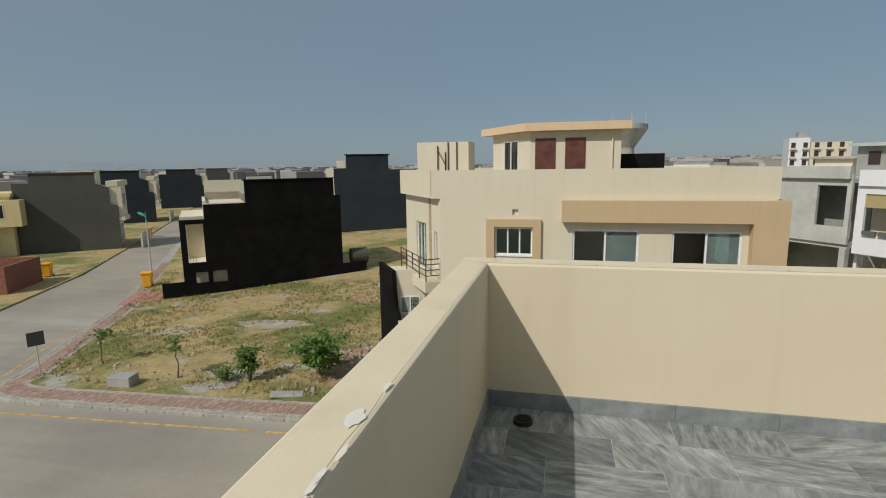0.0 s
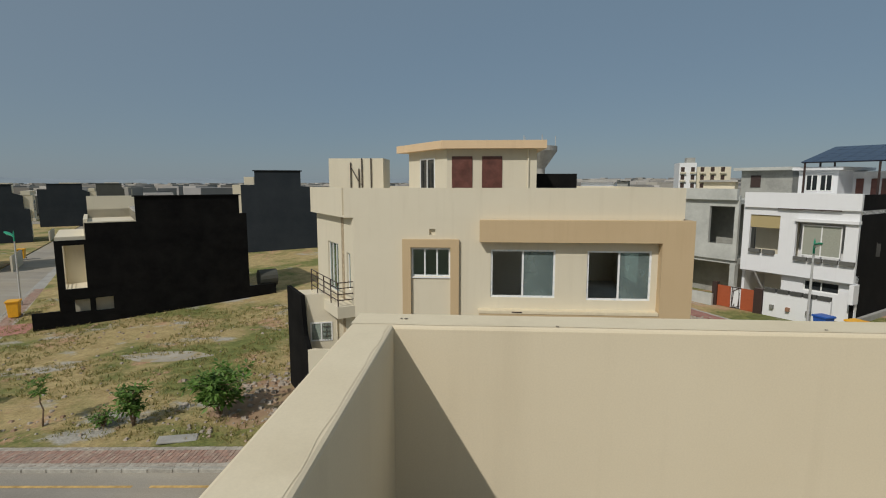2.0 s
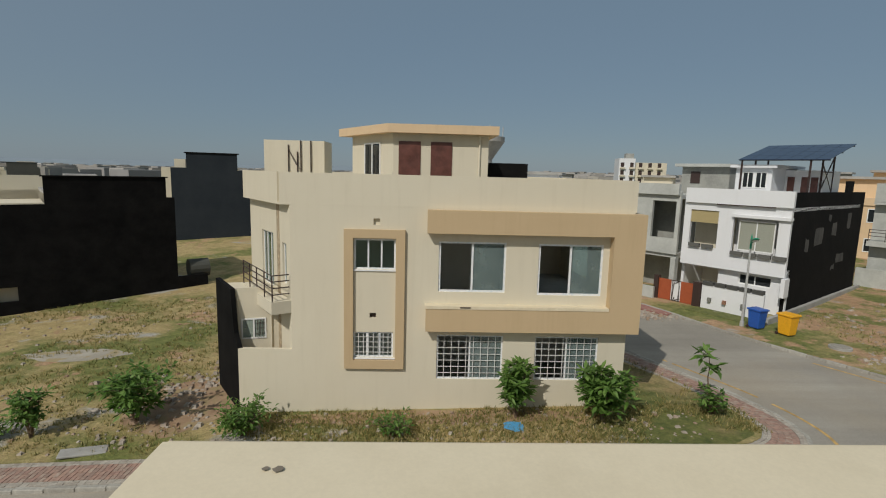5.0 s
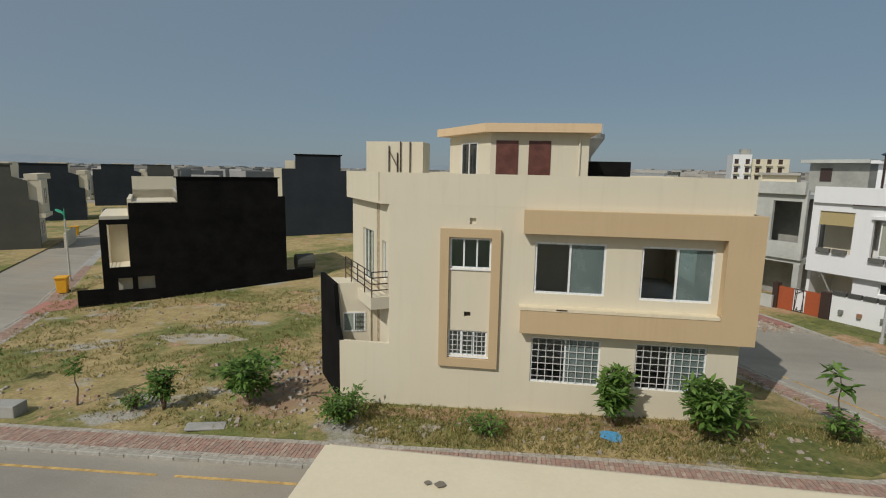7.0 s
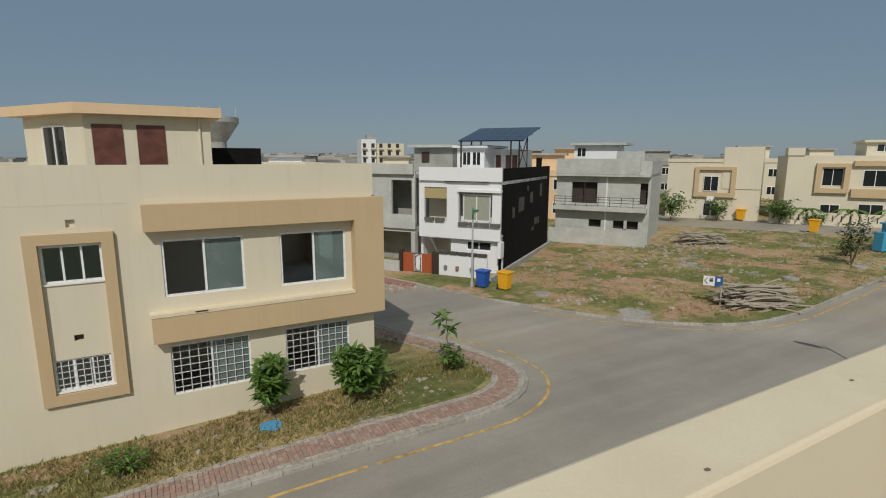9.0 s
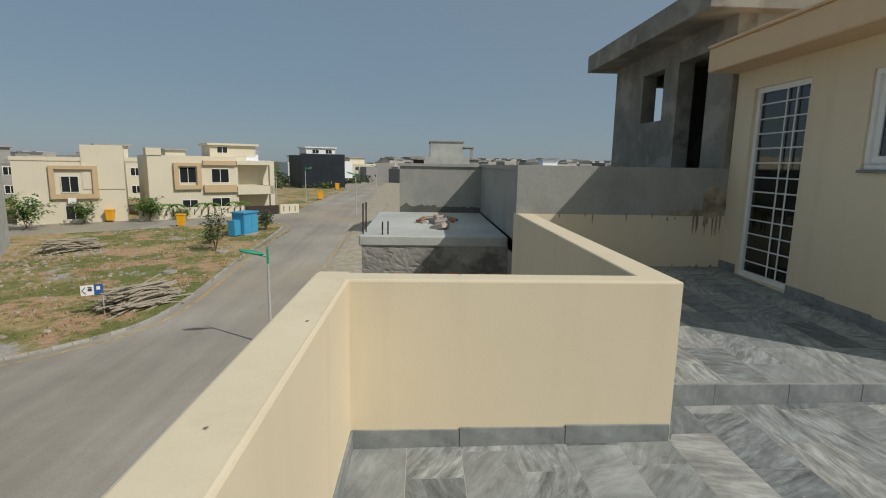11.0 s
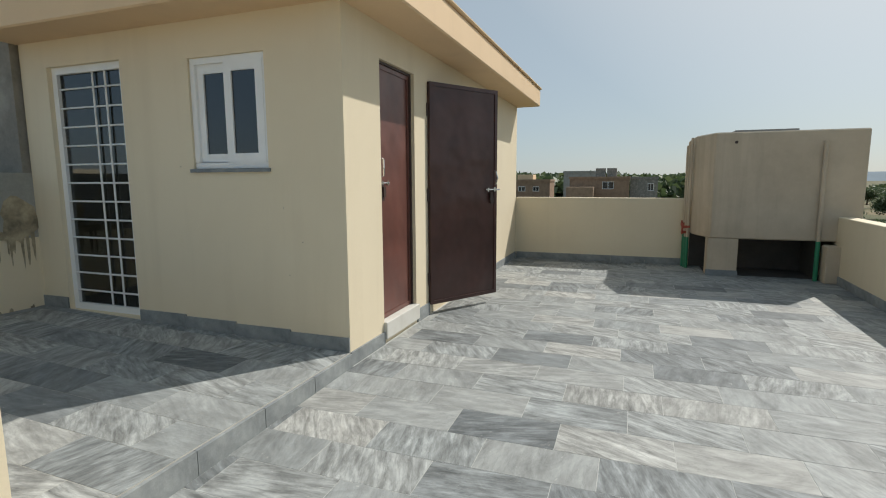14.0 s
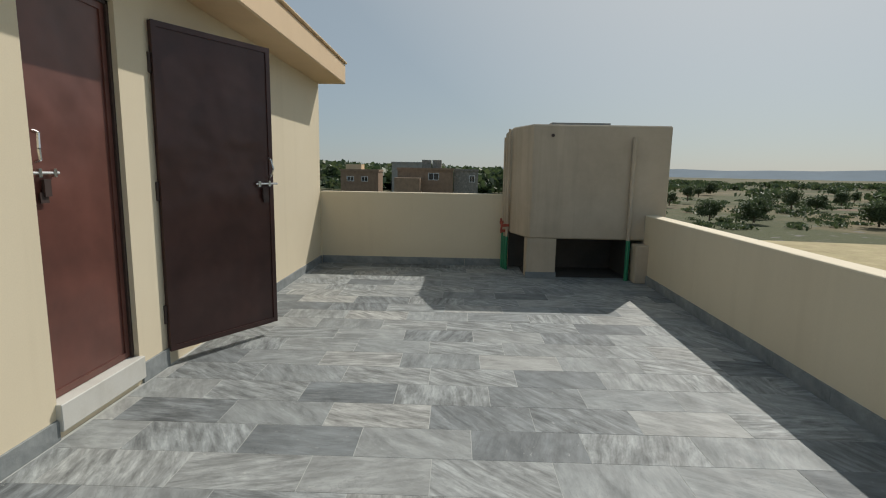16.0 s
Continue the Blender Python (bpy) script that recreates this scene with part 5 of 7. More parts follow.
# yard front: planted wall and gate
h.box("yard_wall", WHITE, 2.9, 6.9, -2.6, -2.4, B0, -6.1, "white yard wall with hanging pots")
for i in range(5):
    h.box("planter", plain("dark planter", (0.07, 0.07, 0.065), 0.8), 2.95 + i * 0.8, 3.65 + i * 0.8, -2.65, -2.35, -6.1, -5.85)
for i, x in enumerate((3.4, 4.4, 5.6, 6.3)):
    h.box("pot", plain("pot", (0.3, 0.16, 0.1) if i % 2 else (0.2, 0.2, 0.18), 0.8), x, x + 0.22, -2.8, -2.6, -7.2, -6.95)
h.box("gate_pier", IRON, 2.3, 2.85, -2.7, -2.3, B0, -6.0)
h.box("gate_pier", IRON, -0.7, -0.35, -2.7, -2.3, B0, -6.0)
for a, b in ((-0.35, 0.6), (1.35, 2.3)):
    h.box("gate_leaf", REDGATE, a, b, -2.55, -2.5, -7.75, -6.2, "rust red steel gate leaf")
bm = bmesh.new()
random.seed(5)
for i in range(9):
    p0 = (random.uniform(0.6, 1.35), -2.52, random.choice((-7.75, -6.2)) - B0)
    p1 = (random.uniform(0.6, 1.35), -2.52, random.uniform(-7.7, -6.25) - B0)
    add_bar(bm, p0, p1, 0.025, 5)
for z in (-7.73, -6.22):
    add_bar(bm, (0.6, -2.52, z - B0), (1.35, -2.52, z - B0), 0.03, 5)
part("gate_lattice", bm, IRON, h.root, "open lattice in the gate")
h.box("gate_backing", WHITE, 0.6, 1.35, -2.48, -2.46, -7.75, -6.2)
drv = h.box("driveway", plain("red paved drive", (0.32, 0.16, 0.13), 0.9, 0, 0.25, 3), -0.8, 2.6, -6.6, -2.5, B0 - 0.2, B0 + 0.3)
h.box("lawn", VERGE, 2.7, 6.9, -4.3, -2.7, B0, B0 + 0.36, "small lawn before the wall")

# unfinished concrete house beside it
h = House("unfinished_house", "unfinished grey concrete house with open window holes", (16.1, 44.4), (20.4, 38.45), -8.1)
h.wall("front_wall", PALECONC, 2.0, 7.25, -0.6, -0.35, -4.6, 0.35, [(5.0, 6.95, -3.4, -0.5)])
h.box("roof_parapet", PALECONC, -4, 7.2, -0.9, -0.6, 0.0, 0.85)
h.box("floor_slab", PALECONC, -4, 7.2, -0.4, 12, -4.9, -4.5)
h.box("roof_slab", PALECONC, -4, 7.2, -0.4, 12, -0.3, 0.0)
h.box("inner_wall", GREYR, -4, 7.2, 2.0, 2.2, -8.1, 0)
h.box("front_wall", PALECONC, -4, 2.0, -0.5, -0.3, -8.1, 0.0)
h.box("pier", PALECONC, 6.8, 7.2, -0.5, 0.0, -8.1, -4.9)
h.box("roof_room", GREYR, 4.0, 8.0, 5.5, 11, 0.0, 2.3)
h.box("roof_room_slab", PALECONC, 3.6, 8.2, 4.9, 11.4, 2.3, 2.55)
# no real hole: a dark box gives the shade of the opening
h.box("roof_room_hole", IRON, 4.8, 5.6, 5.45, 5.5, 0.9, 1.9)
h.box("yard_wall", PALECONC, 5.2, 7.0, -3.0, -2.8, -8.1, -6.9)

# bare grey rendered house beyond the reddish plot
h = House("grey_house", "unfinished grey rendered house with a balcony rail", (39.5, 43.3), (44.8, 35.0), -8.2)
B0 = h.base
h.wall("front_wall", PALECONC, 0.3, 10.0, 0, 0.25, -8.2, -0.4, [(2.0, 4.7, -3.6, -1.35), (9.0, 9.75, -3.5, -1.35), (3.95, 5.25, -6.1, -5.3), (6.5, 9.0, -6.15, -5.3)])
h.box("parapet", PALECONC, 0.4, 8.9, -0.7, -0.45, -0.5, 1.12)
h.box("parapet", PALECONC, 8.9, 10.0, 0.0, 0.25, -0.4, 0.9)
h.box("roof_slab", PALECONC, 0.4, 10, -0.7, 9, -0.7, -0.45)
h.box("yard_wall", PALECONC, 0, 10, -1.6, -1.4, -8.2, -6.2)
h.box("balcony_slab", PALECONC, 0.3, 9.8, -1.0, 0.0, -4.3, -3.85)
h.box("side_wall", PALECONC, 9.8, 10.0, 0.25, 10, -8.2, 0.9)
h.box("side_wall", PALECONC, 0.3, 0.5, 0.25, 10, -8.2, 0.0)
# shade of the unlit rooms is put into this panel's dark colour
h.box("inner", plain("dark interior", (0.05, 0.035, 0.03), 0.8), 0.5, 9.8, 0.6, 0.7, -8.2, -0.7)
h.box("mullion", IRON, 3.3, 3.4, 0.05, 0.1, -3.6, -1.35)
h.box("downpipe", UPVC, 5.6, 5.75, -0.08, 0.0, -8, -0.8)
h.box("pier", PALECONC, 7.6, 7.9, -0.1, 0, -6.15, -5.0)
h.box("roof_room", WHITE, 1.7, 6.2, 1.5, 6, 0.0, 2.55)
h.box("roof_room_slab", PALECONC, 1.4, 7.2, 0.9, 6.4, 2.55, 2.8)
h.box("roof_wall", PALECONC, 6.2, 9.0, 1.5, 1.7, 0.0, 1.9)
h.win(2.0, 3.0, 1.3, 2.3, y=1.46)
bm = bmesh.new()
for z in (-3.4, -3.1, -2.85):
    add_bar(bm, (0.4, -0.95, z - B0), (9.7, -0.95, z - B0), 0.03, 5)
for i in range(9):
    add_bar(bm, (0.4 + i * 1.16, -0.95, -3.85 - B0), (0.4 + i * 1.16, -0.95, -2.8 - B0), 0.03, 5)
part("railing", bm, IRON, h.root, "thin dark balcony railing")

# two finished cream houses on the far street
h = House("cream_house", "finished cream house with a framed upper window", (66.8, 49.9), (72.4, 39.4), -8.0)
h.box("body", CREAM_N, 0.2, 12, 0, 12, -8.0, 0.1)
h.box("parapet", CREAM_N, 0.1, 7.4, -0.1, 0.2, 0.1, 0.6)
h.box("tower", CREAM_N, 7.3, 12.0, -0.1, 4, -3.5, 2.2)
for x0, x1, z0, z1 in ((3.85, 9.0, -0.95, -0.5), (3.85, 9.0, -4.7, -4.1), (3.85, 4.4, -4.1, -0.95), (8.4, 9.0, -4.1, -0.95)):
    h.box("window_surround", TAN, x0, x1, -0.4, -0.1, z0, z1)
h.win(5.0, 6.9, -3.9, -1.8, y=-0.14)
h.win(5.2, 7.2, -7.4, -5.6, y=-0.05)
for x in (1.6, 5.6):
    h.box("cooling_unit", UPVC, x, x + 0.9, -0.45, 0, -5.3, -4.6)
h = House("cream_house", "large cream house with balcony and slotted yard wall", (75, 37.8), (84.9, 22.8), -8.0)
h.box("body", CREAM_N, 0.2, 12.2, 0, 12, -8.0, 0.9)
h.box("corner", CREAM_N, 0.1, 2.0, -0.15, 3, 0.9, 1.9)
h.box("body", CREAM_N, 12.2, 17.6, 2.6, 12, -8.0, 0.2)
h.box("balcony_roof", CREAM_N, 12.0, 17.6, -0.4, 2.6, -0.3, 0.3)
h.box("balcony_floor", CREAM_N, 12.0, 17.6, -0.4, 2.6, -4.8, -3.5)
h.box("balcony_pier", CREAM_N, 16.9, 17.6, -0.4, 0.4, -8.0, -0.3)
for x0, x1, z0, z1 in ((3.4, 7.0, 0.0 - 0.6, -0.1), (3.4, 7.0, -3.9, -3.3), (3.4, 4.0, -3.3, -0.6), (6.4, 7.0, -3.3, -0.6), (7.3, 11.9, -0.4, 0.25), (7.3, 11.9, -4.4, -3.3)):
    h.box("window_surround", TAN, x0, x1, -0.45, 0, z0, z1)
h.win(4.15, 6.35, -3.0, -0.7, y=-0.06)
h.win(8.4, 10.9, -3.0, -0.9, y=-0.06)
h.win(4.3, 6.4, -7.0, -5.4, y=-0.06)
h.win(8.3, 10.9, -7.0, -5.2, y=-0.06)
h.box("roof_room", CREAM_N, 9, 15.8, 3, 9, 0.9, 2.6)
h.box("roof_room_slab", CREAM_N, 8.6, 16.2, 2.5, 9.3, 2.6, 2.9)
h.win(10, 11.6, 1.4, 2.4, y=2.95)
for a, b in ((-1.5, 12.2), (17.6, 20.6)):
    h.box("yard_wall", CREAM_N, a, b, -2.7, -2.5, -8.0, -6.3)
    n = int((b - a) / 0.9)
    for i in range(n):
        # dark bars set in the wall supply the shade of its slots
        h.box("yard_wall_slot", IRON, a + 0.5 + i * 0.9, a + 0.62 + i * 0.9, -2.71, -2.6, -7.4, -6.6)
h.box("gate", IRON, 12.4, 17.4, -2.6, -2.5, -8.0, -6.4)

h = House("far_house", "house with a blank black side wall beside the road", (152.5, 33.4), (159.1, 22.3), -8.0)
h.box("side_wall", DKBLUE, -0.9, 12.4, 0, 0.3, -8, 2.0)
h.box("body", DKOLIVE, -0.7, 12.3, 0.3, 12, -8, 1.6)
h.box("roof_room", WHITE, 1.2, 10, 1.5, 8, 1.6, 3.7)
h.box("roof_room_slab", WHITE, 0.8, 10.4, 1.0, 8.4, 3.7, 4.0)
h.box("front", WHITE, 12.4, 15, 0.3, 9, -5, 0.0)
h.win(3, 5, 2.1, 3.3, y=1.46)
h.win(7, 9, 2.1, 3.3, y=1.46)


# smaller houses further off
def far_house(x, y, rz, w, d, hgt, mat, label, room=True):
    e = thing("distant_house", label, "house", pose(x, y, gz(x) - 0.2, 0, 0, rz))
    boxpart("body", e, mat, 0, w, 0, d, 0, hgt)
    boxpart("parapet", e, mat, -0.15, w + 0.15, -0.15, d + 0.1, hgt, hgt + 0.8)
    if room:
        boxpart("roof_room", e, mat, w * 0.25, w * 0.75, d * 0.3, d * 0.8, hgt + 0.8, hgt + 3.0)
        boxpart("roof_room_slab", e, CONC, w * 0.2, w * 0.8, d * 0.25, d * 0.85, hgt + 3.0, hgt + 3.3)
    for z in (1.2, 4.6):
        for k in range(max(2, int(w / 3.4))):
            x0 = 0.8 + k * 3.3
            if x0 + 1.8 < w:
                window(e, x0, x0 + 1.7, z, z + 1.6, -0.06, UPVC, DARKGLASS, 0.1, 1)
                window(e, x0, x0 + 1.7, z, z + 1.6, d + 0.02, UPVC, DARKGLASS, 0.1, 1)
    return e


random.seed(11)
spots = [(100, 62, -55, CREAM_N), (124, 47, -55, CREAM_N), (124, 60, -50, CREAM_N), (95, 82, -50, GREYR), (140, 48, -60, WHITE), (60, 70, -45, PEACH), (46, 62, -45, PEACH), (30, 75, -30, CREAM_N), (12, 72, -20, WHITE), (70, 95, -45, GREYR), (-4, 90, 10, CREAM_N), (20, 100, -20, GREYR),
         (-45, 105, 40, CREAM_N), (-60, 130, 40, WHITE), (-15, 110, 20, WHITE), (215, -6, 95, WHITE), (190, -22, 95, GREYR), (170, -44, 90, WHITE), (210, 30, -60, CREAM_N), (200, 50, -60, WHITE), (180, 70, -60, GREYR)]
for x, y, rz, mt in spots:
    far_house(x, y, rz, random.uniform(8, 13), random.uniform(9, 14), random.uniform(6.4, 7.4), mt, {CREAM_N: "distant cream two-storey house", WHITE: "distant white two-storey house", GREYR: "distant unfinished grey house", PEACH: "distant peach two-storey house"}[mt])

# pale unfinished block beyond the next-door roof
e = thing("distant_house", "distant pale unfinished house with open frame", "house", pose(60, 0.5, -8.1, 0, 0, -90))
boxpart("body", e, PALECONC, 1.2, 6.2, 0, 9, 0, 10.2)
boxpart("upper", e, PALECONC, 1.8, 5.5, 0.2, 7, 10.2, 11.8)
boxpart("upper_slab", e, CONC, 1.7, 5.6, 0.1, 7.2, 11.8, 11.95)
boxpart("frame_slab", e, CONC, -0.4, 1.2, 0, 6, 9.9, 10.2)
boxpart("frame_post", e, CONC, -0.4, -0.15, 0.1, 0.4, 0, 9.9)
boxpart("side_slab", e, CONC, 5.5, 6.7, 0.1, 5, 11.2, 11.35)
boxpart("side_post", e, CONC, 6.3, 6.6, 0.2, 0.5, 10.2, 11.2)
# dark panel in the frame, coloured as the shade within it
boxpart("opening", e, IRON, -0.1, 1.1, 0.5, 0.6, 8.4, 9.8)
# pale apartment block far off
e = thing("apartment_block", "distant pale unfinished apartment block with balconies", "apartment building", pose(76, 200, -8, 0, 0, -10))
boxpart("wall", e, WHITE, 0, 6, 0, 10, 0, 16.5)
boxpart("wall", e, CREAM_N, 6, 18, 1, 12, 0, 15.0)
for fl in range(5):
    for k in range(5):
        # solid dark boxes carry the shade of the balcony openings
        boxpart("balcony_hole", e, IRON, 0.6 + k * 3.5, 1.9 + k * 3.5, -0.05 if k < 2 else 0.95, 1.05, 1.2 + fl * 3.0, 2.9 + fl * 3.0)
        boxpart("balcony", e, CREAM_N, 0.3 + k * 3.5, 2.2 + k * 3.5, -0.9 if k < 2 else 0.1, 1.0, 0.5 + fl * 3.0, 1.1 + fl * 3.0)
boxpart("stair_head", e, GREYR, 3, 6, 3, 7, 16.5, 18.5)
# concrete water tower behind the corner house
e = thing("water_tower", "distant round concrete water tower with aerials", "water tower", pose(9.6, 80, -9.2))
bm = bmesh.new()
add_bar(bm, (0, 0, 0), (0, 0, 13.5), 1.1, 20)
add_bar(bm, (0, 0, 12.6), (0, 0, 15.3), 1.1, 24, 2.9)
add_bar(bm, (0, 0, 15.3), (0, 0, 16.0), 2.9, 24)
part("bowl", bm, CONC, e)
for k in range(5):
    bm = bmesh.new()
    add_bar(bm, (math.cos(k * 1.2) * 2.6, math.sin(k * 1.2) * 2.6, 16), (math.cos(k * 1.2) * 2.6, math.sin(k * 1.2) * 2.6, 17.6), 0.07, 5)
    part("aerial", bm, GALV, e)


# ---------------- unfinished grey house next door ----------------
gh = thing("grey_neighbour_house", "unfinished grey house next door with bare concrete and exposed brick", "house")
boxpart("parapet", gh, GREYR, 7.6, 7.76, -3.6, -1.1, P, 1.37, "bare grey cement parapet")
boxpart("party_wall", gh, CREAM, 7.6, 7.75, -3.6, -1.1, -0.03, P - 0.002, "cream-painted lower half of the party wall")
boxpart("parapet", gh, GREYR, 7.762, 13.2, -1.5, -1.32, -0.2, 1.3)
boxpart("parapet", gh, GREYR, 13.2, 13.36, -1.32, 0.5, -0.2, 1.3)
boxpart("coping", gh, CONC, 13.16, 13.42, -1.5, 0.54, 1.3, 1.36)
boxpart("coping", gh, CONC, 7.78, 13.16, -1.53, -1.29, 1.3, 1.36)
DAMPC = concrete("damp dark concrete", (0.09, 0.09, 0.08), (0.16, 0.155, 0.14))
bm = bmesh.new()
tops = [(-1.31 + 1.8 * i / 26, 0.4 + 0.17 * abs(noise.noise((i * 0.23, 2.0, 1.0))) + 0.05 * noise.noise((i * 1.1, 0, 3))) for i in range(27)]
for (y0, z0), (y1, z1) in zip(tops, tops[1:]):
    bm.faces.new([bm.verts.new(v) for v in ((13.197, y0, 0.27), (13.197, y0, z0), (13.197, y1, z1), (13.197, y1, 0.27))])
part("damp_band", bm, DAMPC, gh, "dark damp band at the wall foot")
bm = bmesh.new()
add_box(bm, 9.35, 13.2, -1.32, 0.95, 0.12, 0.28)
soften(bm, 0.02, 1)
part("canopy_slab", bm, PALECONC, gh, "pale concrete slab")
# rough beam edge: bumpy, honeycombed concrete
bm = bmesh.new()
nx_, nz_ = 60, 14
gv = [[bm.verts.new((9.375 + 0.007 * noise.noise((i * 1.3, k * 1.5, 5.0)) + 0.03 * max(0.0, noise.noise((i * 0.3, k * 0.5, 9.0)) - 0.15), -1.32 + 2.23 * i / nx_, -0.3 + 0.43 * k / nz_ + (0.05 * noise.noise((i * 0.35, 0, 2)) if k == 0 else 0))) for i in range(nx_ + 1)] for k in range(nz_ + 1)]
for k in range(nz_):
    for i in range(nx_):
        bm.faces.new((gv[k][i], gv[k][i + 1], gv[k + 1][i + 1], gv[k + 1][i]))
part("beam_face", bm, ROUGHC, gh, "rough honeycombed concrete beam")
boxpart("beam", gh, CONC, 9.43, 9.66, -1.32, 0.91, -0.25, 0.12, "rough stained concrete beam")
boxpart("column", gh, ROUGHC, 9.37, 9.7, 0.6, 0.91, -8.3, -0.25, "rough concrete corner column")
boxpart("body", gh, DKCONC, 9.48, 13.3, -9.0, 0.6, -8.3, -0.3)
boxpart("body", gh, GREYR, 7.762, 9.42, -9.0, -1.325, -8.3, 0.25)
bwall = new("brick_wall")
bwall.parent = gh
bm = bmesh.new()
add_box(bm, 9.4, 9.47, -1.32, 0.62, -2.7, -0.27)
part("mortar", bm, CONC, bwall)
bm = bmesh.new()
add_box(bm, -0.025, 0.0, 0.006, 0.222, 0.005, 0.072)
soften(bm, 0.004, 1)
brick_me = mesh_of("brick", bm, BRICK)
random.seed(3)
for r in range(14):
    for k in range(10):
        y = -1.32 + k * 0.228 - (0.114 if r % 2 else 0)
        if y < -1.45 or y + 0.22 > 0.6:
            continue
        ob = new("brick", brick_me)
        ob.parent = bwall
        ob.matrix_basis = pose(9.4 + random.uniform(-0.004, 0.008), y, -0.36 - r * 0.077, 0, 0, random.uniform(-2, 2))
groom = new("roof_room")
groom.parent = gh
bm = bmesh.new()
add_wall(bm, 7.62, 11.28, -3.76, -3.54, 0.3, 3.1, [(9.37, 10.1, 2.06, 2.8), (8.16, 8.93, 0.3, 2.8)])
part("wall", bm, DKCONC, groom)
bm = bmesh.new()
add_wall(bm, 0.0, 5.0, 0.0, 0.22, 0.3, 3.1, [(0.12, 0.85, 2.1, 2.8)])
o = part("wall", bm, DKCONC, groom)
o.matrix_basis = pose(11.06, -3.76, 0, 0, 0, -90)
bm = bmesh.new()
add_wall(bm, 0.0, 5.0, 0.0, 0.2, 2.75, 3.1, [])
o = part("wall", bm, GREYR, groom)
o.matrix_basis = pose(7.62, -3.76, 0, 0, 0, -90)
boxpart("wall", groom, DKCONC, 7.62, 11.28, -8.9, -8.7, 0.3, 3.1)
boxpart("wall", groom, DKCONC, 8.96, 9.16, -8.7, -4.6, 0.3, 3.1)
boxpart("floor_slab", groom, CONC, 7.77, 13.2, -8.9, -1.32, 0.1, 0.3)
boxpart("roof", groom, DKCONC, 7.45, 11.65, -9.2, -3.1, 3.1, 3.4, "water-stained concrete roof slab", 0.01)
# damp stains and drips on the party wall
DAMP = plain("damp grey-brown stain", (0.33, 0.28, 0.19), 0.85, 0, 0.5, 9)
random.seed(44)
bm = bmesh.new()


def stain(bm, y, z, ry, rz, seed, x=7.5965):
    x -= 0.00025 * (seed % 40)
    c = bm.verts.new((x, y, z))
    ring = [bm.verts.new((x, y + ry * (1 + 0.6 * noise.noise((math.cos(t) * 2 + seed, math.sin(t) * 2, seed))) * math.cos(t), z + rz * (1 + 0.6 * noise.noise((math.cos(t) * 2, math.sin(t) * 2 + seed, seed))) * math.sin(t))) for t in [2 * math.pi * k / 16 for k in range(16)]]
    for k in range(16):
        bm.faces.new((c, ring[k], ring[(k + 1) % 16]))


stain(bm, -3.45, 0.98, 0.13, 0.2, 30.5)
stain(bm, -3.2, 0.84, 0.3, 0.035, 31.5)
for i in range(20):
    y = random.uniform(-3.58, -1.6) if i > 10 else random.uniform(-3.58, -3.1)
    stain(bm, y, P - random.uniform(0.0, 0.05), random.uniform(0.006, 0.014), random.uniform(0.02, 0.09 if y > -3.1 else 0.3), i)
for i in range(18):
    stain(bm, random.uniform(-3.58, -2.2), 0.12 + random.uniform(0, 0.02), 0.02, random.uniform(0.03, 0.1), i + 40)
bmesh.ops.recalc_face_normals(bm, faces=bm.faces)
tagged(part("damp_stain", bm, DAMP, gh, "dark damp stains and drips"), kind="stuff")
# rubble on the slab
rub = thing("rubble_pile", "small heap of broken bricks and plastic on the slab", "rubble")
random.seed(8)
for i in range(16):
    bm = bmesh.new()
    s = random.uniform(0.05, 0.13)
    add_box(bm, -s, s, -s * 0.6, s * 0.6, -s * 0.4, s * 0.4)
    for v in bm.verts:
        v.co += Vector([random.uniform(-0.3, 0.3) * s for _ in range(3)])
    ob = part("fragment", bm, random.choice((BRICK, STONE, CONC)), rub)
    ob.matrix_basis = pose(11.3 + random.gauss(0, 0.4), -0.3 + random.gauss(0, 0.24), 0.28 + s * 0.35, random.uniform(-20, 20), random.uniform(-20, 20), random.uniform(0, 180))
for x, y in ((9.5, 0.9), (9.75, 0.88), (9.45, 0.6), (9.5, 0.52)):
    bm = bmesh.new()
    add_bar(bm, (x, y, 0.2), (x + 0.02, y, 0.75 if y > 0.7 else 0.48), 0.012, 5)
    part("rebar", bm, IRON, gh, "rusty bar sticking up")


# brick stack on the street before the house next door
stack = thing("brick_stack", "neat stack of new orange bricks beside the street", "brick stack", pose(33.0, 3.9, gz(33) + 0.12, 0, 0, 4))
boxpart("core", stack, plain("inner bricks", (0.4, 0.16, 0.07), 0.9, 0, 0.3, 9), 0.1, 1.3, 0.1, 1.9, 0.0, 1.62)
bm = bmesh.new()
add_box(bm, 0.0, 0.23, 0.004, 0.236, 0.003, 0.117)
stack_me = mesh_of("brick", bm, random_tint("new orange bricks", [(0.52, 0.19, 0.07), (0.6, 0.25, 0.1), (0.45, 0.16, 0.07)], 0.9))
random.seed(17)
for r in range(15):
    spots_ = [(0.0, 0.24 * k) for k in range(8)] + [(0.24 * k, 1.75) for k in range(1, 6)]
    if r == 14:
        spots_ += [(0.24 * k, 0.24 * j) for k in range(1, 6) for j in range(7)]
    for bx, by in spots_:
        ob = new("brick", stack_me)
        ob.parent = stack
        ob.matrix_basis = pose(bx + random.uniform(-0.015, 0.015), by, 0.12 * r, 0, 0, random.uniform(-3, 3))


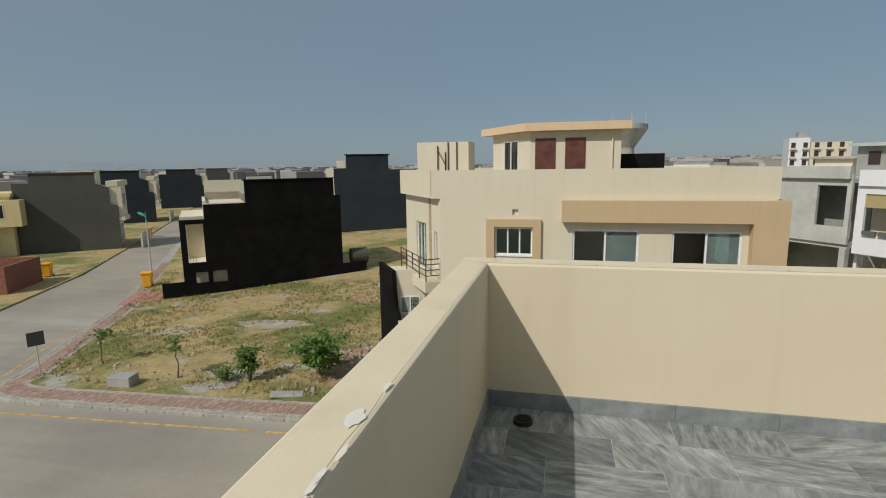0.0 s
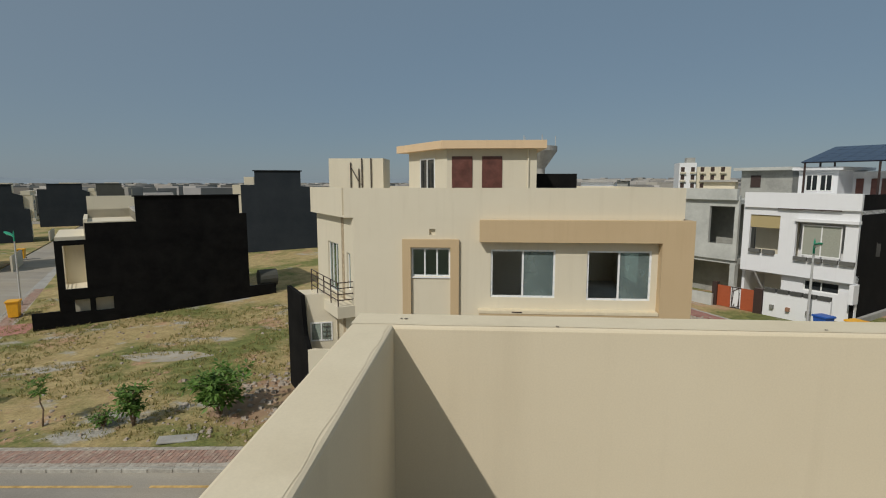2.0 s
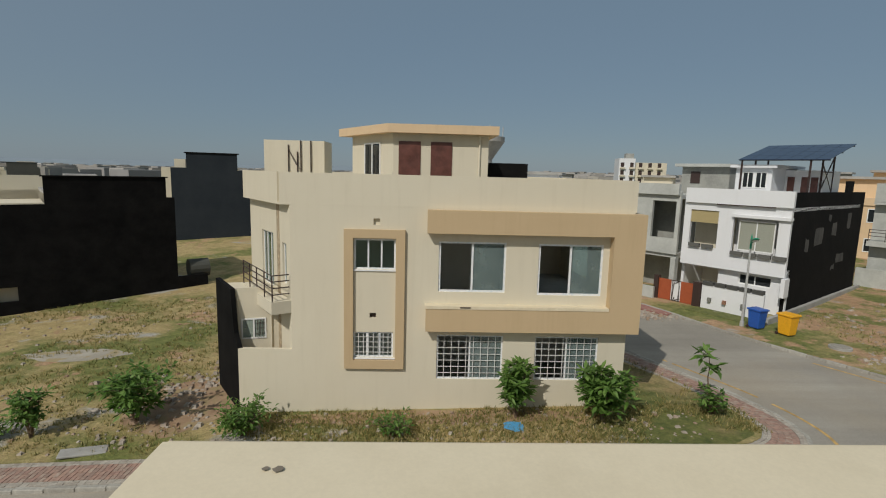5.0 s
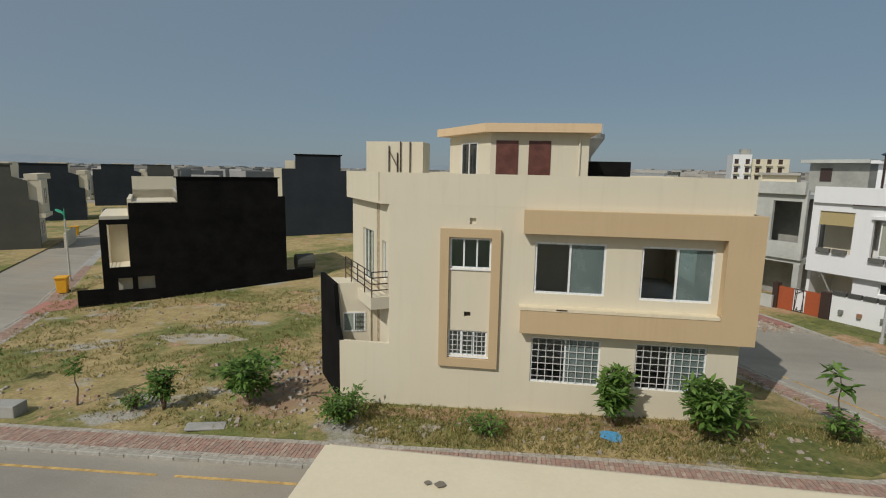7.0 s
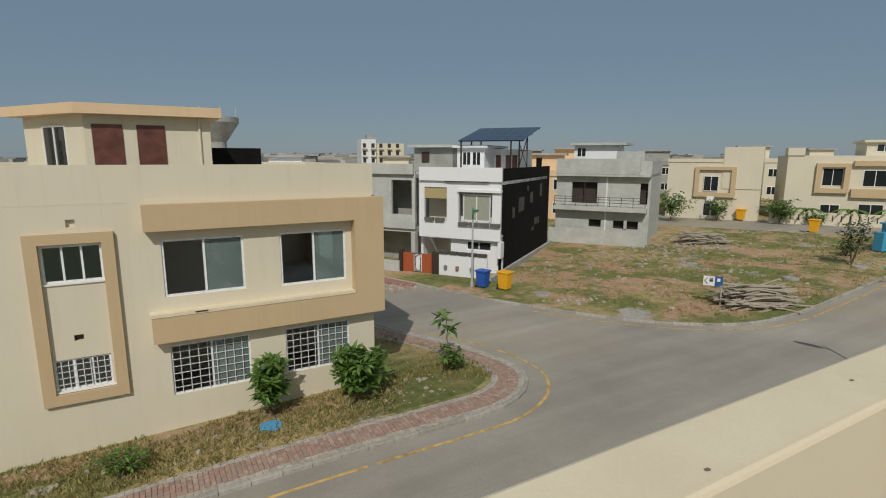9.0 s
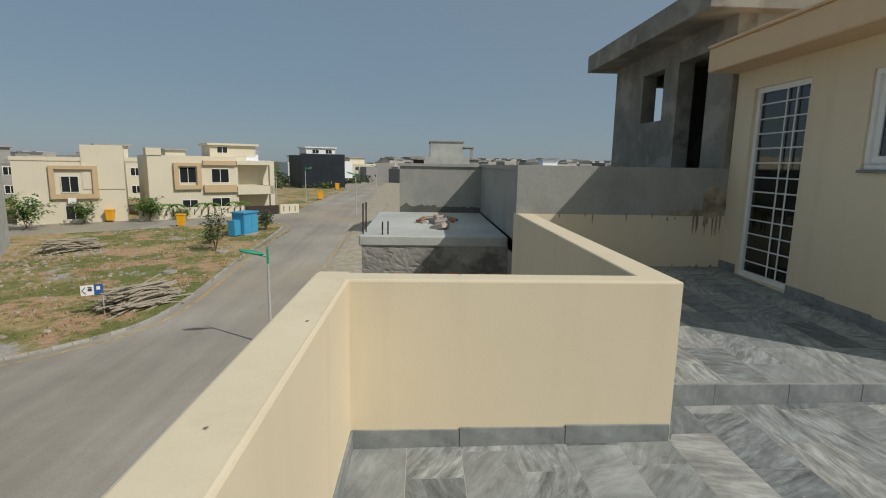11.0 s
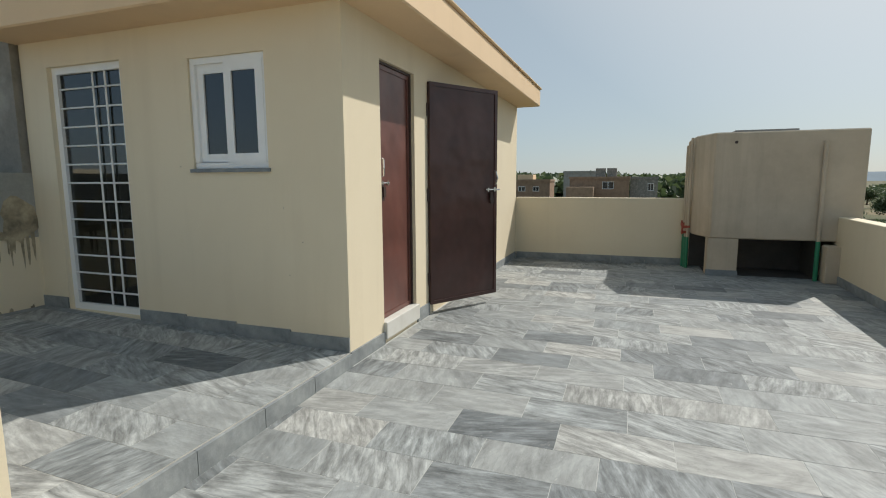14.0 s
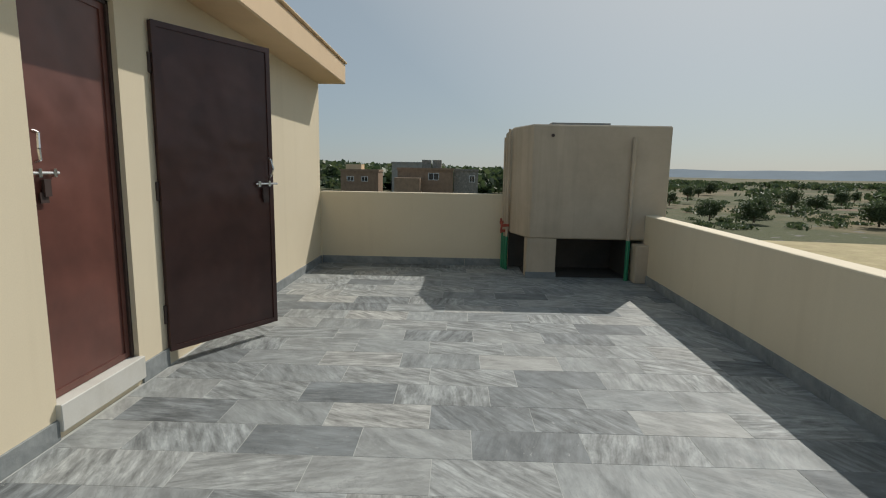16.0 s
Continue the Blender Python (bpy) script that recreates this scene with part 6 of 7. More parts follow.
# ---------------- street things ----------------
def bin_thing(x, y, mat, label, rz=0, z=0.13, s=1.0):
    e = thing("waste_bin", label, "waste bin", pose(x, y, gz(x) + z, 0, 0, rz), "street bins")
    bm = bmesh.new()
    lo = [(-0.3, -0.33), (0.3, -0.33), (0.3, 0.33), (-0.3, 0.33)]
    v0 = [bm.verts.new((a * 0.85 * s, b * 0.85 * s, 0.08)) for a, b in lo]
    v1 = [bm.verts.new((a * 1.05 * s, b * 1.05 * s, 1.0 * s)) for a, b in lo]
    bm.faces.new(v0[::-1])
    bm.faces.new(v1)
    for i in range(4):
        bm.faces.new((v0[i], v0[(i + 1) % 4], v1[(i + 1) % 4], v1[i]))
    soften(bm, 0.03, 2)
    part("body", bm, mat, e)
    bm = bmesh.new()
    add_box(bm, -0.36 * s, 0.36 * s, -0.4 * s, 0.4 * s, 1.0 * s, 1.1 * s)
    soften(bm, 0.03, 2)
    part("lid", bm, mat, e)
    for sx in (-1, 1):
        bm = bmesh.new()
        add_bar(bm, (sx * 0.28 * s, 0.3 * s, 0.1), (sx * 0.33 * s, 0.3 * s, 0.1), 0.1, 12)
        part("wheel", bm, IRON, e)
    return e


bin_thing(20.9, 29.4, BLUE, "blue plastic wheeled bin on the kerb", 20, s=1.15)
bin_thing(21.9, 28.1, YELLOW, "yellow plastic wheeled bin on the kerb", 20, s=1.2)
bin_thing(-35.6, 34.9, YELLOW, "yellow plastic bin beside the street", 30, s=1.25)
bin_thing(-49.3, 37.0, YELLOW, "yellow plastic bin beside the street", 30, s=1.25)
bin_thing(-62, 64, YELLOW, "yellow plastic bin beside the street", 30, s=1.3)
bin_thing(-74, 88, YELLOW, "yellow plastic bin beside the street", 30, s=1.3)
bin_thing(67.2, 29.9, YELLOW, "yellow plastic bin beside the street", 10, s=1.4)
bin_thing(71.0, 40.8, YELLOW, "yellow plastic bin beside the street", 10, s=1.4)
bin_thing(108.2, 20.4, YELLOW, "yellow plastic bin beside the street", 10, s=1.6)
bin_thing(146, 23.0, YELLOW, "yellow plastic bin beside the street", 10, s=1.6)
bin_thing(16.5, 54.0, YELLOW, "yellow plastic bin beside the street", 10, z=0.05, s=1.6)


LAMPGREEN = plain("green lamp paint", (0.02, 0.3, 0.17), 0.4)


def street_lamp(x, y, rz, hgt=5.6, arm=0.9, zb=0.13):
    e = thing("street_lamp", "white steel street lamp with green and white lamp head", "street lamp", pose(x, y, gz(x) + zb, 0, 0, rz), "street lamps")
    bm = bmesh.new()
    add_bar(bm, (0, 0, 0), (0, 0, hgt - 0.5), 0.085, 12, 0.055)
    part("pole", bm, GALV, e)
    bm = bmesh.new()
    add_bar(bm, (0, 0, hgt - 0.5), (0, 0, hgt + 0.2), 0.062, 12, 0.05)
    add_bar(bm, (0, 0, hgt + 0.2), (0, 0, hgt + 0.42), 0.05, 12, 0.008)
    part("pole_top", bm, LAMPGREEN, e, "green pointed top of the pole")
    bm = bmesh.new()
    add_bar(bm, (0, 0, 0), (0, 0, 0.3), 0.13, 12)
    part("base", bm, GALV, e)
    bm = bmesh.new()
    add_bar(bm, (0, 0, hgt - 0.15), (arm * 0.6, 0, hgt + 0.02), 0.05, 8)
    part("arm", bm, LAMPGREEN, e)
    bm = bmesh.new()
    bmesh.ops.create_uvsphere(bm, u_segments=14, v_segments=8, radius=1.0, matrix=Matrix.LocRotScale((arm * 0.85, 0, hgt + 0.12), Euler((0, radians(-14), 0)), (0.62, 0.2, 0.1)))
    part("lamp_head", bm, LAMPGREEN, e, "green lamp head")
    bm = bmesh.new()
    bmesh.ops.create_uvsphere(bm, u_segments=12, v_segments=6, radius=1.0, matrix=Matrix.LocRotScale((arm * 0.95, 0, hgt + 0.07), Euler((0, radians(-14), 0)), (0.36, 0.13, 0.06)))
    part("glass_cover", bm, UPVC, e)
    return e


street_lamp(20.3, 29.9, -110, 5.4)
street_lamp(-38.8, 38.9, 160, 6.0)
street_lamp(26.6, 7.2, 115, 4.6)
street_lamp(80.2, 9.6, 100, 6.3)
street_lamp(100, 21.5, -100, 6.3)
street_lamp(88.5, 23.8, -130, 6.3)
street_lamp(150, 12.6, 100, 6.5)


def sign_board(x, y, rz, w, hgt, label, faces):
    e = thing("street_sign", label, "sign", pose(x, y, gz(x) + 0.12, 0, 0, rz))
    bm = bmesh.new()
    add_bar(bm, (0, 0, 0), (0, 0, hgt), 0.035, 8)
    part("post", bm, GALV, e)
    for n_, mt, x0, x1, z0, z1, dy in faces:
        boxpart(n_, e, mt, x0, x1, -0.05 - dy, -0.035 - dy, z0, z1)
    return e


SIGNBLUE = plain("blue sign paint", (0.03, 0.1, 0.3), 0.4)
DARKP = plain("dark sign back", (0.06, 0.065, 0.07), 0.6)
sg = sign_board(31.3, 18.2, -60, 1.5, 1.85, "blue and white street sign with an arrow", [("panel", UPVC, -1.05, 0.0, 1.25, 1.85, 0.0), ("panel", SIGNBLUE, -0.4, 0.04, 1.23, 1.87, 0.01), ("letter_bar", UPVC, -0.28, -0.1, 1.55, 1.75, 0.02), ("letter_bar", DARKP, -0.7, -0.5, 1.5, 1.66, 0.02), ("letter_bar", DARKP, -0.7, -0.5, 1.7, 1.75, 0.02)])
bm = bmesh.new()
add_bar(bm, (-0.98, -0.06, 1.55), (-0.8, -0.06, 1.75), 0.025, 4)
add_bar(bm, (-0.98, -0.06, 1.55), (-0.8, -0.06, 1.35), 0.025, 4)
part("arrow", bm, DARKP, sg, "dark arrow")
sign_board(-24.9, 16.3, 60, 0.5, 2.2, "small dark street sign on a thin post", [("panel", DARKP, -0.35, 0.35, 1.6, 2.3, 0.0)])

bm = bmesh.new()
add_box(bm, -0.55, 0.55, -0.35, 0.35, 0, 0.5)
soften(bm, 0.03, 2)
solid("concrete_block", bm, CONC, "weathered concrete block on the plot", "concrete block").matrix_basis = pose(-19.5, 15.9, gz(-19.5) + 0.13, 0, 0, 8)
bm = bmesh.new()
add_box(bm, -0.7, 0.7, -0.25, 0.25, 0, 0.08)
soften(bm, 0.02, 1)
solid("stone_slab", bm, CONC, "broken pale slab on the plot", "stone slab").matrix_basis = pose(-11.0, 15.9, gz(-11) + 0.15, 4, 3, 20)
for x, y in ((23.3, 25.8), (42, 19.5), (50.5, 18.6)):
    e = thing("manhole", "concrete manhole cover on the plot", "manhole", pose(x, y, gz(x) + 0.13))
    bm = bmesh.new()
    add_bar(bm, (0, 0, 0), (0, 0, 0.12), 0.55, 20)
    part("ring", bm, CONC, e)
    bm = bmesh.new()
    add_bar(bm, (0, 0, 0.12), (0, 0, 0.15), 0.45, 20)
    part("cover", bm, KERB, e)
e = thing("power_cabinet", "light blue metal power cabinet", "power cabinet", pose(61.4, 20.0, gz(61) + 0.13, 0, 0, -20))
boxpart("body", e, CYAN, -1.2, 1.2, -0.8, 0.8, 0.15, 2.5)
boxpart("roof", e, CYAN, -1.35, 1.35, -0.95, 0.95, 2.5, 2.65)
boxpart("plinth", e, CONC, -1.25, 1.25, -0.85, 0.85, 0, 0.15)
boxpart("side_box", e, CYAN, -2.3, -1.3, -0.4, 0.5, 0.1, 1.8)
boxpart("door", e, CYAN, -1.1, -0.05, -0.83, -0.8, 0.3, 2.3)
boxpart("door", e, CYAN, 0.05, 1.1, -0.83, -0.8, 0.3, 2.3)

# brick hut on the left street
e = thing("brick_hut", "low unfinished red brick enclosure", "hut", pose(-47.3, 34.0, gz(-47) + 0.1, 0, 0, 114.6))
for a in ((-4, 1.5, 0, 0.25), (1.25, 1.5, 0.25, 4), (-4, -3.75, 0.25, 4)):
    boxpart("brick_wall", e, random_tint("hut brick", [(0.2, 0.08, 0.05), (0.26, 0.11, 0.07)], 0.9, False, 0.4, 4), a[0], a[1], a[2], a[3], 0, 2.4)


# timber piles
def timber_pile(x, y, rz, L, n, label):
    e = thing("timber_pile", label, "timber pile", pose(x, y, gz(x) + 0.13, 0, 0, rz))
    for i in range(n):
        layer = i / n
        bm = bmesh.new()
        l = L * random.uniform(0.4, 0.95) / 2
        add_box(bm, -l, l, -random.uniform(0.05, 0.11), random.uniform(0.05, 0.1), -0.025, 0.03)
        ob = part("plank", bm, PALEWOOD, e)
        ob.matrix_basis = pose(random.uniform(-0.5, 0.5) * L * (1 - layer) * 0.5, random.uniform(-1.0, 1.0) * (1.15 - layer) * 1.1, 0.05 + 1.35 * layer * random.uniform(0.5, 1.0), random.uniform(-14, 14), random.uniform(-9, 9), random.gauss(0, 17))
    return e


random.seed(21)
timber_pile(33.3, 17.2, -25, 4.9, 140, "heap of weathered grey shuttering timber")
timber_pile(50.3, 32.6, -35, 5.5, 60, "heap of weathered grey shuttering timber")


# ---------------- plants ----------------
def leaf_quad(bm, c, d, up, L, W):
    d = d.normalized()
    s = d.cross(up)
    if s.length < 1e-3:
        s = Vector((1, 0, 0))
    s = s.normalized() * W
    tip = c + d * L
    mid = c + d * L * 0.45 + up * 0.02
    bm.faces.new([bm.verts.new(p) for p in (c, mid + s, tip, mid - s)])


def shrub(x, y, hgt, spread, n_leaf, label, rnd, slim=False, z=0.13, leaf=0.2, mat=None, name="shrub", stems=5):
    R = random.Random(rnd)
    e = thing(name, label, name.replace("_", " "), pose(x, y, gz(x) + z, 0, 0, R.uniform(0, 360)), "planted shrubs")
    bm, lb = bmesh.new(), bmesh.new()
    tips = []
    k = 1 if slim else stems
    for i in range(k):
        a = 2 * math.pi * i / k + R.uniform(-0.4, 0.4)
        lean = 0.06 if slim else R.uniform(0.15, 0.55)
        p = Vector((R.uniform(-0.05, 0.05), R.uniform(-0.05, 0.05), 0))
        top = Vector((math.cos(a) * spread * lean, math.sin(a) * spread * lean, hgt * R.uniform(0.75, 1.0)))
        segs = 5
        for s in range(segs):
            q = top * ((s + 1) / segs) + Vector((R.uniform(-0.05, 0.05), R.uniform(-0.05, 0.05), 0))
            r0 = 0.035 * (1 - s / segs) + 0.01
            add_bar(bm, p, q, r0, 5, r0 * 0.85)
            if s >= (3 if slim else 1):
                tips.append(q.copy())
                for _ in range(3 if not slim else 2):
                    b_ = R.uniform(0, 6.28)
                    t = q + Vector((math.cos(b_), math.sin(b_), R.uniform(0.1, 0.7))) * spread * R.uniform(0.2, 0.5)
                    add_bar(bm, q, t, 0.012, 4, 0.006)
                    tips.append(t)
            p = q
    part("trunk", bm, BARK, e)
    per = max(3, n_leaf // len(tips))
    for t in tips:
        for _ in range(per):
            a, el = R.uniform(0, 6.28), R.uniform(-0.5, 0.9)
            d = Vector((math.cos(a) * math.cos(el), math.sin(a) * math.cos(el), math.sin(el)))
            c = t + d * R.uniform(0, spread * 0.16)
            leaf_quad(lb, c, d + Vector((0, 0, -0.25)), Vector((R.uniform(-0.5, 0.5), R.uniform(-0.5, 0.5), 1)).normalized(), leaf * R.uniform(0.6, 1.3), leaf * 0.22)
    part("crown", lb, mat or LEAF, e)
    return e


shrub(-10.4, 18.0, 1.9, 1.4, 1300, "bushy green shrub with drooping leaves on the plot", 1, leaf=0.3)
shrub(-13.6, 17.1, 1.5, 0.85, 600, "bushy green shrub with drooping leaves on the plot", 2, leaf=0.26)
shrub(-17.4, 17.0, 1.9, 0.8, 160, "thin young sapling with few leaves", 3, True, leaf=0.22)
shrub(-23.0, 18.1, 2.2, 0.9, 160, "thin young sapling with few leaves", 4, True, leaf=0.22)
shrub(-14.8, 17.0, 0.5, 0.7, 200, "small low green shrub", 12, leaf=0.2)
shrub(-6.1, 16.9, 0.85, 1.35, 1200, "low spreading dark green shrub by the house wall", 5, leaf=0.2, stems=8)
shrub(-0.7, 16.6, 0.55, 1.0, 450, "small low green shrub in the verge", 6, leaf=0.18)
shrub(3.9, 17.8, 2.3, 0.85, 750, "tall leafy green shrub before the house wall", 7, leaf=0.34, stems=3)
shrub(7.1, 17.4, 1.95, 1.25, 1200, "wide leafy green shrub before the house wall", 8, leaf=0.34)
shrub(11.5, 18.1, 3.0, 0.9, 60, "thin young tree with a few broad leaves", 9, True, leaf=0.42)
shrub(11.6, 17.8, 0.8, 0.9, 300, "small leafy plant under the young tree", 10, leaf=0.26)
shrub(51.0, 19.4, 3.6, 1.5, 420, "young street tree with dark leaves", 14, leaf=0.4, mat=LEAF_FAR, name="small_tree")
shrub(63.3, 46.0, 3.2, 3.4, 900, "green bush beside the cream house", 15, leaf=0.5, name="bush")
shrub(72.0, 36.2, 2.6, 2.6, 700, "green bush at the yard wall", 16, leaf=0.5, name="bush")
shrub(68.2, 42.5, 2.6, 2.0, 500, "green bush at the yard wall", 17, leaf=0.45, name="bush")
shrub(64.5, 18.6, 2.2, 1.6, 500, "young street tree with dark leaves", 18, leaf=0.4, mat=LEAF_FAR, name="small_tree")
shrub(55, 21.5, 1.0, 1.6, 260, "low green bush on the plot", 19, leaf=0.35, name="bush")
shrub(74.2, 33, 1.0, 2.2, 400, "low green bush at the yard wall", 20, leaf=0.35, name="bush")


def palm(x, y, hgt, rnd):
    R = random.Random(rnd)
    e = thing("palm_tree", "slim palm with arching fronds at a yard wall", "palm tree", pose(x, y, gz(x) + 0.1), "palms")
    bm = bmesh.new()
    add_bar(bm, (0, 0, 0), (0.1, 0, hgt), 0.16, 8, 0.1)
    part("trunk", bm, BARK, e)
    bm = bmesh.new()
    for i in range(11):
        a = i * 0.571
        prev = Vector((0.1, 0, hgt))
        for s in range(6):
            q = prev + Vector((math.cos(a), math.sin(a), 0.55 - 0.27 * s)) * 0.34
            side = Vector((-math.sin(a), math.cos(a), 0)) * (0.25 - 0.03 * s)
            bm.faces.new([bm.verts.new(v) for v in (prev - side - Vector((0, 0, 0.1)), prev, q, q - side * 0.8 - Vector((0, 0, 0.1)))])
            bm.faces.new([bm.verts.new(v) for v in (prev, prev + side - Vector((0, 0, 0.1)), q + side * 0.8 - Vector((0, 0, 0.1)), q)])
            prev = q
    part("crown", bm, LEAF, e)


palm(74.5, 34.5, 1.7, 1)
palm(77.0, 30.6, 1.7, 2)
palm(79.5, 27.0, 1.7, 3)


def tree(x, y, hgt, rad, rnd, zoff=-0.2):
    R = random.Random(rnd)
    e = thing("tree", "rounded dark green field tree", "tree", pose(x, y, gz(x) + zoff, 0, 0, R.uniform(0, 360)), "field trees")
    bm = bmesh.new()
    add_bar(bm, (0, 0, 0), (0.2, 0.1, hgt * 0.45), hgt * 0.05, 7, hgt * 0.03)
    ends = []
    for i in range(6):
        a = i * 1.05 + R.uniform(-0.3, 0.3)
        q = Vector((math.cos(a) * rad * 0.6, math.sin(a) * rad * 0.6, hgt * R.uniform(0.32, 0.8)))
        add_bar(bm, (0.2, 0.1, hgt * 0.35), q, hgt * 0.022, 5, hgt * 0.008)
        ends.append(q)
    ends += [Vector((R.uniform(-0.4, 0.4) * rad, R.uniform(-0.4, 0.4) * rad, hgt * R.uniform(0.35, 0.92))) for _ in range(10)]
    part("trunk", bm, BARK, e)
    lb = bmesh.new()
    for q in ends:
        cr = rad * R.uniform(0.3, 0.5)
        for _ in range(190):
            d = Vector((R.gauss(0, 1), R.gauss(0, 1), R.gauss(0, 0.75)))
            d = d.normalized() * cr * R.uniform(0.35, 1.0)
            s = rad * 0.055
            n = Vector((R.gauss(0, 1), R.gauss(0, 1), R.gauss(0, 1) + 0.8)).normalized()
            u = n.orthogonal().normalized() * s
            w = n.cross(u)
            c = q + d
            lb.faces.new([lb.verts.new(c + v) for v in (u, w * 0.8, -u * R.uniform(0.6, 1.1), -w)])
    part("crown", lb, LEAF_FAR, e)


random.seed(31)
for i, (x, y) in enumerate([(-63, -120), (-72, -135), (-80, -150), (-92, -118), (-98, -160), (-60, -170), (-110, -140), (-75, -185), (-120, -180), (-66, -205), (-95, -215), (-140, -200), (-85, -250), (-120, -260), (-60, -240), (-40, -210), (-150, -150), (-130, -120), (-45, -150), (-52, -180), (-38, -250), (-58, -128), (-170, -230), (-100, -300), (-150, -310), (-66, -300), (-105, -185), (-140, -165)]):
    tree(x + random.uniform(-4, 4), y + random.uniform(-4, 4), random.uniform(4.0, 7.0), random.uniform(2.6, 4.6), 100 + i)

# far scrub and woods, one mass of leaf clumps
rng = np.random.default_rng(4)
verts, faces = [], []


def clumps(n, xr, yr, hr, sr, per=10):
    for _ in range(n):
        x, y = rng.uniform(*xr), rng.uniform(*yr)
        hh, r = rng.uniform(*hr), rng.uniform(*sr)
        z0 = gz(x) - 0.5
        for _ in range(per):
            c = np.array([x, y, z0]) + np.array([rng.normal(0, r * 0.5), rng.normal(0, r * 0.5), hh * rng.uniform(0.15, 0.95)])
            a, b = rng.normal(0, 1, 3), rng.normal(0, 1, 3)
            a *= r * 0.2 / np.linalg.norm(a)
            b *= r * 0.2 / np.linalg.norm(b)
            k = len(verts)
            verts.extend([tuple(c + a), tuple(c + b), tuple(c - a), tuple(c - b)])
            faces.append((k, k + 1, k + 2, k + 3))


clumps(330, (-700, 60), (-700, -230), (2.0, 5.0), (4, 9), 110)
clumps(200, (-200, -40), (-230, -110), (0.4, 1.3), (1.2, 2.6), 50)
clumps(500, (-60, 200), (-560, -260), (7, 13), (8, 16), 110)
clumps(60, (150, 260), (20, 60), (1.5, 4), (2, 4), 60)
me = bpy.data.meshes.new("far_woods")
me.from_pydata(verts, [], faces)
me.materials.append(LEAF_FAR)
tagged(new("far_woods", me), "dark green scrub and woods on the plain", "woods", kind="stuff")

# brick houses behind the terrace
RB = random_tint("far brick walls", [(0.3, 0.2, 0.13), (0.34, 0.24, 0.16)], 0.9, False, 0.25, 0.8)


def back_house(x0, x1, y, top, mat, label, extra):
    e = thing("distant_house", label, "house", pose(x0, y, -8.4))
    boxpart("body", e, mat, 0, x1 - x0, -9, 0, 0, top + 8.4)
    boxpart("parapet", e, mat, -0.2, x1 - x0 + 0.2, -9.2, 0.2, top + 8.4, top + 9.0)
    for (a, b, c, d) in extra:
        window(e, a, b, c + 8.4, d + 8.4, 0.03, UPVC, DARKGLASS, 0.12, 1)
    return e


e = back_house(24.5, 35.3, -150, 0.6, RB, "distant brown brick house with rooftop room", [(3, 4.8, -2.2, -0.8), (7, 9, -2.2, -0.8)])
boxpart("roof_room", e, PEACH, 5, 9.5, -6, -1, 9.0, 11.0)
e = back_house(3.2, 19, -150, 1.3, RB, "distant tan brick house with rooftop water tanks", [(4, 7, -1.5, 0.5)])
boxpart("wing", e, RB, 9, 16, 0.2, 6, 0, 7.5)
for k in range(2):
    boxpart("water_tank", e, DKCONC, 3.4 + k * 3.0, 6.0 + k * 3.0, -5, -2.5, 9.9, 12.6)
e = back_house(-4, 3, -152, 1.2, DKCONC, "distant dark unfinished concrete house", [(1, 2.5, -2, 0)])
e = back_house(14, 25, -185, 3.4, GREYR, "distant grey house with blue tower", [(2, 4, -0.5, 1), (6, 8, -0.5, 1)])

# hills and far town
def hills(name, a0, a1, dist, hgt, mat, seed):
    bm = bmesh.new()
    prev = None
    n = 90
    for i in range(n + 1):
        a = radians(a0 + (a1 - a0) * i / n)
        x, y = math.sin(a) * dist, math.cos(a) * dist
        hh = hgt * (0.55 + 0.6 * noise.noise((i * 0.09 + seed, seed, 0)) + 0.15 * noise.noise((i * 0.35, seed, 2)))
        row = (bm.verts.new((x, y, -12)), bm.verts.new((x * 1.08, y * 1.08, max(-8, hh - 6))), bm.verts.new((x * 1.2, y * 1.2, -12)))
        if prev:
            bm.faces.new((prev[0], row[0], row[1], prev[1]))
            bm.faces.new((prev[1], row[1], row[2], prev[2]))
        prev = row
    bmesh.ops.recalc_face_normals(bm, faces=bm.faces)
    solid(name, bm, mat, "hazy blue-grey hills on the horizon", "hills", "structure")


# distance haze is put into the hills' blue-grey colour, paler for the north range
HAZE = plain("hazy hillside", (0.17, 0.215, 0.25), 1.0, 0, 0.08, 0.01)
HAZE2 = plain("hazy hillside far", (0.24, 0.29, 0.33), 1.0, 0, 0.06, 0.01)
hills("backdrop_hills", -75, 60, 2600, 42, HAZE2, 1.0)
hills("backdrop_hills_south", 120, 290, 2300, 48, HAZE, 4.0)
verts, faces = [], []


def town(n, ar, dr, up=0.0):
    for _ in range(n):
        a, d = radians(rng.uniform(*ar)), rng.uniform(*dr)
        x, y = math.sin(a) * d, math.cos(a) * d
        w, dd, hh, rz = rng.uniform(7, 13), rng.uniform(8, 14), rng.uniform(6, 9.4), rng.uniform(0, 3.1)
        k = len(verts)
        c, s = math.cos(rz), math.sin(rz)
        lift = up * max(0.0, d - 150)
        for z in (-9.5, -9.5 + hh + lift):
            for px, py in ((0, 0), (w, 0), (w, dd), (0, dd)):
                verts.append((x + px * c - py * s, y + px * s + py * c, z))
        faces.extend([(k, k + 1, k + 5, k + 4), (k + 1, k + 2, k + 6, k + 5), (k + 2, k + 3, k + 7, k + 6), (k + 3, k, k + 4, k + 7), (k + 4, k + 5, k + 6, k + 7)])


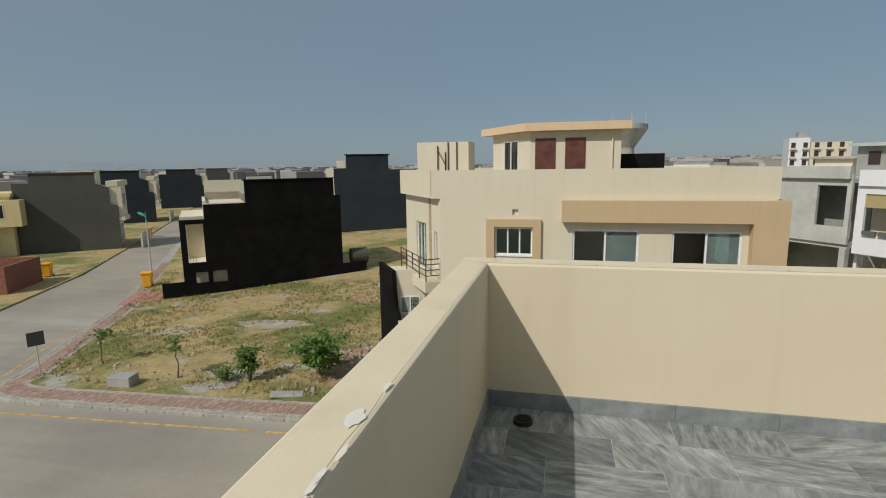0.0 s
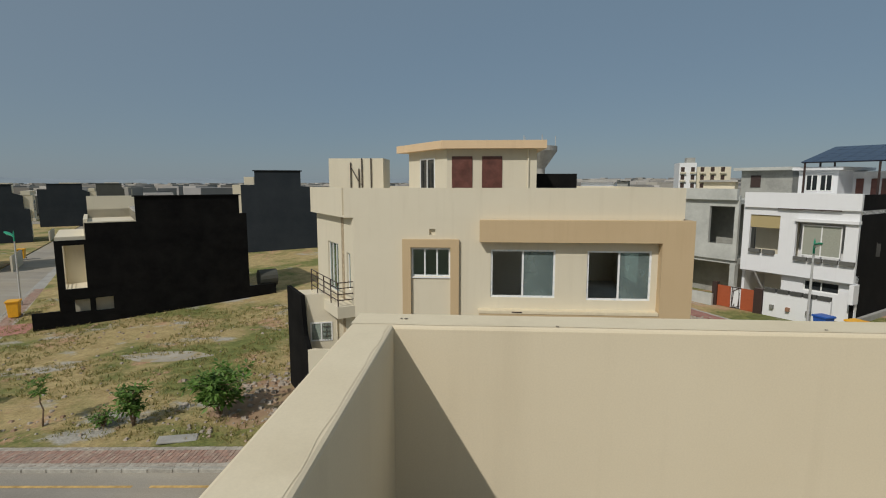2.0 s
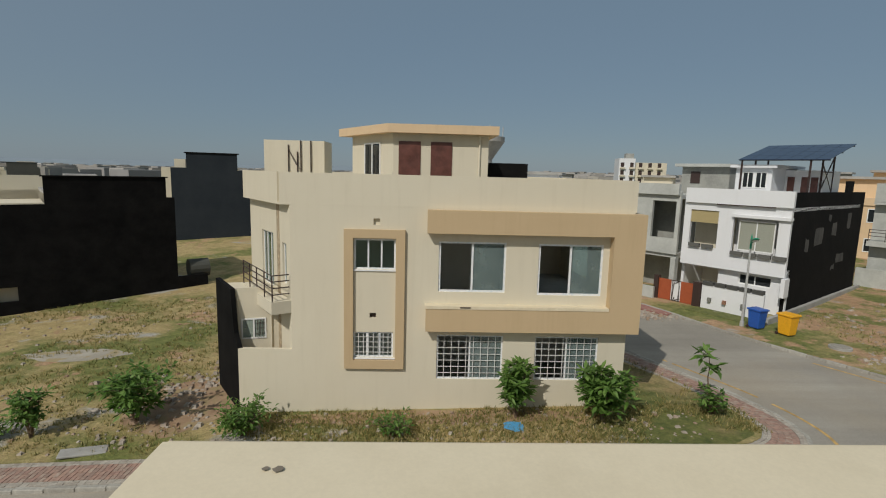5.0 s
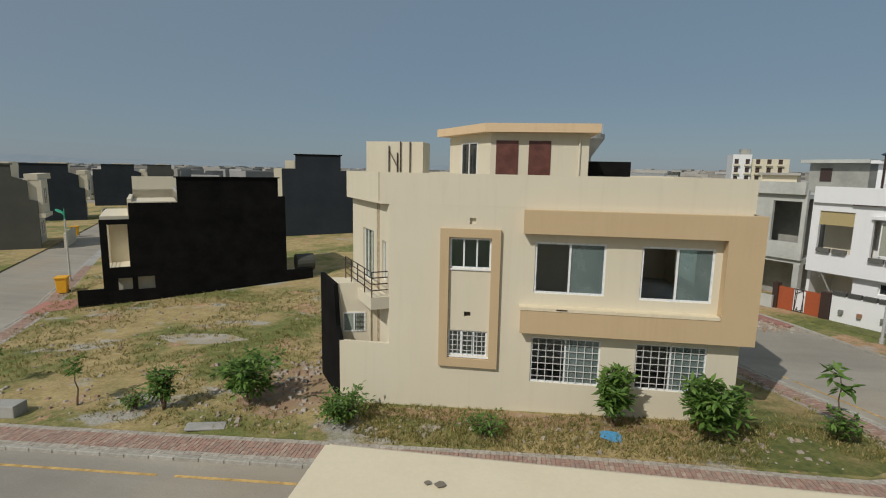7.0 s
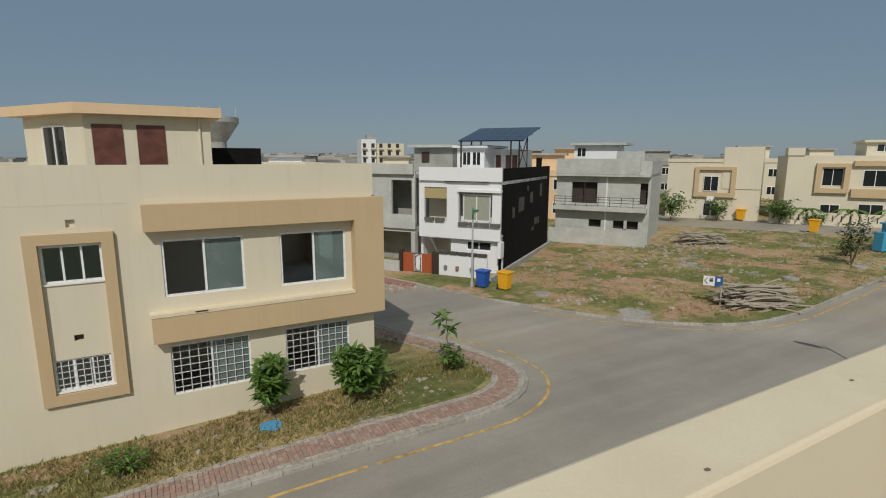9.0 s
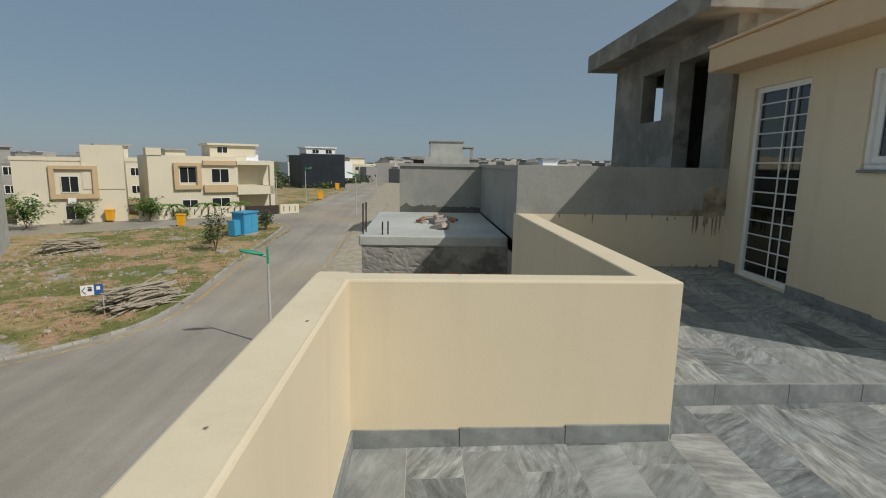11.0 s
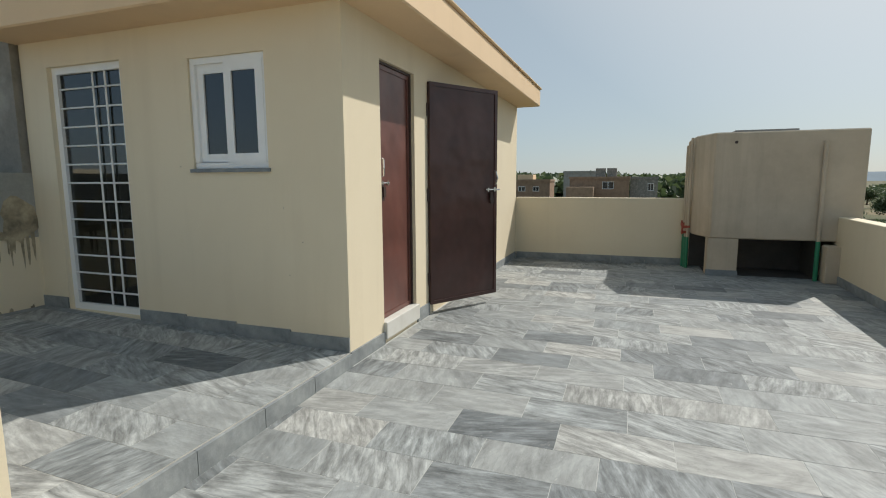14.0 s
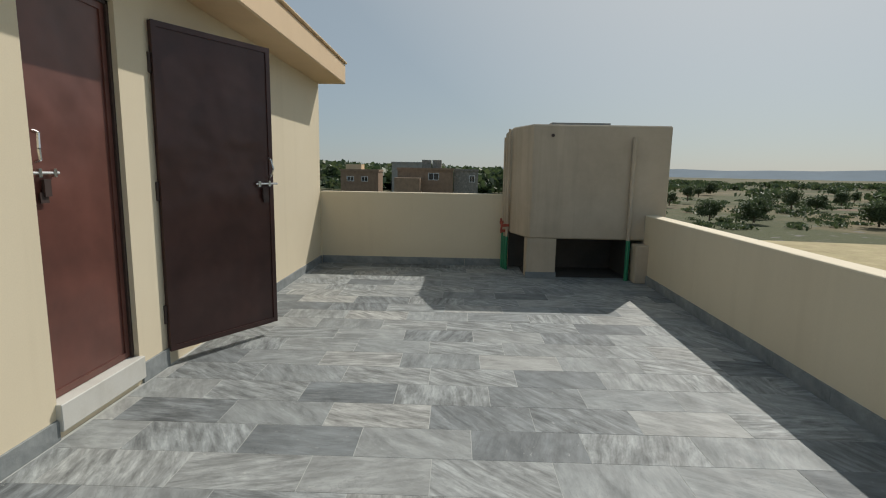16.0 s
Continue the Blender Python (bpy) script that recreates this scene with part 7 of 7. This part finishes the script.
town(900, (-65, 5), (170, 1500))
town(420, (5, 62), (230, 900), 0.012)
town(420, (86, 132), (200, 900), 0.016)
me = bpy.data.meshes.new("far_town")
me.from_pydata(verts, [], faces)
me.materials.append(random_tint("far town walls", [(0.45, 0.42, 0.36), (0.2, 0.2, 0.2), (0.5, 0.48, 0.45), (0.3, 0.27, 0.23), (0.55, 0.53, 0.5)], 0.9, True, 0.1, 0.05))
tagged(new("far_town", me), "many small pale houses of the far town", "town", kind="stuff")

# ---------------- grass and loose stones ----------------
verts, faces = [], []


def tufts(n, poly_test, xr, yr, hr, lift=0.13, hump=None):
    m = 0
    while m < n:
        x, y = rng.uniform(*xr), rng.uniform(*yr)
        if not poly_test(x, y):
            continue
        m += 1
        if noise.noise((x * 0.25, y * 0.25, 7.0)) < -0.12:
            continue
        z = gz(x) + lift + (hump(x, y) if hump else 0)
        for _ in range(5):
            a = rng.uniform(0, 6.28)
            hh, w = rng.uniform(*hr), rng.uniform(0.015, 0.03)
            px, py = x + rng.normal(0, 0.08), y + rng.normal(0, 0.08)
            lx, ly = rng.normal(0, 0.5) * hh, rng.normal(0, 0.5) * hh
            k = len(verts)
            verts.extend([(px - w * math.cos(a), py - w * math.sin(a), z), (px + w * math.cos(a), py + w * math.sin(a), z), (px + lx, py + ly, z + hh)])
            faces.append((k, k + 1, k + 2))


def in_a(x, y):
    if y < 15.8 or (x > 11.5 and y < 18) or x > 12.4 - max(0, y - 20) * 0.5:
        return False
    if -6.8 < x < 8.4 and y > 18.6:
        return False
    return x > -25 - max(0, y - 16) * 0.55 and y < 50 and not (y > 18.6 and -9 < x < 9)


tufts(6500, in_a, (-40, 12), (15.7, 40), (0.06, 0.2), 0.13, rise)
tufts(3000, lambda x, y: y < 18.6 and -6 < x < 13 and y > 15.7 and (x < 11 or y > 16.5), (-6, 13), (15.7, 18.6), (0.05, 0.16))
tufts(3500, lambda x, y: x > 24.5 + max(0, 19 - y) * 0.9 and y < 34 + 0.0 * x and (x - 26) > -(y - 20) * 0.3, (20, 66), (15.6, 34), (0.06, 0.2))
me = bpy.data.meshes.new("grass")
me.from_pydata(verts, [], faces)
me.materials.append(GRASSB)
tagged(new("grass", me), "dry and green grass tufts on the plots", "grass", kind="stuff")

random.seed(77)
bm = bmesh.new()


def stone(bm, x, y, s, z):
    v = [bm.verts.new((x + s * random.uniform(0.6, 1.2) * a, y + s * random.uniform(0.6, 1.2) * b, z + s * c * random.uniform(0.4, 0.8))) for a, b, c in ((-1, -1, -0.3), (1, -1, -0.3), (1, 1, -0.3), (-1, 1, -0.3), (-0.6, -0.6, 1), (0.6, -0.6, 1), (0.6, 0.6, 1), (-0.6, 0.6, 1))]
    for f in ((4, 5, 6, 7), (0, 1, 5, 4), (1, 2, 6, 5), (2, 3, 7, 6), (3, 0, 4, 7)):
        bm.faces.new([v[i] for i in f])


for _ in range(320):
    x, y = random.uniform(-24, 11), random.uniform(15.8, 18.5)
    stone(bm, x, y, random.choice((0.03, 0.04, 0.06, 0.1)), gz(x) + 0.14)
for _ in range(260):
    x, y = random.gauss(-9, 1.8), random.gauss(20.5, 1.8)
    if y > 15.9 and not (x > -8.6 and y > 18.6):
        stone(bm, x, y, random.choice((0.04, 0.07, 0.12, 0.16)), gz(x) + 0.14)
for _ in range(180):
    x, y = random.uniform(-30, -9), random.uniform(18, 36)
    if in_a(x, y):
        stone(bm, x, y, random.choice((0.04, 0.07, 0.1)), gz(x) + 0.14)
for _ in range(700):
    x, y = random.uniform(23, 64), random.uniform(15.8, 36)
    if x > 25 + max(0, 19 - y):
        stone(bm, x, y, random.choice((0.04, 0.06, 0.1, 0.16)), gz(x) + 0.13)
for _ in range(160):
    stone(bm, random.gauss(48, 1.8), random.gauss(31.3, 0.9), random.choice((0.08, 0.14, 0.2)), gz(40) + 0.14)
for _ in range(120):
    stone(bm, random.gauss(15.6, 0.9), random.gauss(32.6, 0.7), random.choice((0.06, 0.1, 0.14)), gz(15) + 0.02)
for _ in range(260):
    x, y = random.uniform(36, 52), random.gauss(32.5, 2.2)
    stone(bm, x, y, random.choice((0.06, 0.1, 0.15)), gz(x) + 0.14)
for _ in range(60):
    stone(bm, random.gauss(24.0, 0.6), random.gauss(23.6, 0.6), random.choice((0.06, 0.1, 0.16)), gz(24) + 0.12)
tagged(solid("loose_stones", bm, STONE, "scattered pale stones and rubble on the plots", "stones"), kind="stuff")
bm = bmesh.new()
blob(bm, 0, 0, 0.02, 0.45, 0.3, 12, 4.0)
solid("plastic_sheet", bm, plain("blue plastic", (0.1, 0.35, 0.6), 0.4), "scrap of light blue plastic in the grass", "plastic scrap").matrix_basis = pose(3.75, 17.0, gz(4) + 0.17, 6, 4, 0)

# the stair-head room, its fittings, the tank and the house next door stand on the terrace's own grid
for ob in [o for o in scene.objects if not o.parent and o.name.split(".")[0] in ("stair_room", "window_1", "door_1", "door_2", "door_frame", "water_tank", "grey_neighbour_house", "rubble_pile")]:
    ob.matrix_basis = pose(-0.35, -0.36, 0) @ ob.matrix_basis

# ---------------- pieces laid last ----------------
kerbstones(LINE_A, pavement, 40)
kerbstones(LINE_R, pavement_east, 20)
lay_tiles(-0.06, 3.735, -1.664, -0.014, shift=0.03)
lay_tiles(-0.06, RX - 0.02, -9.346, -1.664, shift=0.03)
lay_tiles(RX, 7.25, RY + 0.014, -1.66, True)
